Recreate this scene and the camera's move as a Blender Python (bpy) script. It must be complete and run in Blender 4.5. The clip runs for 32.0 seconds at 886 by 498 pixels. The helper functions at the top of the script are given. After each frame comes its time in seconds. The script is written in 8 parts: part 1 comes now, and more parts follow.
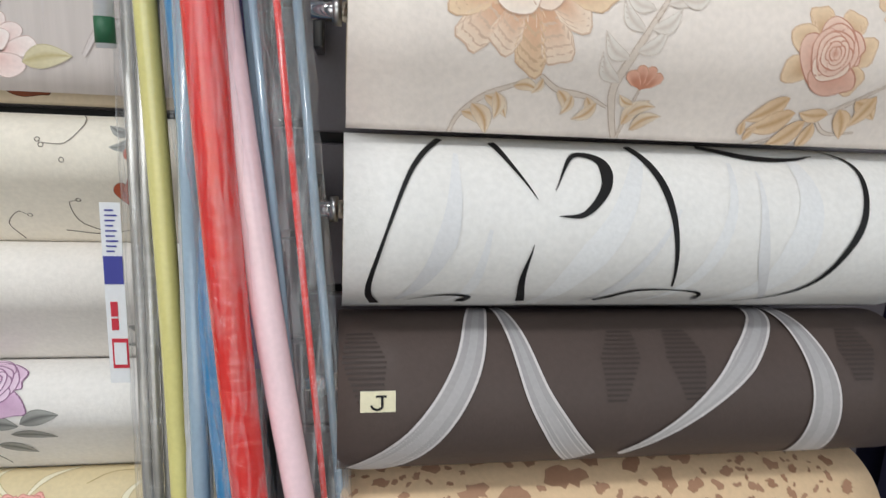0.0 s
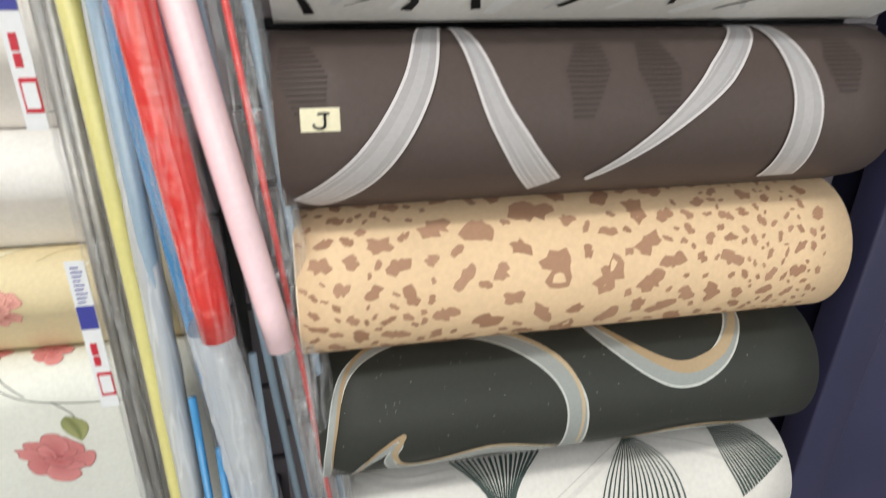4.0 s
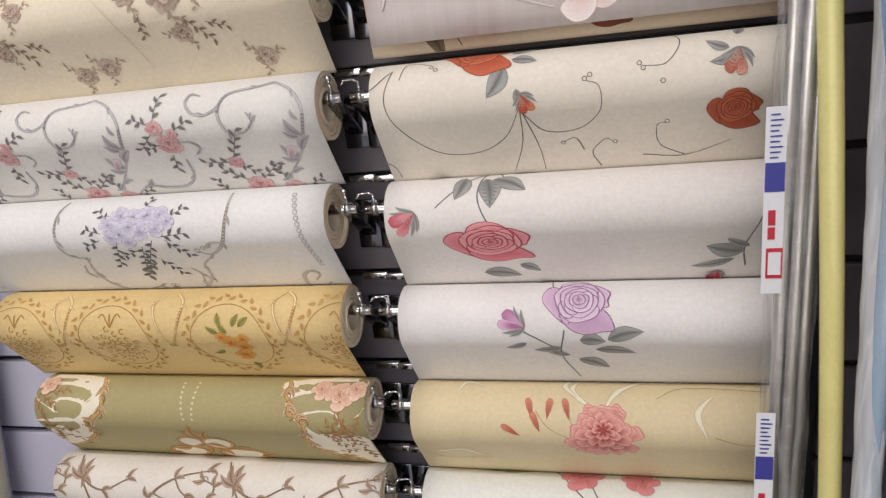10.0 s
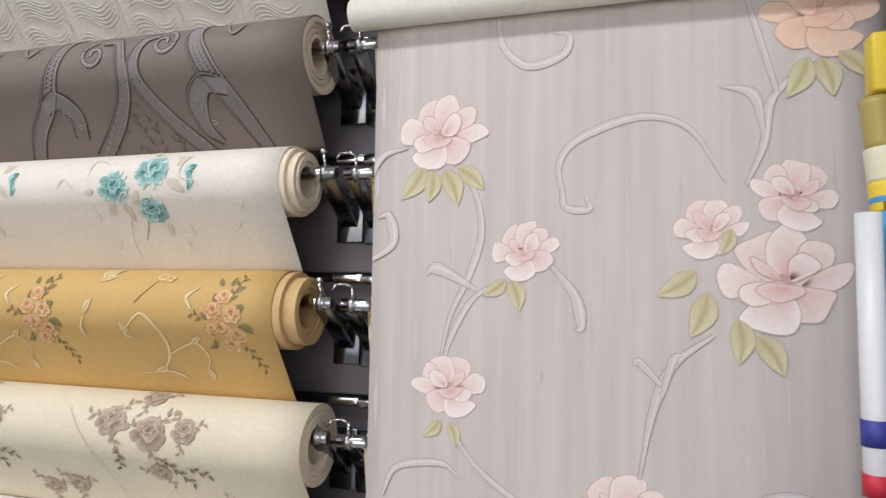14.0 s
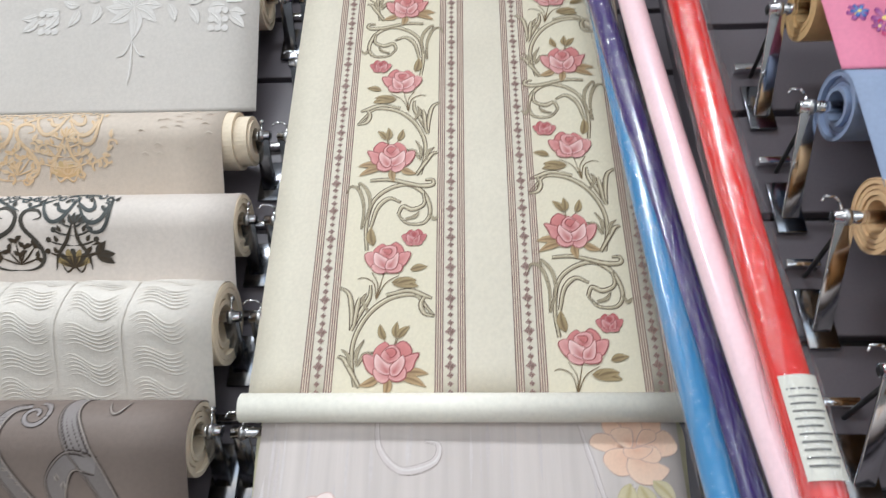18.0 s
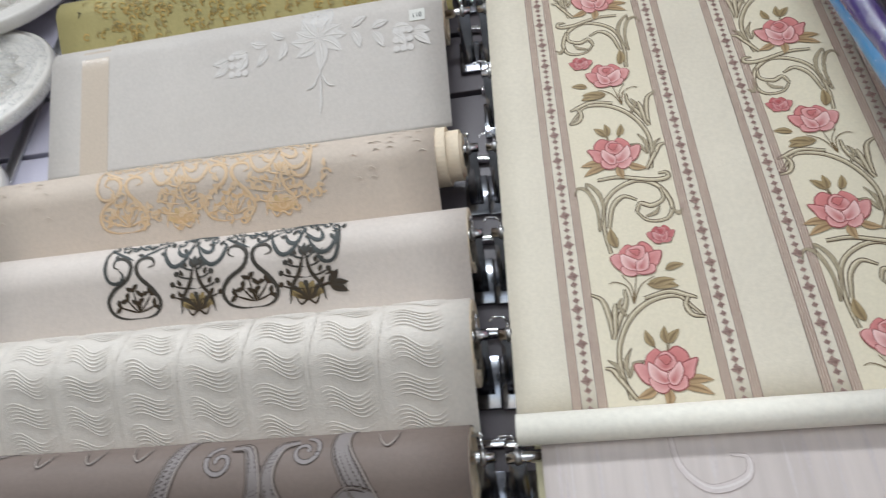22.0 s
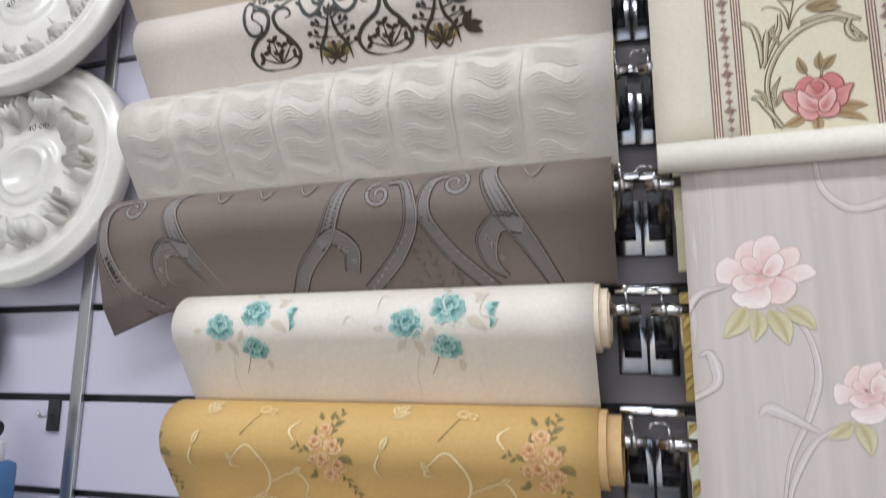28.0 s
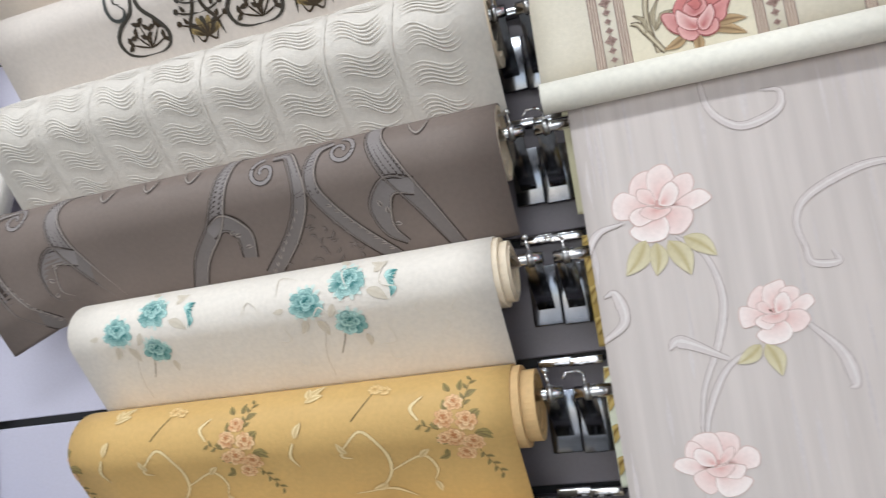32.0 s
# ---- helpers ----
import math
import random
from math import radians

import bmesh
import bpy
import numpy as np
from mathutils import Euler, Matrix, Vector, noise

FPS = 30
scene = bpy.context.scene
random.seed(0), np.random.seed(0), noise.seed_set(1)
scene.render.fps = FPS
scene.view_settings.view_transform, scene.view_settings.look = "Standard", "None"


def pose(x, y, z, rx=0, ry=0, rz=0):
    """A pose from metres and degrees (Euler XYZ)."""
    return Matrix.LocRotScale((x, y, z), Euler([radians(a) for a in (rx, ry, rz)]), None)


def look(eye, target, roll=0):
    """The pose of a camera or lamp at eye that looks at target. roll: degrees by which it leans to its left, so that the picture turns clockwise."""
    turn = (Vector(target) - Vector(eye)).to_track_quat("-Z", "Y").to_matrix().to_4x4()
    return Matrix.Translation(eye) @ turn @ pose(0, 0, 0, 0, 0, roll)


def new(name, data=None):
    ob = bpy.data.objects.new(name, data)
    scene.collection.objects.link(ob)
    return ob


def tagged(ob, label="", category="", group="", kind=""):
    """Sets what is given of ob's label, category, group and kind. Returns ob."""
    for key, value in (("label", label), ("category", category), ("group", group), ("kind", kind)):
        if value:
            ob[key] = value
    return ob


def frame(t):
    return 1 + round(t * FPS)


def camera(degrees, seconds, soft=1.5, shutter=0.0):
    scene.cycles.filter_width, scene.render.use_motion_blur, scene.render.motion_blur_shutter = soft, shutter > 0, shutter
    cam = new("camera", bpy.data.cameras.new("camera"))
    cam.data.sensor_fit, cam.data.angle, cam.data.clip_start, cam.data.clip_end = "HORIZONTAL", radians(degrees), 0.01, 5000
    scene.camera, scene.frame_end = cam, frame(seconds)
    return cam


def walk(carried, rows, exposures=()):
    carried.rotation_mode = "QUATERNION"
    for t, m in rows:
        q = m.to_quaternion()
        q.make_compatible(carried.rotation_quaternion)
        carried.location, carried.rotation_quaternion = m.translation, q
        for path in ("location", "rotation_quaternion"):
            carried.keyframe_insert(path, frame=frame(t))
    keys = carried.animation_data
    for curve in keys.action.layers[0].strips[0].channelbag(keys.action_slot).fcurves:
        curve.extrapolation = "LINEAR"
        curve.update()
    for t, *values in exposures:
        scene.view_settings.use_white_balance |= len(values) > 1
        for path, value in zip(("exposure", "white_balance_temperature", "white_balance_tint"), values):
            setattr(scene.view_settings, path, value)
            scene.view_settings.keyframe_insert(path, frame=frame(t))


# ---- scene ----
cam = camera(68.05, 32.0, soft=1.2, shutter=0.7)
# seconds, eye x y z, turn rx ry rz
PATH = [
    (0, -0.0951, -0.1054, 1.4663, 77.37, -2.68, -8.83),
    (0.5, -0.0874, -0.1105, 1.4601, 75.21, -2.04, -9.31),
    (1, -0.0769, -0.1025, 1.4394, 71.81, -2.00, -8.90),
    (1.5, -0.0685, -0.1029, 1.4170, 68.16, -2.59, -9.89),
    (2, -0.0680, -0.0876, 1.3615, 61.57, -2.15, -9.67),
    (2.5, -0.0742, -0.0834, 1.3332, 57.54, -1.93, -8.75),
    (3, -0.0751, -0.0890, 1.3336, 57.53, -2.31, -9.25),
    (3.5, -0.0749, -0.0961, 1.3393, 59.88, -2.28, -10.13),
    (5.5, -0.0265, -0.0661, 1.3788, 71.29, 2.87, -14.78),
    (6, -0.0840, -0.0670, 1.3735, 71.82, 3.18, -14.20),
    (6.5, -0.1573, -0.0746, 1.3887, 74.21, 3.55, -8.48),
    (7, -0.2390, -0.0506, 1.3994, 73.39, 3.44, 0.92),
    (7.5, -0.2803, -0.0068, 1.4191, 74.55, 2.91, 10.01),
    (8, -0.3053, 0.0128, 1.4079, 72.39, 2.47, 15.15),
    (8.5, -0.3366, -0.0092, 1.4119, 73.42, 4.19, 18.92),
    (9, -0.3894, -0.0426, 1.4093, 72.82, 4.80, 15.97),
    (9.5, -0.4410, -0.0792, 1.4189, 73.92, 5.00, 11.93),
    (10, -0.4665, -0.1170, 1.4280, 74.17, 5.78, 12.72),
    (10.5, -0.4736, -0.1124, 1.4354, 75.72, 2.78, 12.18),
    (11, -0.4592, -0.1046, 1.4666, 77.64, 2.14, 11.46),
    (11.5, -0.4525, -0.1035, 1.5229, 81.88, 2.07, 10.94),
    (12, -0.4450, -0.0759, 1.6375, 85.55, 3.24, 11.30),
    (12.5, -0.4502, -0.0356, 1.6787, 90.31, 1.12, 12.96),
    (13, -0.4628, -0.0014, 1.7014, 93.78, -1.56, 18.53),
    (13.5, -0.4564, 0.0446, 1.6999, 94.21, -1.35, 18.38),
    (15.5, -0.4732, -0.0068, 1.7504, 98.13, -1.10, 8.74),
    (16, -0.4847, -0.0241, 1.7576, 101.07, -0.85, 7.98),
    (16.5, -0.4918, -0.0575, 1.7725, 103.24, -0.68, 8.01),
    (17, -0.4856, -0.0683, 1.7811, 105.11, -1.17, 5.94),
    (17.5, -0.4846, -0.0886, 1.8255, 109.74, 0.11, 4.65),
    (18, -0.4922, -0.0886, 1.8250, 117.84, -0.46, 2.14),
    (18.5, -0.5057, -0.0887, 1.8142, 118.69, 0.14, 0.06),
    (19, -0.5013, -0.0584, 1.8383, 118.94, 1.01, 3.37),
    (19.5, -0.5060, 0.0022, 1.8425, 120.57, 0.54, 8.03),
    (20, -0.5500, 0.0276, 1.8310, 119.48, 0.13, 10.32),
    (20.5, -0.5943, 0.0198, 1.8278, 118.78, 0.25, 9.20),
    (21, -0.6355, 0.0082, 1.8386, 119.13, 1.45, 6.62),
    (21.5, -0.6801, -0.0160, 1.8304, 120.50, 0.30, 7.46),
    (22, -0.7175, -0.0486, 1.8290, 120.32, 1.00, 10.61),
    (22.5, -0.7476, -0.0735, 1.8274, 121.91, 0.62, 11.49),
    (23, -0.7592, -0.0842, 1.8250, 122.60, -0.14, 12.75),
    (23.5, -0.7713, -0.0748, 1.8090, 121.20, -0.42, 13.76),
    (24, -0.7759, -0.0704, 1.8007, 120.34, 0.20, 12.83),
    (24.5, -0.7729, -0.0711, 1.8013, 119.98, 0.07, 14.60),
    (25, -0.7770, -0.0885, 1.7836, 116.52, 0.35, 17.25),
    (25.5, -0.7905, -0.0923, 1.7837, 113.80, 0.37, 18.17),
    (27.5, -0.7799, -0.0899, 1.7875, 105.44, -0.94, 19.17),
    (28, -0.7815, -0.0837, 1.7768, 100.68, -0.27, 17.85),
    (28.5, -0.7839, -0.0793, 1.7589, 98.18, -0.38, 18.94),
    (29, -0.7786, -0.0837, 1.7496, 97.45, -0.04, 18.68),
    (29.5, -0.7628, -0.0873, 1.7513, 98.95, 0.44, 19.19),
    (30, -0.7361, -0.0699, 1.7514, 101.47, 2.99, 22.77),
    (30.5, -0.7107, -0.0452, 1.7555, 99.48, 4.04, 23.82),
    (31, -0.6962, -0.0322, 1.7594, 99.36, 6.82, 23.14),
    (31.5, -0.7058, -0.0113, 1.7630, 99.25, 7.29, 20.44),
    (32, -0.7064, -0.0187, 1.7621, 98.80, 7.15, 16.64),
]
EXPOSURES = [(0.0, -0.12, 6500, 7), (1.0, -0.19, 6700, 4), (2.0, -0.15, 7200, 10), (3.0, 0.38, 6700, 8), (6.0, 0.1, 7250, 6), (7.0, 0.0, 6900, 8), (8.0, -0.15, 6900, 10), (9.0, -0.25, 6900, 16), (10.0, -0.22, 6850, 16), (11.0, -0.16, 6600, 14), (13.0, -0.13, 6500, 10), (16.0, -0.19, 6300, 10), (18.0, 0.03, 6150, 7), (20.0, -0.13, 6200, 8), (23.0, -0.27, 6180, 8), (25.0, -0.46, 6320, 8), (28.0, -0.26, 6300, 10), (32.0, -0.1, 6250, 8)]
walk(cam, [(t, pose(x, y, z, a, b, c)) for t, x, y, z, a, b, c in PATH], EXPOSURES)

# ---- light ----
world = bpy.data.worlds.new("sky")
scene.world = world
world.use_nodes = True
wn, wl = world.node_tree.nodes, world.node_tree.links
sky = wn.new("ShaderNodeTexSky")
sky.sky_type, sky.sun_disc, sky.sun_elevation, sky.sun_rotation = "NISHITA", False, radians(40), radians(200)
wl.new(sky.outputs[0], wn["Background"].inputs[0])
wn["Background"].inputs[1].default_value = 0.12


def area_lamp(name, m, sx, sy, power, colour):
    data = bpy.data.lights.new(name, "AREA")
    data.shape, data.size, data.size_y, data.energy, data.color = "RECTANGLE", sx, sy, power, colour
    ob = new(name, data)
    ob.matrix_world = m
    return ob


DAY, TUBE = (0.95, 0.97, 1.0), (0.96, 0.98, 1.0)
area_lamp("shopfront_daylight", look((-0.7, -3.35, 1.75), (-0.7, 0.8, 1.75)), 5.0, 2.9, 58, DAY)
# added lamp in an unseen, assumed side opening; brightens roll ends facing right
area_lamp("added_side_light", look((2.34, -1.5, 1.7), (-0.6, 0.2, 1.7)), 1.4, 2.2, 9, DAY)
for lx in (-2.3, -0.9):
    area_lamp("ceiling_tube_light", look((lx, -0.75, 3.52), (lx, -0.74, 0.0)), 1.2, 0.25, 30, TUBE)

# ---- materials ----
MATS = {}


def node_mat(name, colour, rough=0.6, metal=0.0, grain=0.0, grain_scale=200.0, stain=0.0, stain_scale=6.0, bump=0.0,
             bump_scale=300.0, spec=0.5, stretch=(1, 1, 1), alpha=1.0, transmission=0.0, coat=0.0, piece=0.0):
    """A procedural surface: base colour with fine grain, large stains and relief, at real size."""
    if name in MATS:
        return MATS[name]
    m = bpy.data.materials.new(name)
    m.use_nodes = True
    n, l = m.node_tree.nodes, m.node_tree.links
    b = n["Principled BSDF"]
    b.inputs["Roughness"].default_value = rough
    b.inputs["Metallic"].default_value = metal
    b.inputs["Specular IOR Level"].default_value = spec
    b.inputs["Alpha"].default_value = alpha
    b.inputs["Transmission Weight"].default_value = transmission
    b.inputs["Coat Weight"].default_value = coat
    tc = n.new("ShaderNodeTexCoord")
    mp = n.new("ShaderNodeMapping")
    mp.inputs["Scale"].default_value = stretch
    l.new(tc.outputs["Object"], mp.inputs["Vector"])
    base = n.new("ShaderNodeRGB")
    base.outputs[0].default_value = (*colour, 1)
    out = base.outputs[0]

    def mottled(src, scale, amount, detail):
        tex = n.new("ShaderNodeTexNoise")
        tex.inputs["Scale"].default_value, tex.inputs["Detail"].default_value = scale, detail
        l.new(mp.outputs[0], tex.inputs["Vector"])
        rmp = n.new("ShaderNodeMapRange")
        rmp.inputs["From Min"].default_value, rmp.inputs["From Max"].default_value = 0.3, 0.7
        rmp.inputs["To Min"].default_value, rmp.inputs["To Max"].default_value = 1 - amount, 1 + amount * 0.5
        l.new(tex.outputs[0], rmp.inputs["Value"])
        mul = n.new("ShaderNodeVectorMath")
        mul.operation = "SCALE"
        l.new(src, mul.inputs[0])
        l.new(rmp.outputs[0], mul.inputs["Scale"])
        return mul.outputs[0]
    if stain:
        out = mottled(out, stain_scale, stain, 4)
    if grain:
        out = mottled(out, grain_scale, grain, 2)
    if piece:
        info = n.new("ShaderNodeObjectInfo")
        rmp = n.new("ShaderNodeMapRange")
        rmp.inputs["To Min"].default_value, rmp.inputs["To Max"].default_value = 1 - piece, 1 + piece
        l.new(info.outputs["Random"], rmp.inputs["Value"])
        mul = n.new("ShaderNodeVectorMath")
        mul.operation = "SCALE"
        l.new(out, mul.inputs[0])
        l.new(rmp.outputs[0], mul.inputs["Scale"])
        out = mul.outputs[0]
    l.new(out, b.inputs["Base Color"])
    if bump:
        tex = n.new("ShaderNodeTexNoise")
        tex.inputs["Scale"].default_value, tex.inputs["Detail"].default_value = bump_scale, 3
        l.new(mp.outputs[0], tex.inputs["Vector"])
        bm_ = n.new("ShaderNodeBump")
        bm_.inputs["Strength"].default_value, bm_.inputs["Distance"].default_value = bump, 0.001
        l.new(tex.outputs[0], bm_.inputs["Height"])
        l.new(bm_.outputs[0], b.inputs["Normal"])
    MATS[name] = m
    return m


def srgb(r, g, b):
    return tuple((c / 255 / 12.92) if c / 255 <= 0.04045 else ((c / 255 + 0.055) / 1.055) ** 2.4 for c in (r, g, b))


# bracket chrome with a darkened base colour, imitating reflections of a dim room
plate_chrome = node_mat("dimmed_chrome", (0.26, 0.27, 0.3), rough=0.16, metal=1.0, stain=0.25, stain_scale=30)
chrome = node_mat("chrome", (0.78, 0.78, 0.8), rough=0.12, metal=1.0, stain=0.1, stain_scale=20)
steel = node_mat("brushed_steel", (0.55, 0.55, 0.56), rough=0.3, metal=1.0, grain=0.15, grain_scale=60, stretch=(1, 1, 0.05))
black_plastic = node_mat("black_plastic", (0.02, 0.02, 0.022), rough=0.35)
slat_grey = node_mat("grey_melamine", srgb(106, 100, 106), rough=0.4, stain=0.06, stain_scale=3, grain=0.05, grain_scale=250, bump=0.1)
slat_pale = node_mat("pale_lilac_melamine", srgb(198, 195, 212), rough=0.35, stain=0.04, stain_scale=3, grain=0.04, grain_scale=250, bump=0.1)
groove_dark = node_mat("groove_black", (0.015, 0.015, 0.017), rough=0.5)
navy = node_mat("navy_paint", srgb(48, 48, 78), rough=0.45, stain=0.15, stain_scale=8, bump=0.15)
plaster = node_mat("shop_plaster", (0.6, 0.59, 0.58), rough=0.8, stain=0.08, stain_scale=2, bump=0.2, bump_scale=80)
floor_tile = node_mat("floor_tile", (0.25, 0.24, 0.22), rough=0.35, stain=0.1, stain_scale=3)
core_card = node_mat("cardboard_core", srgb(190, 165, 130), rough=0.8, grain=0.15)


# ---- builders ----
def mesh_ob(name, bm, material, parent=None, smooth=True):
    me = bpy.data.meshes.new(name)
    bm.to_mesh(me)
    bm.free()
    me.materials.append(material)
    if smooth:
        me.shade_smooth()
    ob = new(name, me)
    if parent:
        ob.parent = parent
    return ob


def part(name, bm, material, parent, label="", smooth=True):
    ob = mesh_ob(name, bm, material, parent, smooth)
    return tagged(ob, label) if label else ob


def raw(name, verts, faces, material, parent=None, smooth=True, colours=None):
    me = bpy.data.meshes.new(name)
    me.from_pydata(verts, [], faces)
    me.materials.append(material)
    if colours is not None:
        att = me.color_attributes.new("pigment", "FLOAT_COLOR", "POINT")
        att.data.foreach_set("color", np.asarray(colours, dtype=np.float32).ravel())
    if smooth:
        me.shade_smooth()
    ob = new(name, me)
    if parent:
        ob.parent = parent
    return ob


def thing(name, at, label, category, group="", kind=""):
    ob = new(name)
    ob.location = at
    ob.empty_display_size = 0.05
    return tagged(ob, label, category, group, kind)


def box(x0, x1, y0, y1, z0, z1, bev=0.0, bm=None):
    own = bm or bmesh.new()
    r = bmesh.ops.create_cube(own, size=1.0)
    bmesh.ops.transform(own, verts=r["verts"], matrix=Matrix.LocRotScale(((x0 + x1) / 2, (y0 + y1) / 2, (z0 + z1) / 2), None, (x1 - x0, y1 - y0, z1 - z0)))
    if bev:
        es = list({e for v in r["verts"] for e in v.link_edges})
        bmesh.ops.bevel(own, geom=es, offset=bev, segments=2, affect="EDGES", profile=0.5)
    return own


def rod(a, b, r, seg=16, bm=None, r2=None, bev=True):
    """A capped round bar from a to b."""
    own = bm or bmesh.new()
    a, b = Vector(a), Vector(b)
    d = b - a
    res = bmesh.ops.create_cone(own, cap_ends=True, segments=seg, radius1=r, radius2=r if r2 is None else r2, depth=d.length)
    bmesh.ops.transform(own, verts=res["verts"], matrix=Matrix.Translation((a + b) / 2) @ d.to_track_quat("Z", "Y").to_matrix().to_4x4())
    return own


def ball(c, r, bm=None):
    own = bm or bmesh.new()
    res = bmesh.ops.create_uvsphere(own, u_segments=14, v_segments=8, radius=r)
    bmesh.ops.translate(own, verts=res["verts"], vec=c)
    return own


# ---- the wall system ----
WALL_Y = 0.80
PITCH = 0.1515


def slat_z(k):
    """Height of groove k of the slat wall."""
    return 1.884 + PITCH * k


def build_room():
    shell = [("floor", (-3.6, 2.4, -3.6, 1.0, -0.1, 0.0), floor_tile), ("ceiling", (-3.6, 2.4, -3.6, 1.0, 3.6, 3.7), plaster),
             ("wall_west", (-3.7, -3.6, -3.6, 1.0, 0.0, 3.6), plaster), ("wall_east", (2.4, 2.5, -3.6, -2.3, 0.0, 3.6), plaster), ("wall_east", (2.4, 2.5, -0.7, 1.0, 0.0, 3.6), plaster), ("wall_east", (2.4, 2.5, -2.3, -0.7, 2.85, 3.6), plaster), ("wall_east", (2.4, 2.5, -2.3, -0.7, 0.0, 0.55), plaster),
             ("wall_north", (-3.6, 2.4, WALL_Y + 0.03, 1.0, 0.0, 3.6), plaster)]
    for name, b, m in shell:
        tagged(mesh_ob(name, box(*b), m, smooth=False), "plain " + ("tiled shop floor" if name == "floor" else "off-white plastered shop surface"), "floor" if name == "floor" else ("ceiling" if name == "ceiling" else "wall"), kind="structure")
    for x0, x1, z0, z1 in ((-3.6, -3.1, 0, 3.6), (1.9, 2.4, 0, 3.6), (-3.1, 1.9, 3.2, 3.6), (-3.1, 1.9, 0, 0.3)):
        tagged(mesh_ob("wall_south", box(x0, x1, -3.7, -3.6, z0, z1), plaster, smooth=False), "plastered wall round the open shop front", "wall", kind="structure")
    panel = new("slat_wall")
    tagged(panel, "slatted display wall of grey melamine boards with dark grooves", "wall", kind="structure")
    for (x0, x1, mat) in ((-3.55, -1.30, slat_pale), (-1.296, -0.20, slat_grey), (-0.18, 1.6, slat_grey)):
        for k in range(-11, 12):
            z0, z1 = slat_z(k) + 0.006, slat_z(k + 1) - 0.006
            part("slat", box(x0, x1, WALL_Y, WALL_Y + 0.018, z0, z1, 0.002), mat, panel, smooth=False)
    stand = new("stand_slat_wall")
    tagged(stand, "grey slatted back of the roll stand, set forward of the wall", "wall", kind="structure")
    for k in range(17):
        z0 = 0.10 + 0.1655 * k
        back = 0.60 if z0 < 1.55 else 0.64
        part("slat", box(-0.13, 0.60, back, back + 0.018, z0 + 0.006, z0 + 0.1595, 0.002), slat_grey, stand, smooth=False)
    part("groove_back", box(-0.13, 0.60, 0.656, 0.67, 0.05, 2.92), groove_dark, stand, smooth=False)
    part("side_board", box(-0.128, -0.112, 0.672, WALL_Y - 0.001, 0.05, 2.92), slat_grey, stand, smooth=False)
    part("groove_back", box(-3.55, 1.6, WALL_Y + 0.014, WALL_Y + 0.029, 0.05, 3.55), groove_dark, panel, smooth=False)
    for x in (-1.705,):
        strip = thing("wall_upright", (x, WALL_Y, 1.9), "worn steel strip upright fixed over the slat wall", "upright", kind="structure")
        part("steel_strip", box(-0.012, 0.012, -0.008, -0.001, -1.7, 1.6, 0.001), steel, strip)


build_room()


# ---- printed motifs: flat pigment laid on a paper surface ----
def pigment_mat(name, rough=0.55, metal=0.0, bump=0.15):
    m = bpy.data.materials.new(name)
    m.use_nodes = True
    n, l = m.node_tree.nodes, m.node_tree.links
    b = n["Principled BSDF"]
    att = n.new("ShaderNodeAttribute")
    att.attribute_name = "pigment"
    tc = n.new("ShaderNodeTexCoord")
    tex = n.new("ShaderNodeTexNoise")
    tex.inputs["Scale"].default_value, tex.inputs["Detail"].default_value = 260, 4
    l.new(tc.outputs["Object"], tex.inputs["Vector"])
    rmp = n.new("ShaderNodeMapRange")
    rmp.inputs["From Min"].default_value, rmp.inputs["From Max"].default_value = 0.3, 0.7
    rmp.inputs["To Min"].default_value, rmp.inputs["To Max"].default_value = 0.95, 1.03
    l.new(tex.outputs[0], rmp.inputs["Value"])
    mul = n.new("ShaderNodeVectorMath")
    mul.operation = "SCALE"
    l.new(att.outputs["Color"], mul.inputs[0])
    l.new(rmp.outputs[0], mul.inputs["Scale"])
    l.new(mul.outputs[0], b.inputs["Base Color"])
    b.inputs["Roughness"].default_value = rough
    b.inputs["Metallic"].default_value = metal
    b.inputs["Specular IOR Level"].default_value = 0.3
    bp = n.new("ShaderNodeBump")
    bp.inputs["Strength"].default_value, bp.inputs["Distance"].default_value = bump, 0.001
    l.new(tex.outputs[0], bp.inputs["Height"])
    l.new(bp.outputs[0], b.inputs["Normal"])
    return m


ink = pigment_mat("printed_ink")
gloss_ink = pigment_mat("glossy_ink", rough=0.25)


def lerp(a, b, t):
    return tuple(x + (y - x) * t for x, y in zip(a, b))


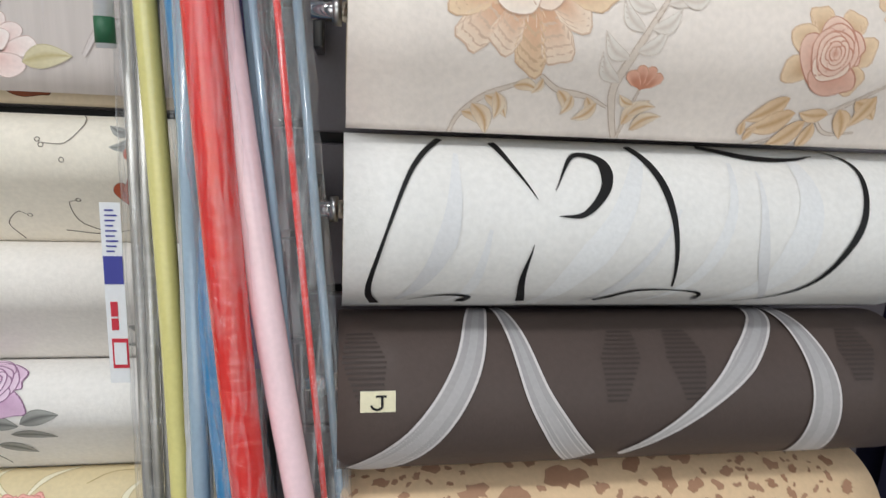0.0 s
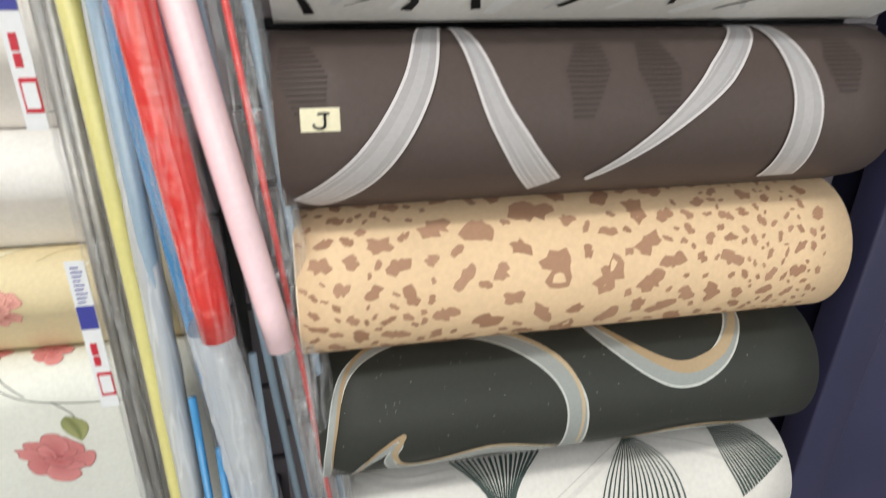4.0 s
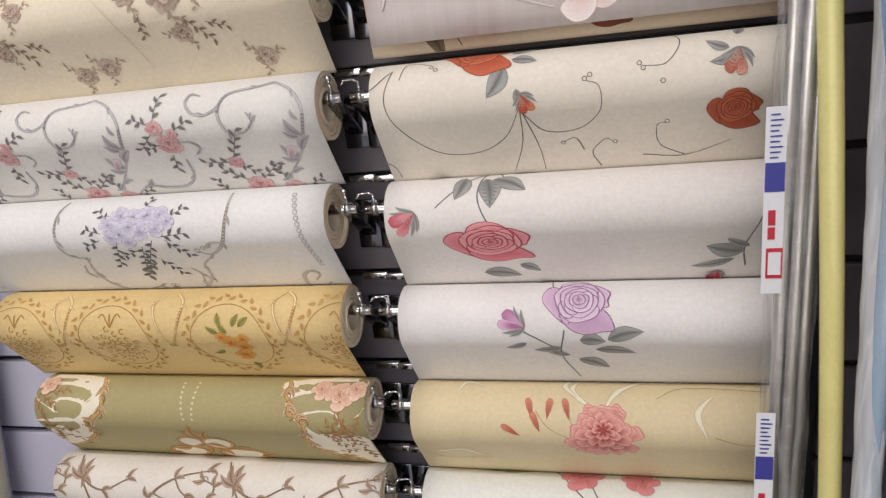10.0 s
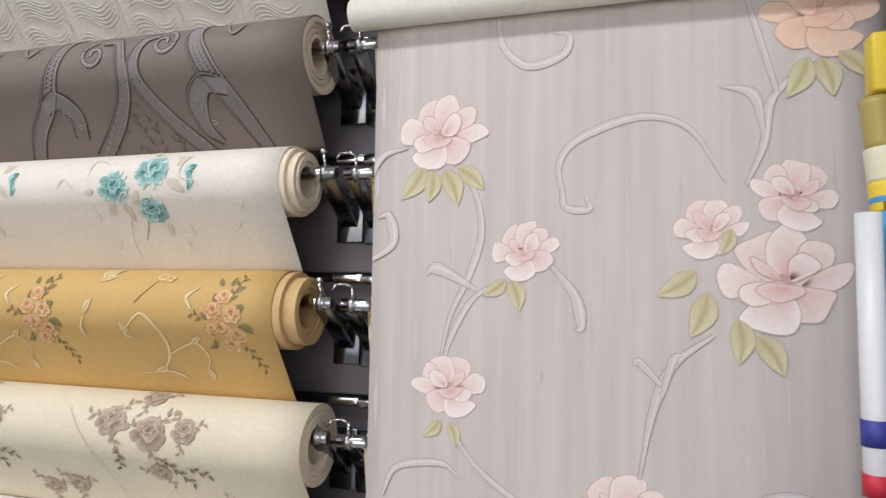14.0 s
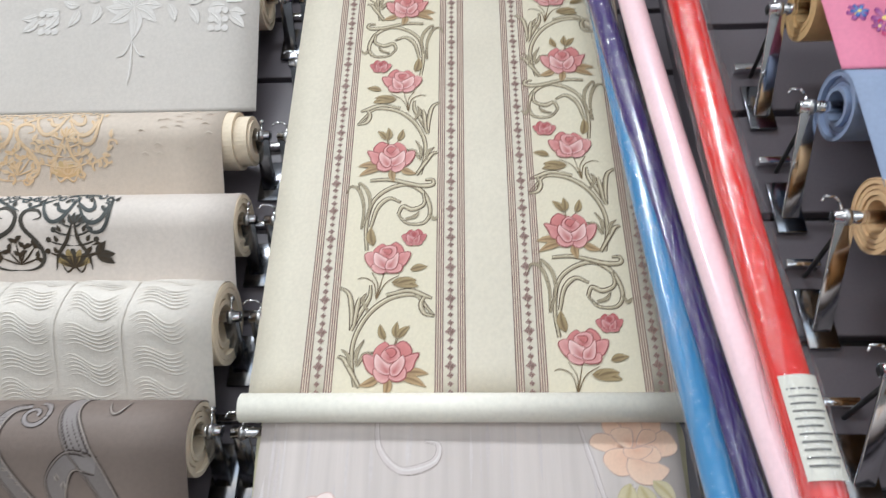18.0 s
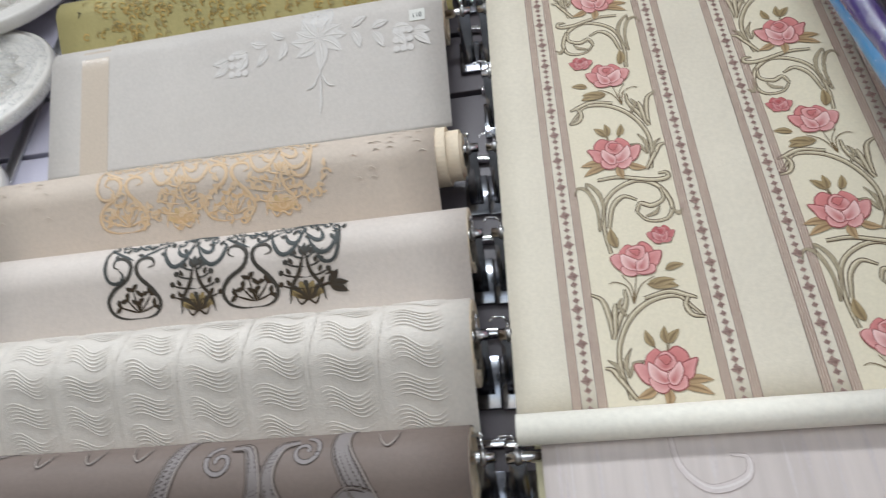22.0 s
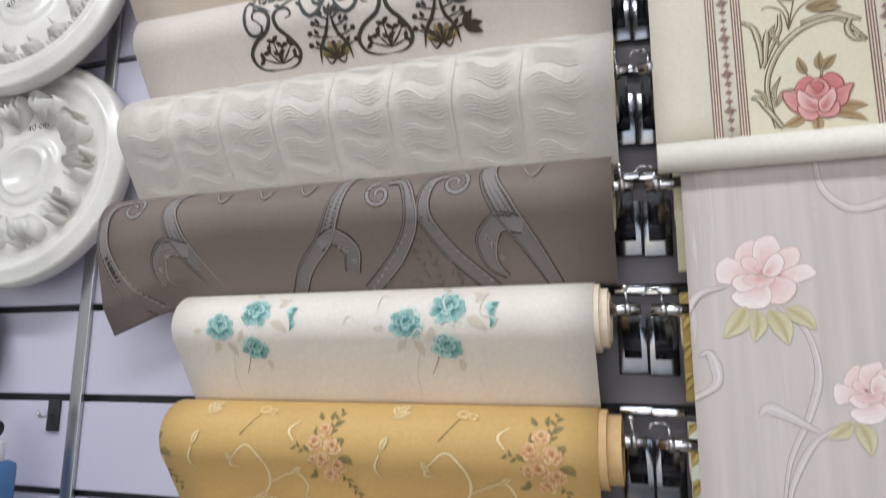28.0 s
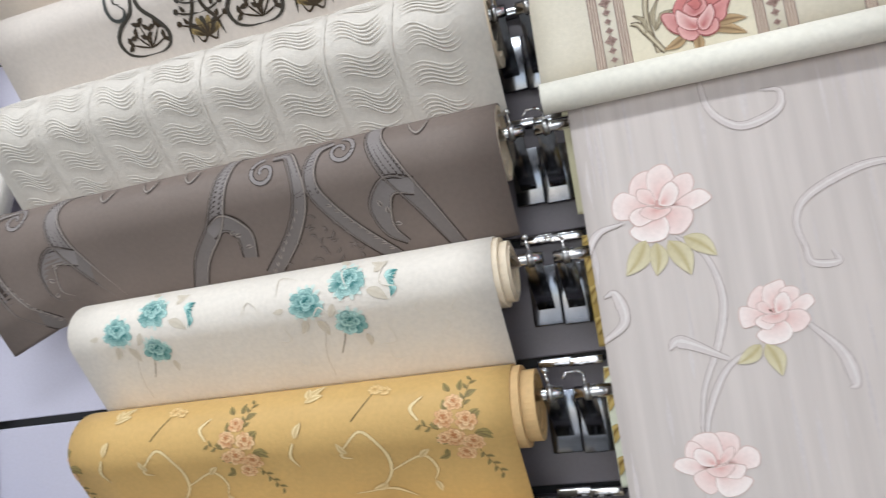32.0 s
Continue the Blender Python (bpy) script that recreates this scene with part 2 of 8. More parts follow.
class Print:
    """Collects flat shapes in a paper's own (u, v) metres; later ones lie on top."""

    def __init__(self, step=1.0):
        self.v, self.c, self.f, self.top, self.step = [], [], [], 0.0, step
        self.shapes = []
        self.m = (1.0, 0.0, 0.0, 1.0, 0.0, 0.0)

    def place(self, u=0.0, v=0.0, angle=0.0, scale=1.0, flip=False):
        c, s = math.cos(radians(angle)) * scale, math.sin(radians(angle)) * scale
        k = -1 if flip else 1
        self.m = (c * k, -s, s * k, c, u, v)

    def add(self, pts, cols, faces, lift=0.0):
        a, b, c, d, e, f = self.m
        o, fo = len(self.v), len(self.f)
        for (x, y), h in zip(pts, lift if hasattr(lift, "__len__") else [lift] * len(pts)):
            self.v.append((a * x + b * y + e, c * x + d * y + f, self.top, h))
        self.c += [(*q, 1.0) for q in cols]
        self.f += [tuple(i + o for i in q) for q in faces]
        self.top += self.step
        us, vs = [q[0] for q in self.v[o:]], [q[1] for q in self.v[o:]]
        self.shapes.append((o, len(self.v), fo, len(self.f), min(us), max(us), min(vs), max(vs)))

    def motifs(self, gap=0.003, most=14):
        """Indices of the shapes that touch one another, motif by motif; one motif for all when there are too many."""
        n = len(self.shapes)
        if n > 1500:
            return [list(range(n))]
        box_ = np.array([q[4:] for q in self.shapes])
        mark = [-1] * n
        groups = []
        for i in range(n):
            if mark[i] >= 0:
                continue
            mark[i], heap, got = len(groups), [i], []
            while heap:
                j = heap.pop()
                got.append(j)
                q = box_[j]
                for k in np.nonzero((box_[:, 0] < q[1] + gap) & (box_[:, 1] > q[0] - gap) & (box_[:, 2] < q[3] + gap) & (box_[:, 3] > q[2] - gap))[0]:
                    if mark[k] < 0:
                        mark[k] = mark[i]
                        heap.append(int(k))
            groups.append(sorted(got))
        return groups if len(groups) <= most else [list(range(n))]

    def grid(self, fn, nu, nv, colour):
        pts, cols = [], []
        for i in range(nu + 1):
            for j in range(nv + 1):
                pts.append(fn(i / nu, j / nv))
                cols.append(colour(i / nu, j / nv))
        w = nv + 1
        self.add(pts, cols, [(i * w + j, i * w + j + 1, (i + 1) * w + j + 1, (i + 1) * w + j) for i in range(nu) for j in range(nv)])

    def petal(self, x, y, ang, length, width, inner, outer, edge=None, tip=0.35, nu=8, notch=0.0):
        """A petal from (x, y) outward: rounded, deep-toned at its foot and washed out toward a thin soft rim."""
        ca, sa = math.cos(radians(ang)), math.sin(radians(ang))
        nv = 10 if width > 0.024 else 6
        lop = 0.10 * math.sin(ang * 1.7 + length * 900)
        half = min(1.25, math.atan2(width * 0.62, length * 0.8))

        def shape(k):
            def fn(s, t):
                a = 2 * t - 1
                s = (1 - (1 - s) ** 1.6) * k
                rr = length * s * (1 - 0.42 * abs(a) ** 3.4 - (0.06 + tip * 0.3) * a * a + (0.012 + notch * 0.12) * math.cos(6.0 * a + ang) + lop * a)
                ph = a * half * k * (0.72 + 0.28 * s)
                px, py = rr * math.cos(ph), rr * math.sin(ph)
                return x + ca * px - sa * py, y + sa * px + ca * py
            return fn
        rim = lerp(outer, edge, 0.5) if edge else outer
        if edge:
            self.grid(shape(1.0 + min(0.04, 0.00045 / max(length, 0.004))), nu, nv, lambda s, t: rim)
        deep = lerp(inner, edge, 0.32) if edge else inner

        def tone(s, t):
            s = 1 - (1 - s) ** 1.6
            a = abs(2 * t - 1)
            k = max(0.0, min(1.0, (s - 0.46) / 0.48))
            k = k * k * (3 - 2 * k)
            k = max(k * (1 - 0.15 * (1 - a) * (1 if s < 0.93 else 0)), 0.5 * a ** 4 * s)
            return lerp(deep, outer, k)
        self.grid(shape(0.985), nu, nv, tone)

    def patch(self, outline, foot, deep, pale, edge, line=0.0005, power=1.3, sub=4):
        """A petal with a free outline: deep-toned round its foot, pale toward the rim, with a fine dark contour."""
        n = len(outline)
        rim = []
        for i in range(n):
            a, b, c, d = (outline[(i + k) % n] for k in (-1, 0, 1, 2))
            for q in range(sub):
                t = q / sub
                rim.append(tuple(0.5 * (2 * b[k] + (c[k] - a[k]) * t + (2 * a[k] - 5 * b[k] + 4 * c[k] - d[k]) * t * t + (3 * b[k] - a[k] - 3 * c[k] + d[k]) * t ** 3) for k in (0, 1)))
        m, rings = len(rim), (0.4, 0.7, 0.9, 1.0)
        pts, cols = [foot], [deep]
        for s in rings:
            pts += [(foot[0] + (u - foot[0]) * s, foot[1] + (v - foot[1]) * s) for u, v in rim]
            cols += [lerp(deep, pale, s ** power)] * m
        faces = [(0, 1 + j, 1 + (j + 1) % m) for j in range(m)]
        for i in range(len(rings) - 1):
            faces += [(1 + i * m + j, 1 + (i + 1) * m + j, 1 + (i + 1) * m + (j + 1) % m, 1 + i * m + (j + 1) % m) for j in range(m)]
        self.add(pts, cols, faces)
        if edge:
            V, F = [], []
            for j in range(m):
                (ax, ay), (bx, by) = rim[j - 1], rim[(j + 1) % m]
                l = math.hypot(bx - ax, by - ay) or 1
                w = line * (0.35 + 0.65 * abs(math.sin(math.pi * j / m + outline[0][0] * 40)))
                nx, ny = -(by - ay) / l * w, (bx - ax) / l * w
                V += [(rim[j][0] + nx, rim[j][1] + ny), (rim[j][0] - nx, rim[j][1] - ny)]
                F.append((2 * j, 2 * j + 1, (2 * j + 3) % (2 * m), (2 * j + 2) % (2 * m)))
            self.add(V, [edge] * len(V), F)

    def leaf(self, x, y, ang, length, width, dark, light, edge=None, bend=0.15):
        ca, sa = math.cos(radians(ang)), math.sin(radians(ang))

        def shape(k):
            def fn(s, t):
                w = width * 0.5 * k * math.sin(math.pi * (s ** 0.8)) ** 0.9 if 0 < s < 1 else 0
                px, py = length * ((s - 0.5) * (0.5 + 0.5 * k) + 0.5), (2 * t - 1) * w + bend * length * math.sin(math.pi * s) * 0.5
                return x + ca * px - sa * py, y + sa * px + ca * py
            return fn
        if edge:
            rim = lerp(light, edge, 0.55)
            self.grid(shape(1.09), 8, 2, lambda s, t: rim)
        half = lerp(dark, light, 0.45)
        self.grid(shape(1.0), 8, 4, lambda s, t: dark if t == 0.5 else (lerp(half, light, min(1, s * 1.3)) if t < 0.5 else lerp(half, light, min(1, 0.35 + s))))

    def line(self, fn, w0, w1, c0, c1=None, n=24, edge=None, mid=None):
        """A ribbon along the curve fn(s), s from 0 to 1; mid: its half-way width."""
        ps = [fn(i / n) for i in range(n + 1)]
        m = max(1, math.ceil(max(w0, w1, mid or 0) / 0.006))

        def ribbon(k, ca, cb):
            pts, cols = [], []
            for i, (px, py) in enumerate(ps):
                q0, q1 = ps[max(0, i - 1)], ps[min(n, i + 1)]
                dx, dy = q1[0] - q0[0], q1[1] - q0[1]
                l = math.hypot(dx, dy) or 1
                s = i / n
                w = (w0 + (w1 - w0) * s) if mid is None else ((w0 * (1 - 2 * s) + mid * 2 * s) if s < 0.5 else (mid * (2 - 2 * s) + w1 * (2 * s - 1)))
                w = w / 2 + k
                for q in range(m + 1):
                    g = 1 - 2 * q / m
                    pts.append((px - dy / l * w * g, py + dx / l * w * g))
                cols += [lerp(ca, cb, s)] * (m + 1)
            r1 = m + 1
            self.add(pts, cols, [(r1 * i + q, r1 * i + q + 1, r1 * i + r1 + q + 1, r1 * i + r1 + q) for i in range(n) for q in range(m)])
        if edge:
            ribbon(edge[0], edge[1], edge[1])
        ribbon(0, c0, c1 or c0)

    def curve(self, pts, w0, w1, c0, c1=None, n=24, edge=None, mid=None):
        """A ribbon along a smooth curve through a few guide points."""
        P = [Vector((*p, 0)) for p in pts]
        P = [P[0] * 2 - P[1]] + P + [P[-1] * 2 - P[-2]]
        k = len(P) - 3

        def fn(s):
            i = min(k - 1, int(s * k))
            t = s * k - i
            a, b, c, d = P[i:i + 4]
            q = 0.5 * ((2 * b) + (c - a) * t + (2 * a - 5 * b + 4 * c - d) * t * t + (3 * b - a - 3 * c + d) * t ** 3)
            return q.x, q.y
        self.line(fn, w0, w1, c0, c1, n, edge, mid)

    def ridge(self, pts, w, h, col, n=20, side=None):
        """A raised line through guide points, h high in the middle; side: flank colour, used for painted relief shade.
        """
        P = [Vector((*p, 0)) for p in pts]
        P = [P[0] * 2 - P[1]] + P + [P[-1] * 2 - P[-2]]
        k = len(P) - 3
        ps = []
        for q in range(n + 1):
            s = q / n
            i = min(k - 1, int(s * k))
            t = s * k - i
            a, b, c, d = P[i:i + 4]
            ps.append(0.5 * ((2 * b) + (c - a) * t + (2 * a - 5 * b + 4 * c - d) * t * t + (3 * b - a - 3 * c + d) * t ** 3))
        V, C, L = [], [], []
        for i, q in enumerate(ps):
            e = ps[min(n, i + 1)] - ps[max(0, i - 1)]
            l = e.length or 1
            taper = min(1.0, 3.0 * min(i, n - i) / n + 0.15)
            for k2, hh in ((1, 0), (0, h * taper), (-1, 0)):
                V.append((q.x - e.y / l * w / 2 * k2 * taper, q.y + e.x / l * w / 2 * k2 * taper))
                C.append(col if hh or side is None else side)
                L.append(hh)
        self.add(V, C, [f for i in range(n) for f in ((3 * i, 3 * i + 1, 3 * i + 4, 3 * i + 3), (3 * i + 1, 3 * i + 2, 3 * i + 5, 3 * i + 4))], L)

    def spiral(self, x, y, r0, r1, a0, a1, w0, w1, col, col1=None, n=26, edge=None, mid=None):
        def fn(s):
            r, a = r0 + (r1 - r0) * s, radians(a0 + (a1 - a0) * s)
            return x + r * math.cos(a), y + r * math.sin(a)
        self.line(fn, w0, w1, col, col1, n, edge, mid)

    def disc(self, x, y, r, col, n=12, ry=None, wob=0.0, rnd=None):
        pts, cols = [(x, y)], [col]
        for i in range(n):
            a = 2 * math.pi * i / n
            k = 1 + (rnd.uniform(-wob, wob) if rnd else 0)
            pts.append((x + r * k * math.cos(a), y + (ry or r) * k * math.sin(a)))
            cols.append(col)
        self.add(pts, cols, [(0, 1 + i, 1 + (i + 1) % n) for i in range(n)])

    def ring(self, x, y, r, w, col, n=14):
        self.spiral(x, y, r, r, 0, 360, w, w, col, n=n)

    def rect(self, x0, x1, y0, y1, col, nu=1, nv=1):
        self.grid(lambda s, t: (x0 + (x1 - x0) * s, y0 + (y1 - y0) * t), nu, nv, lambda s, t: col)

    def make(self, name, surf, parent, label="", mat=None, lift=0.0005, limits=None):
        verts = []
        each = min(0.0001, 0.0009 / max(1.0, self.top))
        for u, v, k, h in self.v:
            h = h + k * each
            if limits:
                u, v = min(max(u, limits[0]), limits[1]), min(max(v, limits[2]), limits[3])
            verts.append(surf(u, v, lift + h))
        ob = None
        for got in self.motifs():
            V, F, C = [], [], []
            for i in got:
                a, b, fa, fb = self.shapes[i][:4]
                shift = len(V) - a
                V += verts[a:b]
                C += self.c[a:b]
                F += [tuple(k + shift for k in f) for f in self.f[fa:fb]]
            ob = raw(name, V, F, mat or ink, parent, smooth=True, colours=C)
            if label:
                tagged(ob, label)
        return ob


def rosette(p, x, y, R, inner, outer, edge, ang=0.0, rings=3, rnd=None, squash=1.0):
    """A small round rose: drooping outer petals with cornered tips, then a cup of nested petals, each pale at the rim, round a coiled heart."""
    rnd = rnd or random.Random(int(abs(x * 9000 + y * 7000)) + 3)
    keep = p.m
    a_, b_, c_, d_, e_, f_ = keep
    p.m = (a_, b_ * squash, c_, d_ * squash, a_ * x + b_ * y + e_, c_ * x + d_ * y + f_)
    for a, l, w in ((100, 0.85, 0.9), (55, 0.85, 0.8), (150, 0.95, 0.8), (15, 1.0, 0.7), (195, 1.08, 0.75), (340, 1.08, 0.75), (232, 1.0, 0.85), (305, 1.0, 0.9), (268, 0.85, 0.8)):
        p.petal(0, 0, a + rnd.uniform(-7, 7), R * l * rnd.uniform(0.94, 1.06), R * w, inner, lerp(inner, outer, rnd.uniform(0.4, 1.0)), edge, tip=0.3, notch=0.1)
    cy = R * 0.16
    for k in range(min(4, rings)):
        f = (0.62, 0.46, 0.31, 0.19)[k]
        for a, w in (((120, 1.1), (50, 1.1), (190, 1.2), (350, 1.2), (270, 1.5)), ((150, 1.3), (30, 1.3), (250, 1.5), (300, 1.2)), ((90, 1.5), (200, 1.3), (320, 1.5)), ((130, 1.6), (300, 1.6)))[k]:
            p.petal(0, cy, a + rnd.uniform(-12, 12), R * f * rnd.uniform(0.92, 1.1), R * f * w, lerp(inner, edge, 0.2), lerp(inner, outer, rnd.uniform(0.55, 1.0)), edge, tip=0.0)
    p.spiral(0, cy, R * 0.02, R * 0.08, ang, ang + 400, R * 0.02, R * 0.02, lerp(inner, edge, 0.7), n=14)
    p.m = keep


# petals of a rose seen three-quarter from the side, back to front: depth of tone, foot, outline
ROSE_OUTER = ((0.5, (-0.1, -0.3), ((-0.5, 0.6), (-0.82, 0.55), (-1.0, 0.16), (-0.75, -0.25), (-0.32, -0.62), (-0.1, -0.3), (-0.3, 0.2))),
              (0.6, (0.3, 0.1), ((0.45, 0.72), (0.74, 0.62), (0.98, 0.34), (0.9, 0.12), (0.84, -0.08), (0.45, -0.1), (0.3, 0.3))),
              (0.35, (0.1, -0.25), ((-0.48, -0.3), (-0.28, -0.75), (0.2, -0.95), (0.68, -0.84), (1.04, -0.74), (0.84, -0.35), (0.5, -0.1), (0.0, -0.25))),
              (0.7, (0.05, 0.3), ((-0.42, 0.45), (-0.34, 0.85), (0.05, 1.02), (0.38, 0.86), (0.56, 0.5), (0.3, 0.15), (-0.2, 0.15))))


def rose(p, x, y, R, inner, outer, edge, ang=0.0, rings=3, rnd=None, squash=1.0):
    """A full-blown rose: spread outer petals with cornered tips round whorls of cupped petals, pale at the rim."""
    if R < 0.026:
        return rosette(p, x, y, R, inner, outer, edge, ang, rings, rnd, squash)
    rnd = rnd or random.Random(int(abs(x * 9000 + y * 7000)) + 3)
    keep = p.m
    a_, b_, c_, d_, e_, f_ = keep
    p.m = (a_, b_ * squash, c_, d_ * squash, a_ * x + b_ * y + e_, c_ * x + d_ * y + f_)
    line_ = max(0.0003, R * 0.022)
    for tone, foot, outline in ROSE_OUTER:
        pts = [(R * (u + rnd.uniform(-0.04, 0.04)), R * (v + rnd.uniform(-0.04, 0.04))) for u, v in outline]
        p.patch(pts, (R * foot[0], R * foot[1]), lerp(inner, edge, 0.25), lerp(inner, outer, tone), lerp(inner, edge, 0.8), line=line_, sub=4)
    cx, cy = 0.08 * R, 0.14 * R
    for k, (f, n) in enumerate(((0.68, 4), (0.53, 3), (0.4, 3), (0.28, 2), (0.17, 2))):
        for i in range(n):
            a = 360 * i / n + 47 * k + ang + rnd.uniform(-8, 8)
            wide = 74 if n > 3 else 92
            pts = [(cx + R * f * g * math.cos(radians(a + d)), cy + R * f * g * math.sin(radians(a + d))) for d, g in ((-wide, 0.8), (-wide * 0.6, 1.0), (-wide * 0.15, 1.06), (wide * 0.3, 0.98), (wide * 0.7, 1.02), (wide, 0.82))]
            pts.append((cx - 0.1 * R * f * math.cos(radians(a)), cy - 0.1 * R * f * math.sin(radians(a))))
            p.patch(pts, (cx, cy), lerp(inner, edge, 0.45), lerp(inner, outer, rnd.uniform(0.55, 1.0)), lerp(inner, edge, 0.7), line=line_ * 0.9, sub=3)
    p.m = keep


def bud(p, x, y, R, ang, inner, outer, edge, green, dgreen):
    for d in (-38, 38, -14, 14):
        p.leaf(x, y, ang + d, R * 1.15, R * 0.25, dgreen, green)
    p.petal(x, y, ang - 14, R * 1.25, R * 0.7, outer, inner, edge, tip=0.3)
    p.petal(x, y, ang + 16, R * 1.3, R * 0.6, inner, outer, edge, tip=0.3)
    for d in (-55, 55):
        p.leaf(x, y, ang + d, R * 0.9, R * 0.22, dgreen, green)


def lettering(string, surf, u, v, height, colour, parent, tilt=0.0, name="writing"):
    """Writing laid on a surface with the built-in font."""
    cu = bpy.data.curves.new("glyphs", "FONT")
    cu.body, cu.size, cu.align_x = string, height * 1.4, "CENTER"
    tmp = new("glyphs", cu)
    me = bpy.data.meshes.new_from_object(tmp.evaluated_get(bpy.context.evaluated_depsgraph_get()))
    pts = [(q.co.x, q.co.y) for q in me.vertices]
    fs = [tuple(f.vertices) for f in me.polygons]
    bpy.data.objects.remove(tmp)
    bpy.data.meshes.remove(me)
    bpy.data.curves.remove(cu)
    c, s = math.cos(radians(tilt)), math.sin(radians(tilt))
    return raw(name, [surf(u + c * x - s * y, v + s * x + c * y, 0.0016) for x, y in pts], fs, ink, parent, False, [(*colour, 1)] * len(pts))


# ---- rolls on pegs ----
paper_back = node_mat("paper_back", srgb(240, 224, 200), rough=0.7, grain=0.06, grain_scale=120, stain=0.05, spec=0.3)
PAPER_T = 0.0009


class Roll:
    """One wallpaper roll on a peg: a coil, and its loose end that runs over the front and hangs down behind the next."""

    def __init__(self, x0, x1, zc, yc=0.725, r=0.047, end=-35.0, tail=0.10, bow=0.0, start=150.0, yaw=0.0, tilt=0.0, sag=0.0):
        self.x0, self.x1, self.zc, self.yc, self.r, self.end, self.tail, self.bow, self.start = x0, x1, zc, yc, r, end, tail, bow, start
        self.yaw, self.tilt, self.sag = yaw, tilt, sag
        self.shift, self.scale, self.rise = 0.0, 1.0, 0.0
        self.v0, self.v1 = radians(end) * r - tail, radians(start) * r

    def yz(self, v, off=0.0):
        r = self.r
        ve = radians(self.end) * r
        if v >= ve:
            a = v / r
            return self.yc - (r + off) * math.cos(a), self.zc + (r + off) * math.sin(a)
        a, d = radians(self.end), ve - v
        n = (-math.cos(a), math.sin(a))
        t = (-math.sin(a), -math.cos(a))
        k = self.bow * d * d
        return (self.yc + n[0] * (r + off) + t[0] * d * (1 - k * 2), self.zc + n[1] * (r + off) + t[1] * d - k * 0.02)

    def surf(self, u, v, off):
        y, z = self.yz(v, off)
        if self.sag and v < 0:
            drop = self.sag * max(0.0, 1 - u / 0.22) ** 2 * min(1.0, -v / 0.08)
            y, z = y - drop * 0.25, z - drop
        return self.askew(self.x0 + u, y, z)

    def ink(self, u, v, off):
        """Where the print's own (u, v) lies on the paper."""
        return self.surf(u * self.scale + self.shift, v + self.rise, off)

    def askew(self, x, y, z):
        """A roll that hangs a little askew: turned from the wall and tipped along its length."""
        d = x - self.x0 - 0.2
        return x, y + d * self.yaw, z + d * self.tilt

    def build(self, name, label, mat, group, core=True, coil_mat=None, inset=(0.004, 0.004), flare=0.0, wave=0.0, seed=0, holes=True):
        rnd = random.Random(seed)
        root = thing(name, (0, 0, 0), label, "wallpaper roll", group)
        w, n, cols = self.x1 - self.x0, 44, 10
        V, F = [], []
        vs = [self.v0 + (self.v1 - self.v0) * i / n for i in range(n + 1)]
        ph = rnd.uniform(0, 6)
        for lay in (0.0, -PAPER_T):
            for i, v in enumerate(vs):
                for j in range(cols + 1):
                    u = w * j / cols
                    hang = max(0.0, -v - 0.02) / 0.1
                    V.append(self.surf(u, v, lay + wave * hang * math.sin(ph + u * 14)))
        m, c1 = (n + 1) * (cols + 1), cols + 1
        for i in range(n):
            for j in range(cols):
                a = i * c1 + j
                F.append((a, a + 1, a + c1 + 1, a + c1))
                F.append((m + a, m + a + c1, m + a + c1 + 1, m + a + 1))
        for i in range(n):
            a = i * c1
            F.append((a, a + c1, m + a + c1, m + a))
            b = a + cols
            F.append((b, m + b, m + b + c1, b + c1))
        for j in range(cols):
            F.append((j, m + j, m + j + 1, j + 1))
            a = n * c1 + j
            F.append((a, a + 1, m + a + 1, m + a))
        raw("loose_sheet", V, F, mat, root)
        self.root = root
        # the coil: nested layers that slip sideways a little, round a hollow core
        coil_mat = coil_mat or paper_back
        if core:
            layers, seg = 4, 40
            ra, rb = self.r - 0.0018, self.r * 0.42
            V, F = [], []
            for k in range(layers):
                ro = ra - (ra - rb) * k / layers
                ri = ra - (ra - rb) * (k + 0.86) / layers
                e0, e1 = inset[0] + rnd.uniform(-0.003, 0.004), inset[1] + rnd.uniform(-0.003, 0.004)
                xa, xb = self.x0 - 0.002 + e0 * (1 if k else 0.4), self.x1 + 0.002 - e1 * (1 if k else 0.4)
                o = len(V)
                for i in range(seg):
                    a = 2 * math.pi * i / seg
                    wob = 1 + 0.012 * math.sin(2 * a + ph + k)
                    for (x, rr) in ((xa, ri), (xa, ro), (xb, ro), (xb, ri)):
                        V.append(self.askew(x, self.yc - rr * wob * math.cos(a), self.zc + rr * wob * math.sin(a)))
                for i in range(seg):
                    a, b = o + 4 * i, o + 4 * ((i + 1) % seg)
                    for q in range(4):
                        F.append((a + q, a + (q + 1) % 4, b + (q + 1) % 4, b + q))
            ob = raw("coil", V, F, coil_mat or mat, root, smooth=False)
            tagged(ob, "coiled paper end with slipped layers")
        return root


def row(k):
    """Height of the roll axis in row k, counted downward."""
    return 1.842 - PITCH * (k - 6)


def paper_mat(name, rgb, rough=0.55, grain=0.05, stain=0.05, bump=0.25, bump_scale=350.0, stretch=(1, 1, 1), grain_scale=180.0):
    return node_mat(name, srgb(*rgb), rough=rough, grain=grain, grain_scale=grain_scale, stain=stain, stain_scale=7, bump=bump, bump_scale=bump_scale, stretch=stretch, spec=0.3)


ochre_back = node_mat("ochre_paper_back", srgb(214, 178, 126), rough=0.7, grain=0.08, grain_scale=120, stain=0.08)
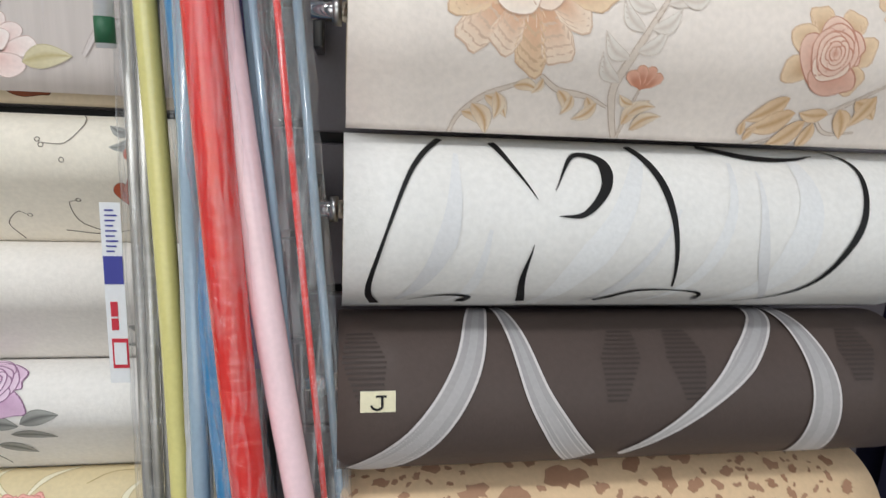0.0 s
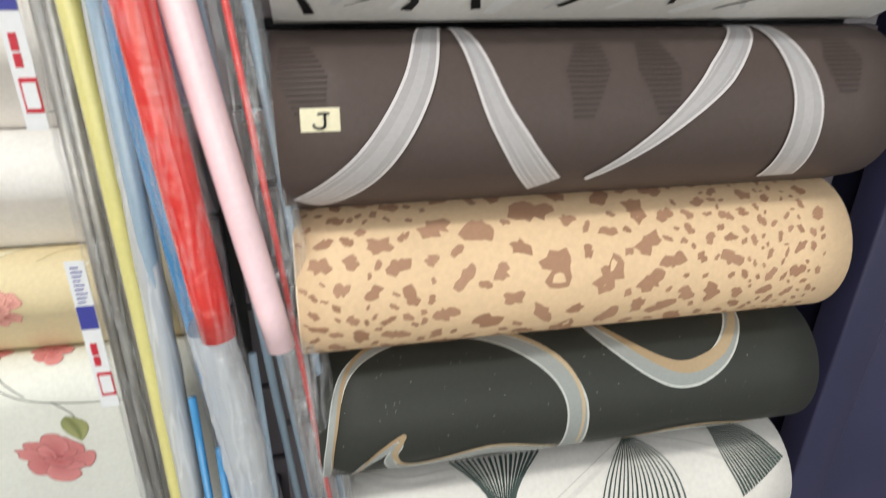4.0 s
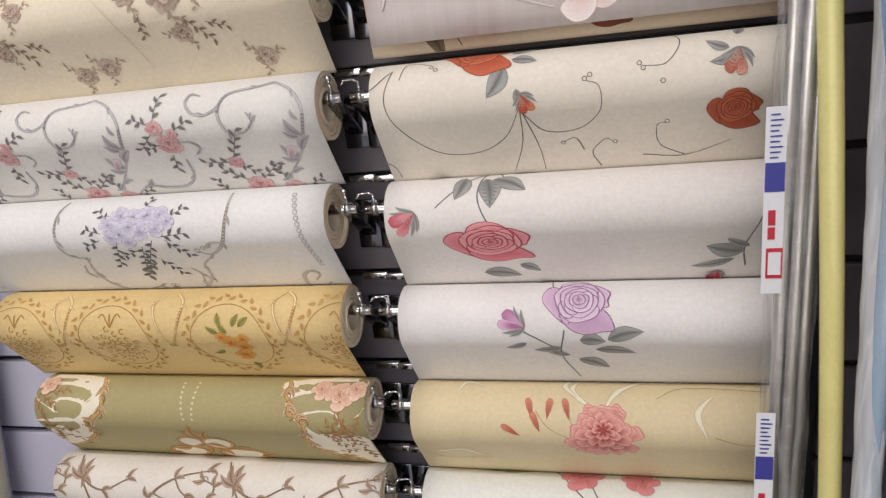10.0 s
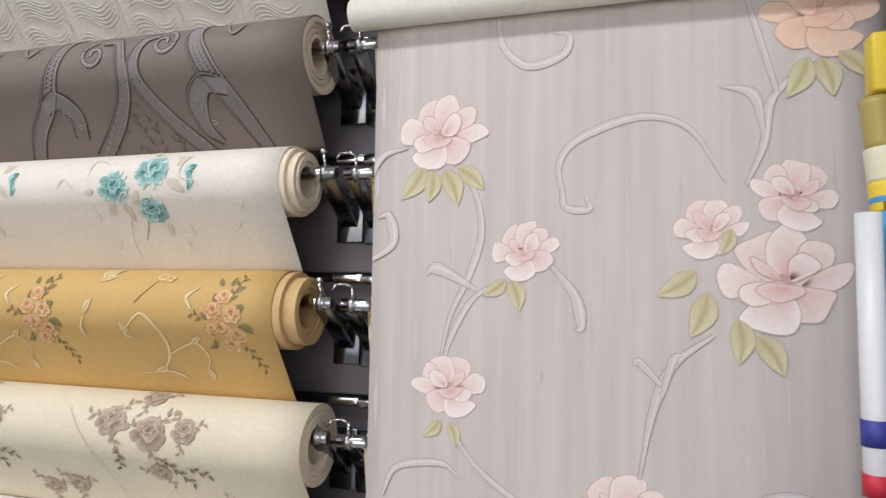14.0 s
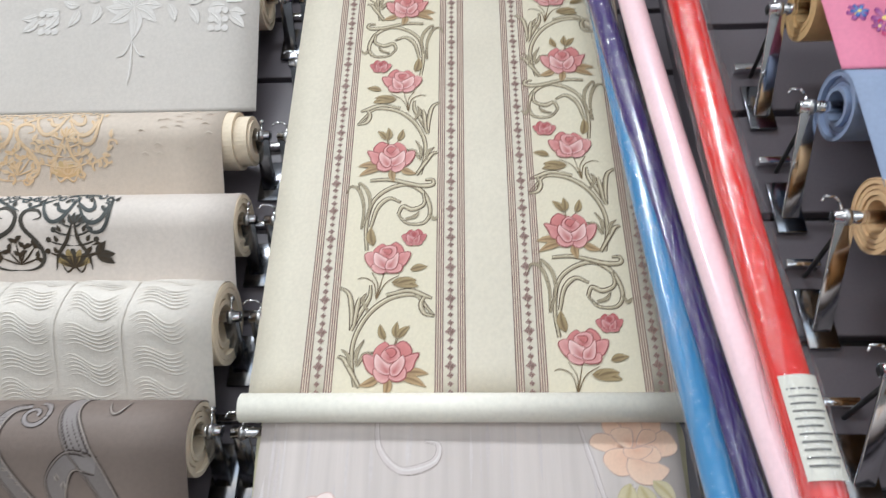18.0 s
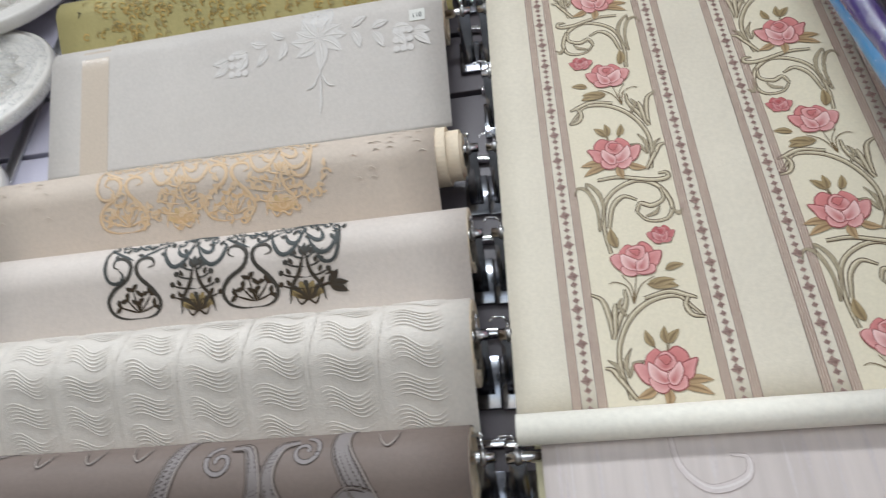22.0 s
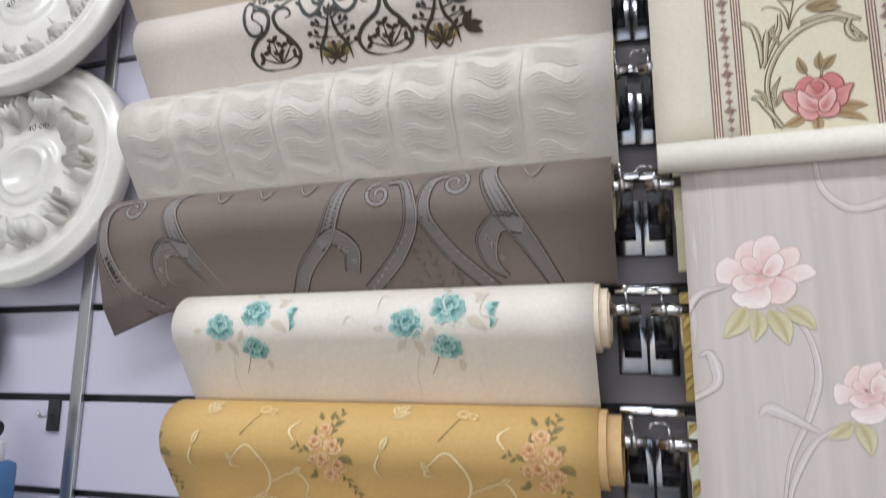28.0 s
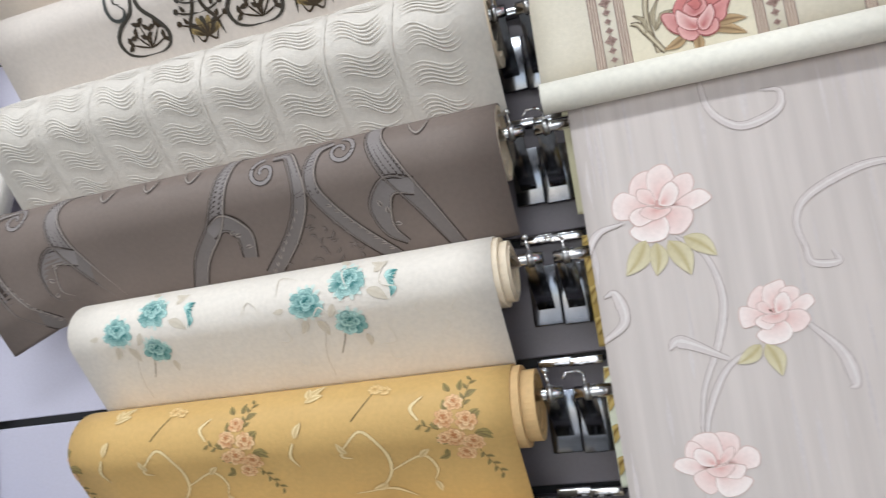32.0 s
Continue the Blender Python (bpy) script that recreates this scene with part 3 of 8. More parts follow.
# column A: row, left, right, colour, label
A_ROLLS = {}
A_SPEC = [
    (-2, -1.55, -0.84, (128, 118, 72), "dark olive wallpaper roll with a faint print"),
    (-1, -1.608, -0.83, (176, 165, 112), "olive gold wallpaper roll with blurred blossom print"),
    (0, -1.57, -0.84, (209, 203, 197), "silvery white wallpaper roll with raised lily and hanging sheet"),
    (2, -1.592, -0.856, (208, 194, 180), "beige wallpaper roll with embossed gold damask patch"),
    (3, -1.545, -0.814, (218, 208, 200), "white wallpaper roll with black and gold damask border"),
    (4, -1.548, -0.814, (224, 217, 208), "off-white wallpaper roll embossed with wavy combed lines"),
    (5, -1.575, -0.822, (128, 115, 108), "taupe wallpaper roll with grey baroque relief scrolls"),
    (6, -1.43, -0.849, (238, 230, 220), "white wallpaper roll printed with teal roses"),
    (7, -1.432, -0.849, (214, 176, 112), "ochre wallpaper roll printed with orange bouquets and scrolls"),
    (8, -1.40, -0.808, (232, 220, 196), "beige wallpaper roll printed with brown roses"),
    (9, -1.50, -0.818, (232, 228, 222), "white wallpaper roll with grey scrolls and pink roses"),
    (10, -1.48, -0.83, (236, 234, 230), "white wallpaper roll with lilac bouquet"),
    (11, -1.43, -0.829, (230, 200, 140), "golden wallpaper roll with oval medallions"),
    (12, -1.40, -0.815, (176, 164, 118), "olive wallpaper roll with cream baroque flourishes"),
    (13, -1.41, -0.812, (236, 228, 216), "white wallpaper roll with brown leaf scrolls"),
]
for k, x0, x1, rgb, label in A_SPEC:
    r = Roll(x0, x1, row(k), r={4: 0.058, 6: 0.043}.get(k, 0.047), end=-20.0 if k == 0 else -35.0, sag=0.055 if k == 5 else 0.0, tail=0.215 if k == 0 else 0.10)
    r.shift = {0: -0.065, 2: -0.025, 3: -0.018, 6: 0.03, 7: 0.027}.get(k, 0.0)
    r.mat = paper_mat("paper_a%d" % (k + 1), rgb)
    r.build("wallpaper_roll", label, r.mat, "rolls on the display wall", seed=k + 5, inset=(0.004, {2: -0.033, 6: -0.014, 7: -0.02}.get(k, 0.004)), coil_mat=ochre_back if k == 7 else None)
    A_ROLLS[k] = r

B_ROLLS = {}
B_SPEC = [
    (-1, (198, 150, 92), "copper-brown wallpaper roll with faded scrolls"),
    (5, (196, 190, 160), "sage wallpaper roll behind a hung sheet"),
    (6, (176, 150, 88), "old-gold wallpaper roll with leaf print behind a hung sheet"),
    (7, (226, 228, 208), "pale green wallpaper roll behind a hung sheet"),
    (8, (214, 196, 170), "cream wallpaper roll with rust flowers behind a hung sheet"),
    (9, (236, 228, 214), "cream wallpaper roll printed with an orange rose and fine tendrils"),
    (10, (236, 230, 224), "white wallpaper roll printed with a pink rose"),
    (11, (236, 232, 228), "white wallpaper roll printed with a lilac rose"),
    (12, (228, 210, 170), "pale yellow wallpaper roll with a coral carnation"),
    (13, (234, 234, 226), "white wallpaper roll with green leaves and pink flowers"),
]
for k, rgb, label in B_SPEC:
    r = Roll(-0.752, -0.235, row(k) - 0.003, yc=0.757, r=0.034, end=-10.0, tail=0.09) if 0 < k < 9 else Roll(-0.745, -0.235, row(k) - 0.003, end=-8.0 if k == 13 else -35.0, tail=0.285 if k == 13 else 0.10)
    r.shift = -0.021 if k >= 9 else -0.02
    r.mat = paper_mat("paper_b%d" % k, rgb)
    r.build("wallpaper_roll", label, r.mat, "rolls on the display wall", seed=k + 50)
    B_ROLLS[k] = r

C_ROLLS = {}
C_SPEC = [
    ("cream", 1.531, -0.089, 0.48, 0.93, (240, 229, 221), "cream wallpaper roll with peach peonies and roses"),
    ("swirl", 1.361, -0.09, 0.482, 0.935, (232, 230, 228), "white wallpaper roll with black swirl lines"),
    ("brown", 1.193, -0.093, 0.476, 0.985, (82, 70, 66), "dark brown wallpaper roll with silver ribbon curves"),
    ("leopard", 1.036, -0.088, 0.473, 0.95, (228, 197, 160), "yellow-beige wallpaper roll with brown leopard spots"),
    ("black", 0.875, -0.08, 0.484, 0.92, (50, 52, 48), "charcoal wallpaper roll with silver and bronze waves"),
    ("fan", 0.697, -0.064, 0.50, 0.91, (226, 222, 216), "white wallpaper roll with dark green pleated fans"),
    ("orchid", 0.515, -0.058, 0.512, 0.88, (232, 224, 198), "cream striped wallpaper roll with plum orchids"),
]
STAND_Y = 0.60
for key, zc, x0, x1, scale, rgb, label in C_SPEC:
    r = Roll(x0, x1, zc, yc=0.49, r=0.075, end=-62 if key != 'cream' else -30, tail=0.045 if key != 'cream' else 0.06)
    r.scale, r.rise = scale, {"swirl": -0.026, "brown": -0.004, "cream": -0.014}.get(key, 0.0)
    r.mat = paper_mat("paper_c_" + key, rgb)
    r.build("wallpaper_roll", label, r.mat, "rolls on the display stand", seed=len(key))
    C_ROLLS[key] = r

# hung sheets
class Flat:
    """A sheet that hangs flat from z1 down to z0."""

    def __init__(self, x0, x1, z0, z1, y, lean=0.0):
        self.x0, self.x1, self.z0, self.z1, self.y, self.lean = x0, x1, z0, z1, y, lean

    def surf(self, u, v, off):
        return self.x0 + u, self.y - off + self.lean * v + 0.0015 * math.sin(u * 9 + v * 7), self.z0 + v

    def build(self, name, label, mat):
        w, h, nu, nv = self.x1 - self.x0, self.z1 - self.z0, 12, 16
        V, F = [], []
        for lay in (0.0, -0.0008):
            for i in range(nu + 1):
                for j in range(nv + 1):
                    V.append(self.surf(w * i / nu, h * j / nv, lay))
        m, c = (nu + 1) * (nv + 1), nv + 1
        for i in range(nu):
            for j in range(nv):
                a = i * c + j
                F += [(a, a + c, a + c + 1, a + 1), (m + a, m + a + 1, m + a + c + 1, m + a + c)]
        for i in range(nu):
            a, b = i * c, i * c + nv
            F += [(a, m + a, m + a + c, a + c), (b, b + c, m + b + c, m + b)]
        for j in range(nv):
            a, b = j, nu * c + j
            F += [(a, a + 1, m + a + 1, m + a), (b, m + b, m + b + 1, b + 1)]
        self.root = thing(name, (0, 0, 0), label, "wallpaper sheet", "hung sample sheets")
        raw("paper_sheet", V, F, mat, self.root)
        return self.root


STRIP = Flat(-0.769, -0.238, 2.036, 2.87, 0.716)
STRIP.build("wallpaper_sheet", "cream hung wallpaper sheet with rose scroll stripes", paper_mat("strip_paper", (222, 214, 197)))
PINK = Flat(-0.744, -0.245, 1.456, 2.035, 0.711)
PINK.build("wallpaper_sheet", "grey-pink hung wallpaper sheet with pale peonies", paper_mat("pink_paper", (212, 202, 198), grain=0.085, grain_scale=75, stretch=(1, 1, 0.05)))
rolled = thing("rolled_sheet_end", (0, 0, 0), "cream rolled-up bottom end of the striped sheet", "wallpaper sheet")
part("tube", rod((-0.769, 0.698, 2.025), (-0.236, 0.698, 2.025), 0.0175, 24), paper_mat("strip_back", (246, 242, 230)), rolled)
# solid darker disc stands in for the shade inside the coil
part("inner_coil", rod((-0.7695, 0.698, 2.025), (-0.766, 0.698, 2.025), 0.0125, 20), node_mat("coil_shadow", srgb(150, 140, 118), rough=0.8, grain=0.1), rolled, "darker disc painted as the shade inside the coiled end")


# ---- prints of the stand at the end of the wall ----
WHITE, BLACK = srgb(246, 243, 238), srgb(24, 23, 25)


def finish(p, roll, name="print", label="", mat=None):
    w = roll.x1 - roll.x0
    return p.make(name, roll.ink, roll.root, label, mat, limits=((0.0005 - roll.shift) / roll.scale, (w - 0.0005 - roll.shift) / roll.scale, roll.v0 + 0.001 - roll.rise, roll.v1 - 0.001 - roll.rise))


def print_swirl(r):
    p = Print()
    for pts, w in ((((0.10, -0.07), (0.118, -0.03), (0.13, 0.03)), 0.012), (((0.19, -0.08), (0.21, -0.02), (0.25, 0.04), (0.28, 0.11)), 0.03),
                   (((0.3, -0.07), (0.335, -0.02), (0.36, 0.04), (0.37, 0.1)), 0.014), (((0.37, -0.08), (0.42, -0.02), (0.445, 0.05), (0.44, 0.11)), 0.034)):
        p.curve(pts, w * 0.4, w * 0.3, srgb(243, 243, 244), srgb(222, 222, 224), mid=w, n=50)
    for pts, w in ((((0.24, -0.07), (0.262, -0.03), (0.31, 0.05)), 0.012), (((0.05, -0.06), (0.09, 0.02), (0.1, 0.1)), 0.02), (((0.44, -0.07), (0.40, 0.01), (0.395, 0.09)), 0.012)):
        p.curve(pts, w * 0.3, w * 0.2, srgb(212, 211, 214), srgb(226, 226, 228), mid=w, n=50)
    for pts, a, m, b in ((((0.088, 0.125), (0.054, 0.07), (0.024, -0.02), (0.031, -0.078)), 0.007, 0.0028, 0.009),
                         (((0.136, 0.12), (0.15, 0.089), (0.172, 0.056)), 0.008, 0.004, 0.0006),
                         (((0.189, 0.064), (0.212, 0.102), (0.237, 0.096), (0.238, 0.069), (0.217, 0.045), (0.192, 0.042)), 0.0006, 0.0125, 0.0006),
                         (((0.272, 0.122), (0.297, 0.064), (0.318, -0.027)), 0.008, 0.0075, 0.002),
                         (((0.35, 0.13), (0.392, 0.11), (0.44, 0.108), (0.472, 0.117)), 0.012, 0.008, 0.0006),
                         (((0.488, 0.132), (0.508, 0.1), (0.503, 0.05), (0.486, 0.012), (0.46, -0.03), (0.41, -0.07)), 0.002, 0.008, 0.002),
                         (((0.17, 0.018), (0.165, -0.018), (0.176, -0.068)), 0.0006, 0.006, 0.009),
                         (((0.06, -0.06), (0.089, -0.045), (0.118, -0.048), (0.114, -0.07)), 0.0006, 0.004, 0.01),
                         (((0.25, -0.062), (0.284, -0.034), (0.348, -0.037), (0.358, -0.058)), 0.007, 0.0018, 0.006)):
        p.curve(pts, a, b, BLACK, n=80, mid=m)
    finish(p, r, "swirl_print", "black brush swirls with pale grey veils")


def print_ribbons(r):
    p = Print()
    dark = srgb(66, 56, 53)
    for u0, lean, n in ((0.024, 0.4, 15), (0.262, -0.5, 15), (0.33, 0.4, 15), (0.515, 0.0, 12)):
        for i in range(n):
            v = 0.085 - 0.0048 * i
            w = 0.04 * (1 - abs(i - n * 0.4) / n)
            c = u0 + lean * (0.05 - v) * 0.35
            p.rect(c - w / 2, c + w / 2, v, v + 0.0022, dark, nv=1, nu=2)
    silver, light, inner = srgb(150, 147, 150), srgb(208, 203, 203), srgb(176, 172, 172)
    for pts, a, m, b in ((((0.138, 0.14), (0.13, 0.105), (0.114, 0.047), (0.076, -0.012), (0.02, -0.066)), 0.018, 0.026, 0.034),
                         (((0.155, 0.14), (0.163, 0.09), (0.178, 0.033), (0.202, -0.008), (0.232, -0.05)), 0.01, 0.022, 0.032),
                         (((0.436, 0.14), (0.425, 0.1), (0.389, 0.053), (0.345, 0.013), (0.27, -0.045)), 0.02, 0.026, 0.006),
                         (((0.452, 0.14), (0.462, 0.08), (0.474, 0.02), (0.476, -0.06)), 0.012, 0.026, 0.04)):
        p.curve(pts, a, b, light, n=110, mid=m, edge=(0.0006, dark))
        p.curve(pts, a - 0.005, b - 0.005, silver, inner, n=110, mid=m - 0.005)
        p.curve(pts, (a - 0.005) * 0.35, (b - 0.005) * 0.35, srgb(160, 158, 162), srgb(186, 182, 182), n=110, mid=(m - 0.005) * 0.4)
    finish(p, r, "ribbon_print", "silver ribbons with glittering pale edges")
    q = Print()
    q.rect(0.0195, 0.0505, 0.0145, 0.0325, srgb(228, 220, 190), nu=2, nv=4)
    tag = q.make("paper_tag", r.ink, r.root, "small cream paper tag", lift=0.0009)
    j = Print()
    j.curve(((0.033, 0.0278), (0.038, 0.0281), (0.0425, 0.0279)), 0.0018, 0.0018, BLACK, n=6)
    j.curve(((0.0385, 0.0278), (0.0387, 0.0215), (0.0382, 0.0185), (0.0345, 0.0168), (0.0305, 0.0182), (0.0292, 0.0205)), 0.0023, 0.0019, BLACK, n=18)
    j.make("writing", r.ink, tag, "handwritten letter J", lift=0.0016)


def print_leopard(r):
    p, rnd = Print(), random.Random(11)
    w, done = r.x1 - r.x0, []
    for size, n in ((0.0135, 30), (0.0085, 110), (0.005, 260)):
        for _ in range(n * 6):
            u, v = rnd.uniform(0.004, w - 0.004), rnd.uniform(-0.115, 0.14)
            centre = 1 - min(1, abs(u - 0.24) / 0.24)
            s = size * (0.55 + 0.75 * centre) * rnd.uniform(0.8, 1.2)
            if any((u - a) ** 2 + (v - b) ** 2 < (s * 1.25 + c * 1.25) ** 2 for a, b, c in done):
                continue
            done.append((u, v, s))
            shade = rnd.uniform(-8, 8)
            col = srgb(172 + shade, 132 + shade, 106 + shade)
            p.place(u, v, rnd.uniform(-50, 50) + (30 if u > 0.28 else 0))
            k = rnd.uniform(0.55, 1.0)
            pts, n_ = [(0, 0)], 16
            for i in range(n_):
                a = 2 * math.pi * i / n_
                rr = s * (1 + 0.28 * math.sin(2 * a + u * 90) + rnd.uniform(-0.34, 0.3))
                pts.append((rr * math.cos(a), rr * k * math.sin(a)))
            p.add(pts, [col] * 17, [(0, 1 + i, 1 + (i + 1) % n_) for i in range(n_)])
            p.top = 0.0
            if len(done) > 400:
                break
    finish(p, r, "leopard_print", "brown ragged leopard spots")


def print_waves(r):
    p = Print()
    silver, bronze, pale = srgb(150, 154, 152), srgb(158, 132, 100), srgb(196, 198, 194)
    for pts, a, m, b in ((((0.004, -0.05), (0.011, 0.007), (0.034, 0.08), (0.099, 0.118), (0.184, 0.116), (0.255, 0.078), (0.292, 0.029), (0.296, -0.05)), 0.008, 0.014, 0.03),
                         (((0.305, 0.15), (0.345, 0.085), (0.415, 0.04), (0.475, 0.052), (0.515, 0.10), (0.52, 0.15)), 0.008, 0.028, 0.014),
                         (((0.02, -0.09), (0.045, -0.03), (0.085, 0.0), (0.075, -0.025), (0.1, -0.05), (0.19, -0.03), (0.27, -0.05)), 0.004, 0.012, 0.016),
                         (((0.33, -0.07), (0.4, -0.05), (0.47, -0.045), (0.54, -0.06)), 0.004, 0.01, 0.004)):
        p.curve(pts, a, b, pale, n=110, mid=m)
        p.curve(pts, a * 0.8, b * 0.82, silver, n=110, mid=m * 0.78)
        q = [(u + 0.006, v + 0.010) for u, v in pts]
        p.curve(q, 0.001, 0.003, bronze, srgb(190, 170, 140), n=110, mid=m * 0.55)
    finish(p, r, "wave_print", "silver and bronze wave bands")
    q, rnd = Print(), random.Random(5)
    for _ in range(160):
        q.disc(rnd.uniform(0.01, 0.53), rnd.uniform(-0.1, 0.13), rnd.uniform(0.0003, 0.0007), srgb(150, 146, 138), 5)
        q.top = 0.0
    tagged(finish(q, r, "dust_specks"), "pale dust specks", kind="stuff")


def print_fans(r):
    p = Print()
    dark, pale = srgb(52, 68, 64), srgb(192, 188, 182)
    for pts in (((0.204, 0.01), (0.31, 0.07), (0.4, 0.12)), ((0.006, 0.079), (0.1, 0.04), (0.204, 0.01)), ((0.02, 0.12), (0.08, 0.1), (0.15, 0.103)), ((0.40, 0.12), (0.5, 0.09), (0.57, 0.06))):
        p.curve(pts, 0.001, 0.001, pale, n=16)
        p.curve([(u, v - 0.012) for u, v in pts], 0.008, 0.004, srgb(214, 210, 205), n=16)
    for (ax, ay), (bx, by), (cx, cy) in (((0.204, 0.008), (0.145, 0.112), (0.268, 0.112)), ((0.398, 0.122), (0.325, -0.012), (0.462, 0.012)),
                                         ((0.002, 0.085), (-0.03, -0.07), (0.068, -0.066)), ((0.52, 0.13), (0.545, 0.02), (0.61, 0.06)), ((0.1, -0.08), (0.12, -0.1), (0.2, -0.11))):
        n = 17
        for i in range(n):
            t = i / (n - 1)
            ex, ey = bx + (cx - bx) * t, by + (cy - by) * t
            bow = 0.10 * (2 * t - 1)
            mx, my = (ax + ex) / 2 - (ey - ay) * bow, (ay + ey) / 2 + (ex - ax) * bow
            p.curve(((ax, ay), (mx, my), (ex, ey)), 0.0006, 0.0042 if i % 2 else 0.003, lerp(dark, srgb(90, 100, 96), abs(2 * t - 1) * 0.5), n=10)
    finish(p, r, "fan_print", "dark green pleated fans")


def print_orchid(r):
    p = Print()
    gold, dgold, plum = srgb(168, 146, 84), srgb(120, 104, 62), srgb(118, 88, 112)
    for i in range(46):
        v = 0.14 - 0.005 * i
        p.rect(0.0, 0.58, v, v + 0.0016, srgb(222, 213, 184), nu=6)
    for x, y, a in ((0.03, 0.085, -12), (0.09, 0.075, 10), (0.235, 0.09, -50), (0.3, 0.05, 70), (0.33, 0.08, 10), (0.43, 0.085, -20), (0.46, 0.115, -70), (0.5, 0.1, 20), (0.27, 0.03, 20)):
        p.leaf(x, y, a, 0.062, 0.026, dgold, gold, dgold)
    p.curve(((0.29, 0.0), (0.31, 0.06), (0.33, 0.12)), 0.002, 0.001, dgold)
    for x, y, R in ((0.505, 0.045, 0.048), (0.15, 0.0, 0.04), (0.40, 0.0, 0.04)):
        for i in range(5):
            p.petal(x, y, 90 + 72 * i, R, R * 0.95, srgb(90, 62, 86), srgb(150, 122, 144), plum, tip=0.0)
        p.disc(x, y, R * 0.16, srgb(196, 170, 110))
    finish(p, r, "orchid_print", "plum orchids and gold leaves")


# petals of an open peony, back to front: depth of tone, foot, outline
PEONY_BACK = ((0.75, (-0.1, 0.2), ((-0.15, 0.1), (-0.55, 0.3), (-0.66, 0.65), (-0.42, 0.95), (-0.12, 0.9), (0.02, 0.5))),
              (0.85, (0.1, 0.2), ((-0.2, 0.3), (-0.22, 0.85), (0.1, 1.03), (0.4, 0.92), (0.42, 0.4), (0.1, 0.1))),
              (0.8, (0.2, 0.15), ((0.2, 0.1), (0.3, 0.72), (0.62, 0.84), (0.8, 0.58), (0.52, 0.12))),
              (0.95, (0.2, 0.05), ((0.2, 0.0), (0.6, 0.38), (1.0, 0.44), (1.1, 0.24), (0.85, 0.02), (0.45, -0.08))),
              (0.9, (-0.1, 0.0), ((-0.1, 0.05), (-0.72, 0.45), (-0.98, 0.18), (-0.9, -0.16), (-0.5, -0.2), (-0.1, -0.1))),
              (0.75, (0.1, -0.05), ((0.1, 0.02), (0.66, 0.02), (0.8, -0.28), (0.52, -0.6), (0.15, -0.5))),
              (1.0, (0.0, -0.05), ((0.02, 0.0), (-0.42, -0.25), (-0.66, -0.52), (-0.34, -0.8), (0.12, -0.76), (0.3, -0.4))))
PEONY_FRONT = ((0.9, (-0.05, 0.05), ((0.02, 0.08), (-0.45, 0.05), (-0.62, -0.14), (-0.36, -0.34), (-0.02, -0.2))),
               (0.7, (-0.05, 0.15), ((-0.05, 0.1), (-0.4, 0.22), (-0.48, 0.52), (-0.18, 0.45))),
               (0.95, (0.12, 0.15), ((0.08, 0.1), (0.1, 0.46), (0.36, 0.64), (0.54, 0.46), (0.36, 0.16))),
               (0.6, (0.0, 0.0), ((-0.36, -0.04), (-0.1, -0.26), (0.26, -0.14), (0.32, 0.06), (0.05, 0.03), (-0.2, 0.09))))


def peony(p, x, y, R, inner, outer, edge, seed=1, rings=3, squash=0.9, tilt=0, back=None):
    """An open peony: broad back petals, spread sides, a dotted heart, and cupped petals before it."""
    rnd = random.Random(seed)
    rear = back or outer
    turn, side = radians(tilt + rnd.uniform(-16, 16)), (1 if seed % 2 else -1)
    ct, st = math.cos(turn), math.sin(turn)

    def at(u, v):
        u = u * side
        return (x + R * (u * ct - v * st), y + R * (u * st + v * ct))

    def lay(spec, pale):
        for tone, foot, outline in spec:
            pts = [at(u * rnd.uniform(0.93, 1.07) + rnd.uniform(-0.05, 0.05), v * rnd.uniform(0.93, 1.07) + rnd.uniform(-0.05, 0.05)) for u, v in outline]
            p.patch(pts, at(*foot), inner, lerp(inner, pale, tone), lerp(pale, edge, 0.75), line=max(0.0003, R * 0.013), power=0.62, sub=4 if R > 0.025 else 2)
    lay(PEONY_BACK[:4], rear)
    lay(PEONY_BACK[4:], outer)
    hx, hy = at(0.04, 0.14)
    p.disc(hx, hy, R * 0.17, lerp(inner, edge, 0.3), 12, R * 0.11)
    for i in range(9):
        a, q = rnd.uniform(0, 6.3), rnd.uniform(0.03, 0.15)
        p.disc(hx + R * q * math.cos(a), hy + R * q * 0.6 * math.sin(a), R * 0.024, lerp(inner, edge, rnd.uniform(0.1, 0.8)), 6)
    if rings > 2:
        lay(PEONY_FRONT, outer)


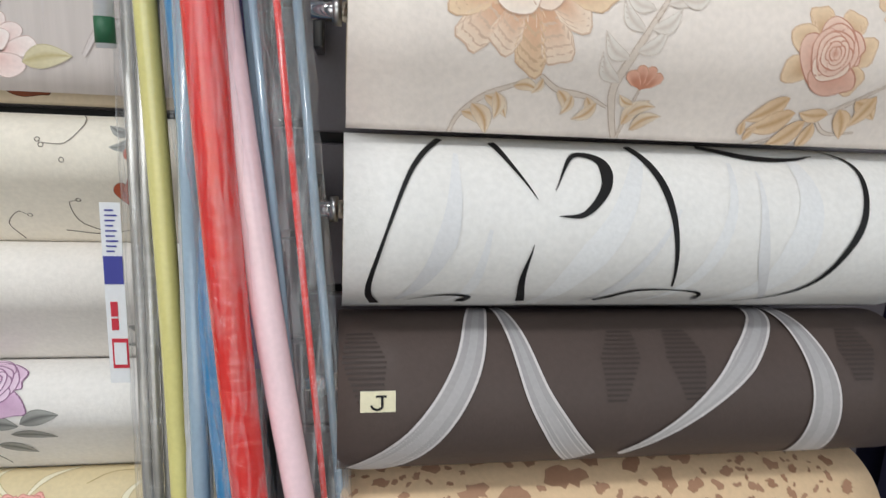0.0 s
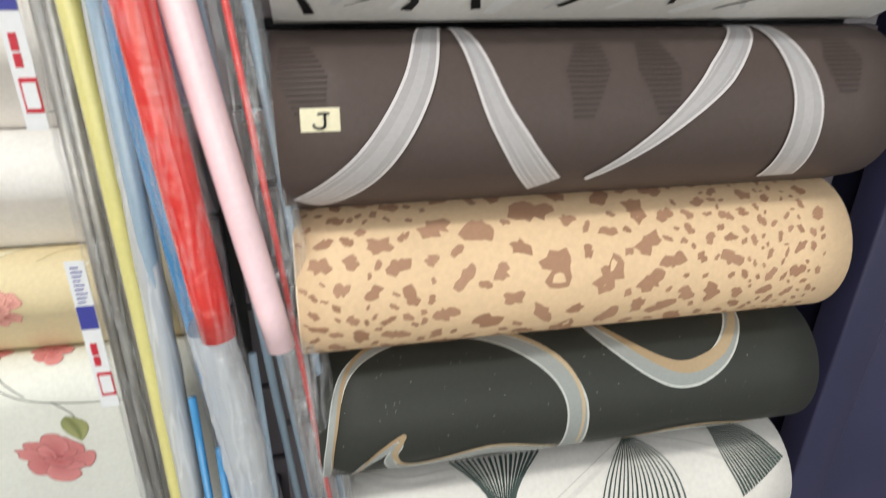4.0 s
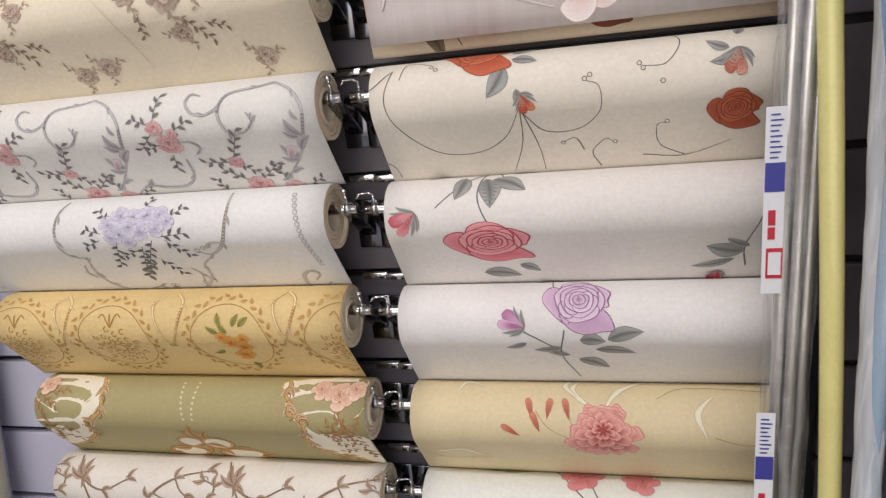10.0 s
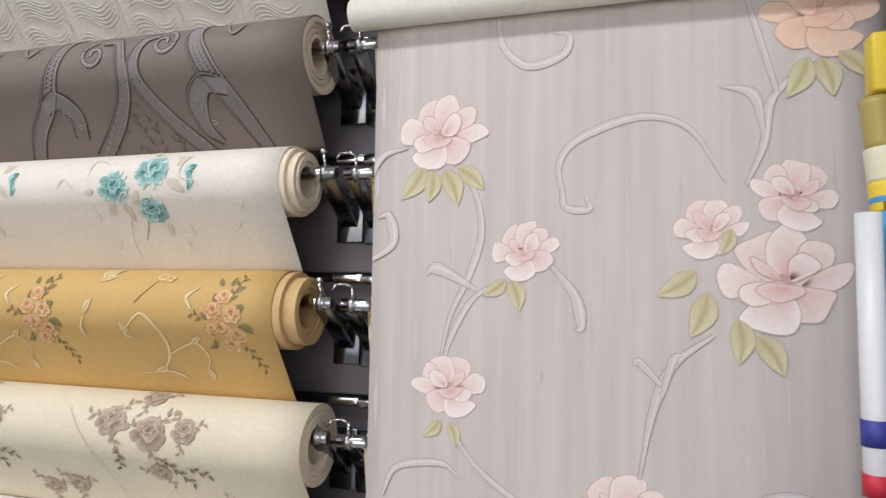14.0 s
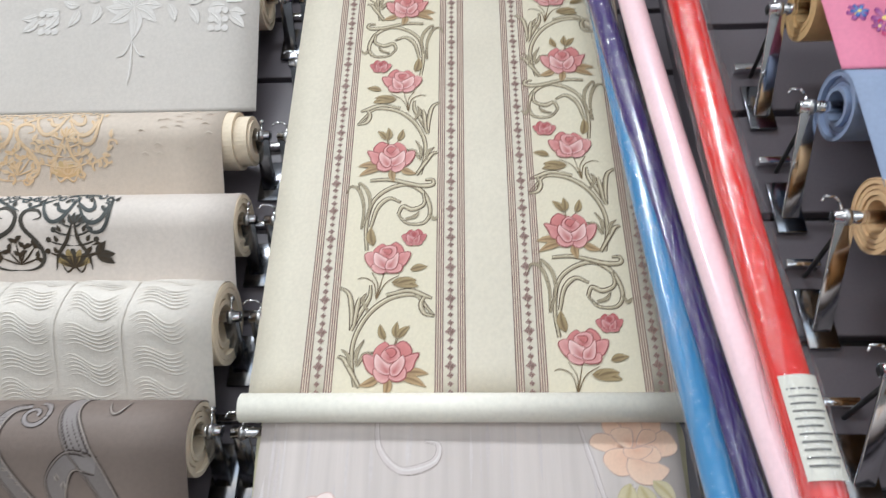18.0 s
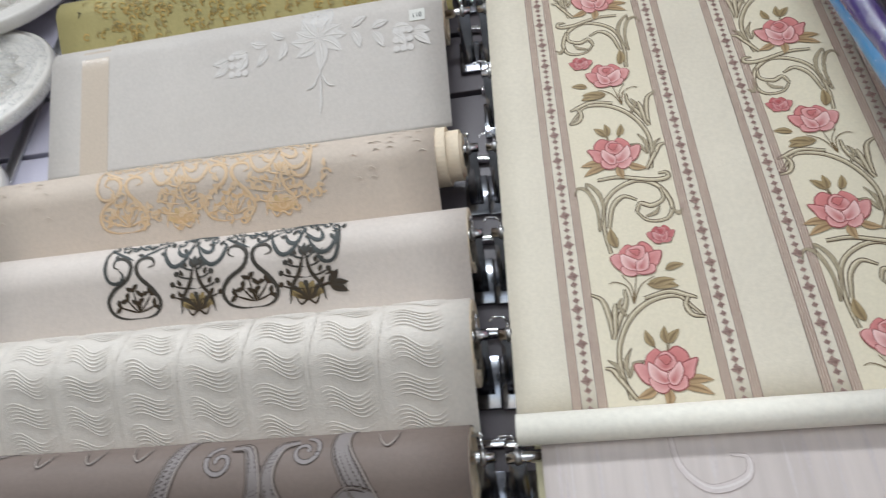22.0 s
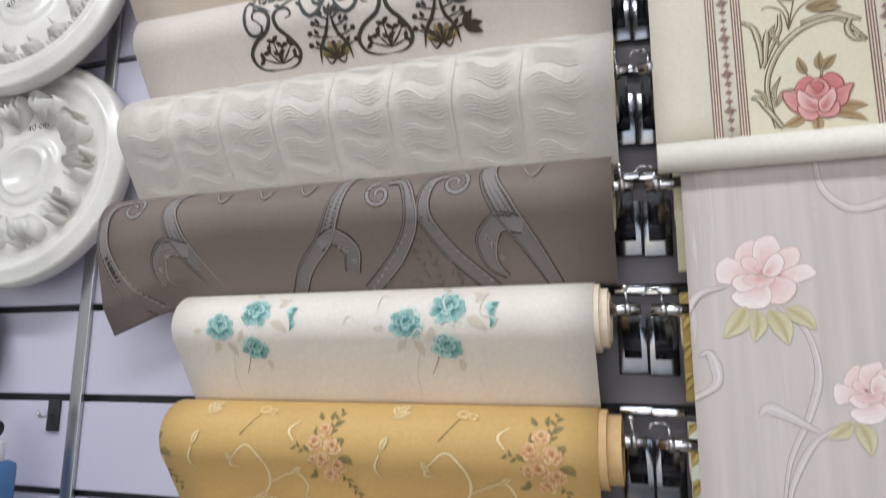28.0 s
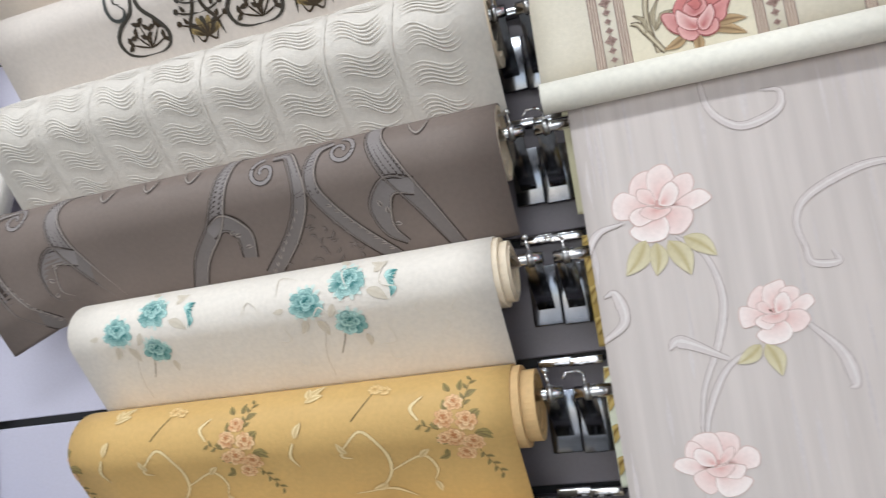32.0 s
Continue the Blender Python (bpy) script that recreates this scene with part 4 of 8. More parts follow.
def print_cream(r):
    stem, vein = srgb(224, 210, 198), srgb(186, 164, 148)
    pk, pk2, ed = srgb(230, 184, 152), srgb(244, 222, 202), srgb(190, 144, 114)
    tan, tan2 = srgb(206, 166, 122), srgb(236, 208, 176)
    p = Print()
    for pts, w in ((((0.092, -0.088), (0.1, -0.067), (0.121, -0.048), (0.149, -0.036), (0.168, -0.026)), 0.0045), (((0.168, -0.028), (0.186, -0.04), (0.214, -0.045), (0.236, -0.054)), 0.005), (((0.254, -0.088), (0.243, -0.061), (0.237, -0.035), (0.246, -0.008), (0.262, 0.02), (0.29, 0.06)), 0.007),
                   (((0.254, -0.088), (0.258, -0.06), (0.262, -0.034)), 0.003), (((0.412, -0.088), (0.442, -0.06), (0.474, -0.041), (0.515, -0.013)), 0.005), (((0.45, -0.056), (0.47, -0.07), (0.5, -0.068)), 0.003), (((0.39, -0.088), (0.43, -0.07), (0.46, -0.05)), 0.003)):
        p.curve(pts, w * 0.6, w * 0.3, stem, mid=w, edge=(0.0006, vein))
    for side, x, y, a in ((1, 0.24, -0.03, 130), (1, 0.244, -0.01, 140), (1, 0.254, 0.012, 128), (-1, 0.25, -0.004, 40), (-1, 0.26, 0.014, 34), (-1, 0.274, 0.034, 40), (-1, 0.288, 0.054, 55), (1, 0.262, 0.03, 150), (-1, 0.285, 0.04, 12), (-1, 0.29, 0.06, 20), (1, 0.275, 0.05, 135)):
        p.leaf(x, y, a, 0.032, 0.012, srgb(214, 200, 190), srgb(234, 226, 218), vein, bend=0.35 * side)
    for x, y, a, l in ((0.102, -0.064, 330, 0.026), (0.11, -0.056, 300, 0.034), (0.121, -0.048, 318, 0.03), (0.13, -0.044, 275, 0.026), (0.145, -0.038, 350, 0.024), (0.186, -0.04, 300, 0.024), (0.2, -0.044, 250, 0.02), (0.214, -0.045, 285, 0.022), (0.225, -0.05, 220, 0.026), (0.17, -0.03, 240, 0.016), (0.255, -0.07, 50, 0.032), (0.258, -0.06, 20, 0.026), (0.26, -0.05, 150, 0.018), (0.265, -0.075, 30, 0.03)):
        p.leaf(x, y, a, l, l * 0.44, tan, srgb(236, 218, 196), vein, bend=0.3)
    for x, y, a, l in ((0.412, -0.036, 215, 0.042), (0.425, -0.05, 205, 0.046), (0.44, -0.058, 225, 0.042), (0.45, -0.06, 260, 0.03), (0.47, -0.045, 300, 0.034), (0.482, -0.036, 330, 0.034), (0.5, -0.03, 250, 0.034), (0.46, -0.05, 180, 0.03), (0.38, -0.075, 100, 0.016), (0.385, -0.08, 60, 0.016)):
        p.leaf(x, y, a, l, l * 0.46, tan, tan2, srgb(184, 138, 98))
    finish(p, r, "stem_print", "pale acanthus stems and tan leaves")
    for kind, x, y, R, s in ((0, 0.15, 0.048, 0.072, 3), (0, 0.52, 0.06, 0.04, 5), (1, 0.436, 0.0, 0.034, 6)):
        q = Print()
        if kind == 0:
            for i, a in enumerate((200, 222, 250, 275, 300, 328, 350, 20, 60, 100, 140, 170)):
                q.petal(x, y, a, R * (1.0 + 0.12 * math.sin(i * 2.3)), R * 0.5, pk, pk2 if i % 3 else tan2, ed, tip=0.35, notch=0.3)
            peony(q, x, y + 0.004, R * 0.62, pk, srgb(246, 232, 220), ed, s, 4)
        else:
            for i, a in enumerate((110, 60, 10, 150, 200, 330)):
                q.petal(x, y, a, R * 1.35, R * 0.9, tan, tan2, ed, tip=0.2, notch=0.2)
            rose(q, x, y, R, srgb(224, 166, 146), srgb(246, 226, 210), srgb(190, 132, 112), rings=4)
        finish(q, r, "peony_print" if kind == 0 else "rose_print", "peach peony" if kind == 0 else "dusky rose with a pink heart")
    q = Print()
    for i in range(4):
        q.petal(0.262, -0.036, 40 + 30 * i, 0.022, 0.015, srgb(214, 140, 116), srgb(232, 180, 158), ed)
    finish(q, r, "bud_print", "small coral bud")


for key, fn in (("swirl", print_swirl), ("brown", print_ribbons), ("leopard", print_leopard), ("black", print_waves), ("fan", print_fans), ("orchid", print_orchid), ("cream", print_cream)):
    fn(C_ROLLS[key])


# ---- prints of the rose column ----
LEAFG, LEAFD, LEAFE = srgb(168, 168, 164), srgb(112, 112, 110), srgb(92, 90, 90)


def leaves(p, spec, dark=LEAFD, light=LEAFG, edge=LEAFE):
    for x, y, a, l, w in spec:
        p.leaf(x, y, a, l, w, dark, light, edge)


def tendril(p, pts, col, w=0.0012):
    p.curve(pts, w, w * 0.6, col, n=30)


def print_orange_rose(r):
    p = Print()
    vine = srgb(96, 84, 76)
    for pts in (((0.05, 0.045), (0.04, 0.0), (0.06, -0.045), (0.1, -0.08), (0.15, -0.082), (0.185, -0.06), (0.205, -0.02)),
                ((0.05, 0.045), (0.02, 0.02), (0.015, 0.05)), ((0.06, 0.03), (0.07, 0.06), (0.1, 0.05)),
                ((0.21, -0.025), (0.235, -0.055), (0.275, -0.055), (0.30, -0.03), (0.3, 0.0), (0.285, 0.008)),
                ((0.207, -0.02), (0.205, -0.07), (0.19, -0.12)), ((0.21, -0.025), (0.225, -0.08), (0.23, -0.12)),
                ((0.30, -0.12), (0.29, -0.095), (0.305, -0.075), (0.315, -0.08)), ((0.37, 0.09), (0.39, 0.05), (0.375, 0.02), (0.35, 0.018)),
                ((0.40, -0.11), (0.37, -0.09), (0.365, -0.06), (0.375, -0.055)), ((0.35, -0.105), (0.4, -0.11), (0.45, -0.09)), ((0.02, -0.09), (0.03, -0.1), (0.035, -0.12)), ((0.28, -0.09), (0.27, -0.07), (0.255, -0.075))):
        tendril(p, pts, vine)
    for x, y in ((0.1, 0.046), (0.106, 0.041), (0.284, 0.01), (0.29, 0.014), (0.349, 0.016), (0.345, 0.022), (0.317, -0.08), (0.376, -0.054), (0.255, -0.076), (0.37, 0.0)):
        p.ring(x, y, 0.0026, 0.0008, vine)
    leaves(p, ((0.19, 0.035, -120, 0.042, 0.022), (0.2, 0.045, -12, 0.03, 0.014), (0.2, 0.06, 20, 0.03, 0.012), (0.205, 0.005, -95, 0.02, 0.01), (0.44, 0.03, 150, 0.026, 0.012), (0.445, 0.02, 190, 0.026, 0.01), (0.45, 0.05, 60, 0.022, 0.01)))
    rose(p, 0.155, 0.066, 0.042, srgb(190, 84, 56), srgb(226, 132, 100), srgb(128, 64, 50), rings=3)
    bud(p, 0.208, 0.0, 0.02, -68, srgb(200, 92, 64), srgb(230, 142, 110), srgb(120, 60, 50), LEAFG, LEAFD)
    rose(p, 0.447, -0.045, 0.03, srgb(176, 78, 52), srgb(214, 118, 84), srgb(120, 62, 48), rings=3)
    bud(p, 0.45, 0.03, 0.024, -100, srgb(200, 110, 90), srgb(232, 168, 150), srgb(120, 70, 60), LEAFG, LEAFD)
    finish(p, r, "rose_print", "orange rose, buds and thin tendrils")


def print_pink_rose(r):
    p = Print()
    for pts in (((0.16, 0.085), (0.125, 0.05), (0.09, 0.018)), ((0.155, 0.08), (0.145, 0.03), (0.16, -0.012)), ((0.17, 0.085), (0.18, 0.06), (0.205, 0.04)), ((0.47, -0.1), (0.465, -0.06), (0.478, -0.01))):
        p.curve(pts, 0.0022, 0.0015, LEAFD, n=18)
    leaves(p, ((0.128, 0.066, -108, 0.04, 0.022), (0.155, 0.06, -82, 0.045, 0.027), (0.165, 0.058, -28, 0.046, 0.024), (0.1, 0.09, -150, 0.03, 0.014), (0.15, 0.095, 20, 0.05, 0.016), (0.19, 0.09, 10, 0.04, 0.016),
               (0.465, -0.07, 165, 0.045, 0.026), (0.455, -0.085, 195, 0.05, 0.012), (0.47, -0.06, 150, 0.03, 0.012), (0.14, -0.1, -10, 0.05, 0.02), (0.19, -0.085, -30, 0.03, 0.014)))
    bud(p, 0.062, 0.014, 0.03, 218, srgb(206, 92, 106), srgb(238, 164, 166), srgb(160, 74, 84), LEAFG, LEAFD)
    rose(p, 0.152, -0.04, 0.058, srgb(226, 108, 122), srgb(250, 190, 192), srgb(156, 52, 68), rings=4, squash=0.66)
    bud(p, 0.44, -0.108, 0.018, 250, srgb(176, 70, 84), srgb(214, 120, 124), srgb(130, 60, 68), LEAFG, LEAFD)
    finish(p, r, "rose_print", "pink rose, bud and grey leaves")


def print_lilac_rose(r):
    p = Print()
    for pts in (((0.245, 0.0), (0.24, -0.05), (0.262, -0.11)), ((0.26, 0.0), (0.235, 0.05), (0.23, 0.09)), ((0.19, 0.0), (0.22, -0.02), (0.25, -0.05))):
        p.curve(pts, 0.002, 0.0015, LEAFD, n=16)
    leaves(p, ((0.265, -0.015, -5, 0.032, 0.02), (0.3, -0.014, 15, 0.045, 0.02), (0.285, -0.035, -10, 0.05, 0.017), (0.262, -0.06, -30, 0.045, 0.02), (0.25, -0.05, 150, 0.04, 0.012), (0.24, -0.03, 190, 0.036, 0.012), (0.21, 0.08, 20, 0.05, 0.012), (0.195, -0.02, 200, 0.03, 0.01)))
    bud(p, 0.195, 0.004, 0.028, 155, srgb(186, 120, 160), srgb(226, 182, 208), srgb(136, 90, 124), LEAFG, LEAFD)
    rose(p, 0.262, 0.034, 0.045, srgb(204, 160, 196), srgb(240, 220, 236), srgb(120, 84, 116), rings=4, squash=0.95)
    finish(p, r, "rose_print", "lilac rose with grey leaves")


def print_carnation(r):
    p = Print()
    cream, line_ = srgb(240, 232, 206), srgb(186, 168, 122)
    for pts in (((0.28, 0.03), (0.25, 0.06), (0.262, 0.09)), ((0.29, 0.03), (0.31, 0.06), (0.345, 0.085)), ((0.09, 0.06), (0.1, 0.08), (0.125, 0.07)), ((0.05, -0.06), (0.09, -0.05), (0.12, -0.07)), ((0.42, 0.0), (0.41, 0.03), (0.43, 0.055)), ((0.255, 0.05), (0.24, 0.07), (0.25, 0.09))):
        p.curve(pts, 0.002, 0.002, cream, n=16, mid=0.008, edge=(0.0006, line_))
    for pts in (((0.2, 0.03), (0.22, 0.005), (0.27, -0.02)), ((0.245, 0.03), (0.25, 0.01), (0.27, 0.0)), ((0.36, 0.05), (0.4, 0.07), (0.5, 0.065)), ((0.43, 0.0), (0.47, -0.01), (0.53, 0.0)), ((0.04, -0.075), (0.07, -0.08), (0.13, -0.075))):
        p.curve(pts, 0.0012, 0.001, line_, n=14)
    for x, y, a in ((0.195, 0.03, 100), (0.205, 0.012, 110), (0.178, 0.006, 150), (0.245, 0.03, 100), (0.215, 0.03, 80)):
        p.petal(x, y - 0.012, a, 0.03, 0.012, srgb(196, 104, 84), srgb(220, 140, 112), srgb(150, 86, 70), tip=0.4)
    rnd = random.Random(2)
    for k in range(4):
        n = 13 - 2 * k
        for i in range(n):
            f = (1, 0.78, 0.54, 0.32)[k]
            p.petal(0.29, -0.005 + 0.004 * k, 360 * i / n + 11 * k + rnd.uniform(-8, 8), 0.047 * f * rnd.uniform(0.88, 1.1), 0.022 * (f + 0.15), srgb(176, 72, 72), srgb(240, 176, 164), srgb(158, 66, 64), tip=0.0, notch=0.25)
    finish(p, r, "carnation_print", "coral carnation with cream flourishes")


def print_green_leaf(r):
    p = Print()
    g, gd, st = srgb(170, 172, 118), srgb(124, 130, 84), srgb(110, 112, 104)
    for pts in (((0.22, 0.09), (0.25, 0.05), (0.3, 0.01), (0.36, -0.005), (0.43, -0.01)), ((0.34, 0.0), (0.36, -0.03), (0.355, -0.06)), ((0.43, -0.01), (0.45, -0.04), (0.455, -0.08)), ((0.26, 0.09), (0.28, 0.04), (0.31, 0.01))):
        p.curve(pts, 0.0022, 0.0014, st, n=18)
    leaves(p, ((0.1, 0.098, -6, 0.07, 0.026), (0.14, 0.085, 10, 0.05, 0.016), (0.35, -0.03, -80, 0.05, 0.03), (0.45, -0.03, -80, 0.04, 0.016)), gd, g, srgb(112, 116, 80))
    for x, y, R in ((0.255, 0.075, 0.03), (0.32, -0.115, 0.05), (0.46, -0.06, 0.014), (0.34, 0.07, 0.026)):
        peony(p, x, y, R, srgb(186, 92, 96), srgb(226, 150, 148), srgb(150, 84, 84), int(x * 100), 3)
    finish(p, r, "flower_print", "pink flowers on thin stems with green leaves")


def print_rust(r):
    p = Print()
    rose(p, 0.31, -0.055, 0.035, srgb(120, 60, 36), srgb(168, 92, 56), srgb(84, 44, 30), rings=3)
    leaves(p, ((0.09, -0.06, -60, 0.05, 0.02), (0.11, -0.03, -80, 0.05, 0.016)), srgb(80, 66, 50), srgb(120, 102, 80), srgb(70, 58, 46))
    tendril(p, ((0.13, 0.0), (0.12, -0.05), (0.14, -0.09)), srgb(90, 72, 56), 0.002)
    finish(p, r, "flower_print")


def print_gold_leaf(r):
    p = Print()
    for i in range(6):
        for s in (-1, 1):
            p.leaf(0.012, 0.09 - 0.035 * i, 90 + 42 * s, 0.034, 0.014, srgb(120, 92, 40), srgb(206, 180, 110), srgb(120, 92, 40))
    p.curve(((0.012, 0.1), (0.014, 0.0), (0.01, -0.1)), 0.003, 0.003, srgb(120, 92, 40))
    finish(p, r, "leaf_print")


for k, fn in ((9, print_orange_rose), (10, print_pink_rose), (11, print_lilac_rose), (12, print_carnation), (13, print_green_leaf), (8, print_rust), (6, print_gold_leaf), (7, print_gold_leaf)):
    fn(B_ROLLS[k])


# ---- prints of the wide column ----
def sprig(p, x, y, a, n, size, light, dark, stem=None):
    """A twig with paired small leaves."""
    ca, sa = math.cos(radians(a)), math.sin(radians(a))
    p.line(lambda s: (x + ca * size * n * 0.5 * s, y + sa * size * n * 0.5 * s), size * 0.07, size * 0.05, stem or dark, n=6)
    for i in range(n):
        q = size * 0.5 * (i + 0.7)
        p.leaf(x + ca * q, y + sa * q, a + (48 if i % 2 else -48), size * 0.8, size * 0.36, dark, light)


def acanthus(p, pts, w, light, dark, curl=1, n=26):
    """A tapering scroll with a darker outline, small leaves along its outside and a curled tip."""
    p.curve(pts, w, w * 0.35, light, n=n, edge=(w * 0.16, dark))
    (x0, y0), (x1, y1) = pts[-2], pts[-1]
    a = math.degrees(math.atan2(y1 - y0, x1 - x0))
    p.spiral(x1 + w * 0.9 * math.cos(radians(a + 90 * curl)), y1 + w * 0.9 * math.sin(radians(a + 90 * curl)), w * 0.95, w * 0.25, a - 90 * curl, a + 250 * curl, w * 0.4, w * 0.3, dark, n=16)
    for i in range(1, len(pts) - 1):
        (ax, ay), (bx, by) = pts[i - 1], pts[i + 1]
        t = math.degrees(math.atan2(by - ay, bx - ax))
        p.leaf(pts[i][0], pts[i][1], t - 36 * curl, w * 2.6, w * 1.0, dark, light, dark)


def print_teal(r):
    p = Print()
    deep, mid, pale, beige, bdark = srgb(44, 124, 124), srgb(92, 172, 168), srgb(196, 232, 226), srgb(214, 202, 184), srgb(168, 156, 140)
    rnd = random.Random(4)
    for base in (0.0, 0.272):
        def fl(x, y, R, sq=1.0):
            for i in range(13):
                p.petal(x, y, 28 * i + rnd.uniform(-6, 6), R * rnd.uniform(1.0, 1.25), R * 0.35, lerp(pale, mid, 0.3), srgb(222, 232, 224), tip=0.2)
            rose(p, x, y, R, deep, pale, srgb(20, 84, 86), rings=4, rnd=rnd)
        for x, y, a, l in ((0.06, -0.028, -70, 0.03), (0.045, -0.025, -120, 0.026), (0.105, 0.04, 130, 0.024), (0.13, 0.0, -30, 0.034), (0.14, 0.02, 40, 0.026), (0.115, -0.055, -90, 0.022), (0.02, -0.008, 190, 0.018), (0.085, -0.01, 240, 0.024), (0.15, 0.03, 160, 0.02)):
            p.leaf(base + x, y, a, l * 0.8, l * 0.34, beige, srgb(222, 212, 196), srgb(196, 184, 168))
        p.curve(((base + 0.085, -0.03), (base + 0.088, -0.05), (base + 0.075, -0.078)), 0.002, 0.001, bdark)
        p.curve(((base + 0.07, -0.03), (base + 0.055, -0.075), (base + 0.055, -0.11)), 0.001, 0.001, srgb(216, 206, 192))
        fl(base + 0.05, -0.005, 0.0205)
        fl(base + 0.105, 0.015, 0.0215)
        fl(base + 0.1, -0.036, 0.019)
        for i in range(7):
            p.petal(base + 0.158 + 0.002 * i, -0.012 + 0.005 * i, 60 + 22 * i, 0.014, 0.009, deep, pale, deep, tip=0.1)
    relief(p, random.Random(3), 12, (0.18, 0.52), (-0.08, 0.05), srgb(234, 226, 214))
    finish(p, r, "rose_print", "teal roses with beige leaves")


def relief(p, rnd, n, us, vs, col):
    for _ in range(n):
        u, v, a = rnd.uniform(*us), rnd.uniform(*vs), rnd.uniform(0, 6.3)
        k = rnd.uniform(0.012, 0.03)
        p.ridge(((u, v), (u + k * math.cos(a), v + k * math.sin(a)), (u + k * 1.2 * math.cos(a + 0.8), v + k * 1.5 * math.sin(a + 0.8))), 0.0018, 0.0006, col, n=8)


def print_ochre(r):
    cream, shade, tw = srgb(236, 214, 164), srgb(176, 134, 76), srgb(120, 104, 66)
    for cx in (-0.05, 0.222, 0.494):
        cy = -0.012
        p = Print()
        for pts, w in ((((-0.138, -0.013), (-0.112, 0.006), (-0.09, -0.019), (-0.09, -0.051), (-0.112, -0.077), (-0.144, -0.083)), 0.0045), (((-0.088, -0.05), (-0.048, -0.032), (-0.035, -0.051), (-0.042, -0.07)), 0.004),
                       (((-0.112, -0.077), (-0.09, -0.08), (-0.07, -0.092)), 0.004), (((-0.042, 0.012), (-0.05, 0.026), (-0.036, 0.038)), 0.0045), (((-0.198, 0.0), (-0.206, -0.018), (-0.2, -0.034)), 0.0045), (((-0.138, -0.013), (-0.142, -0.024), (-0.13, -0.028)), 0.004)):
            p.curve([(cx + u, cy + v) for u, v in pts], w * 0.5, w * 0.3, cream, n=26, mid=w, edge=(0.0005, shade))
        for u, v, a, l in ((-0.18, 0.048, 60, 0.03), (-0.184, 0.046, 20, 0.024), (-0.178, 0.05, 110, 0.022), (-0.195, 0.005, 60, 0.02), (-0.042, -0.07, 280, 0.018), (-0.1, -0.07, 200, 0.022), (-0.135, -0.02, 120, 0.018), (-0.05, -0.034, 40, 0.018)):
            p.leaf(cx + u, cy + v, a, l, l * 0.42, lerp(shade, cream, 0.4), cream, shade)
        finish(p, r, "scroll_print", "cream scrolls")
        p, rnd = Print(), random.Random(5)
        p.curve(((cx - 0.122, cy + 0.018), (cx - 0.106, cy + 0.036), (cx - 0.096, cy + 0.05)), 0.0016, 0.001, tw)
        for u, v, R in ((-0.095, 0.054, 0.009), (-0.082, 0.05, 0.007)):
            peony(p, cx + u, cy + v, R, srgb(206, 160, 96), srgb(240, 212, 156), shade, 2, 2)
        finish(p, r, "twig_print", "pale blossom on a dark twig")
        p = Print()
        for _ in range(16):
            a, q = rnd.uniform(0, 360), rnd.uniform(0.015, 0.036)
            p.leaf(cx + 0.75 * q * math.cos(radians(a)), cy + 1.2 * q * math.sin(radians(a)), a + rnd.uniform(-40, 40), 0.015, 0.0065, tw, srgb(160, 142, 90), tw)
        sprig(p, cx + 0.01, cy + 0.02, 75, 6, 0.012, srgb(160, 140, 90), tw)
        sprig(p, cx + 0.02, cy - 0.03, -65, 7, 0.012, srgb(160, 140, 90), tw)
        sprig(p, cx - 0.02, cy + 0.0, 160, 4, 0.011, srgb(160, 140, 90), tw)
        for u, v, R in ((0.0, 0.028, 0.01), (-0.013, 0.012, 0.011), (0.012, 0.008, 0.012), (-0.004, -0.01, 0.013), (0.016, -0.018, 0.012), (0.004, -0.032, 0.011), (-0.016, -0.01, 0.008)):
            rose(p, cx + u, cy + v, R, srgb(206, 138, 86), srgb(244, 212, 164), srgb(158, 98, 58), rings=2)
        finish(p, r, "bouquet_print", "orange bouquet with dark leaves")


def print_brown_rose(r):
    p = Print()
    a_, b_, c_ = srgb(150, 122, 106), srgb(222, 204, 184), srgb(108, 86, 76)
    for b in (-0.255, 0.03, 0.315):
        for x, y, R in ((0.025, 0.02, 0.022), (0.082, 0.008, 0.025), (0.07, 0.056, 0.018), (0.13, 0.014, 0.017), (0.09, -0.042, 0.016), (-0.05, -0.08, 0.018), (0.19, -0.09, 0.018)):
            for i in range(3):
                sprig(p, b + x, y, 120 * i + x * 2000, 5, R * 0.62, srgb(196, 178, 154), srgb(158, 138, 118))
            rose(p, b + x, y, R * 0.9, a_, b_, c_, rings=4)
        sprig(p, b + 0.1, -0.02, -50, 7, 0.014, srgb(176, 160, 138), c_)
        sprig(p, b + 0.04, -0.01, -100, 5, 0.013, srgb(176, 160, 138), c_)
        sprig(p, b + 0.13, -0.03, -20, 5, 0.012, srgb(176, 160, 138), c_)
        p.curve(((b - 0.04, 0.03), (b + 0.0, -0.02), (b + 0.02, -0.09)), 0.001, 0.001, srgb(206, 192, 168))
    finish(p, r, "rose_print", "brown rose clusters")


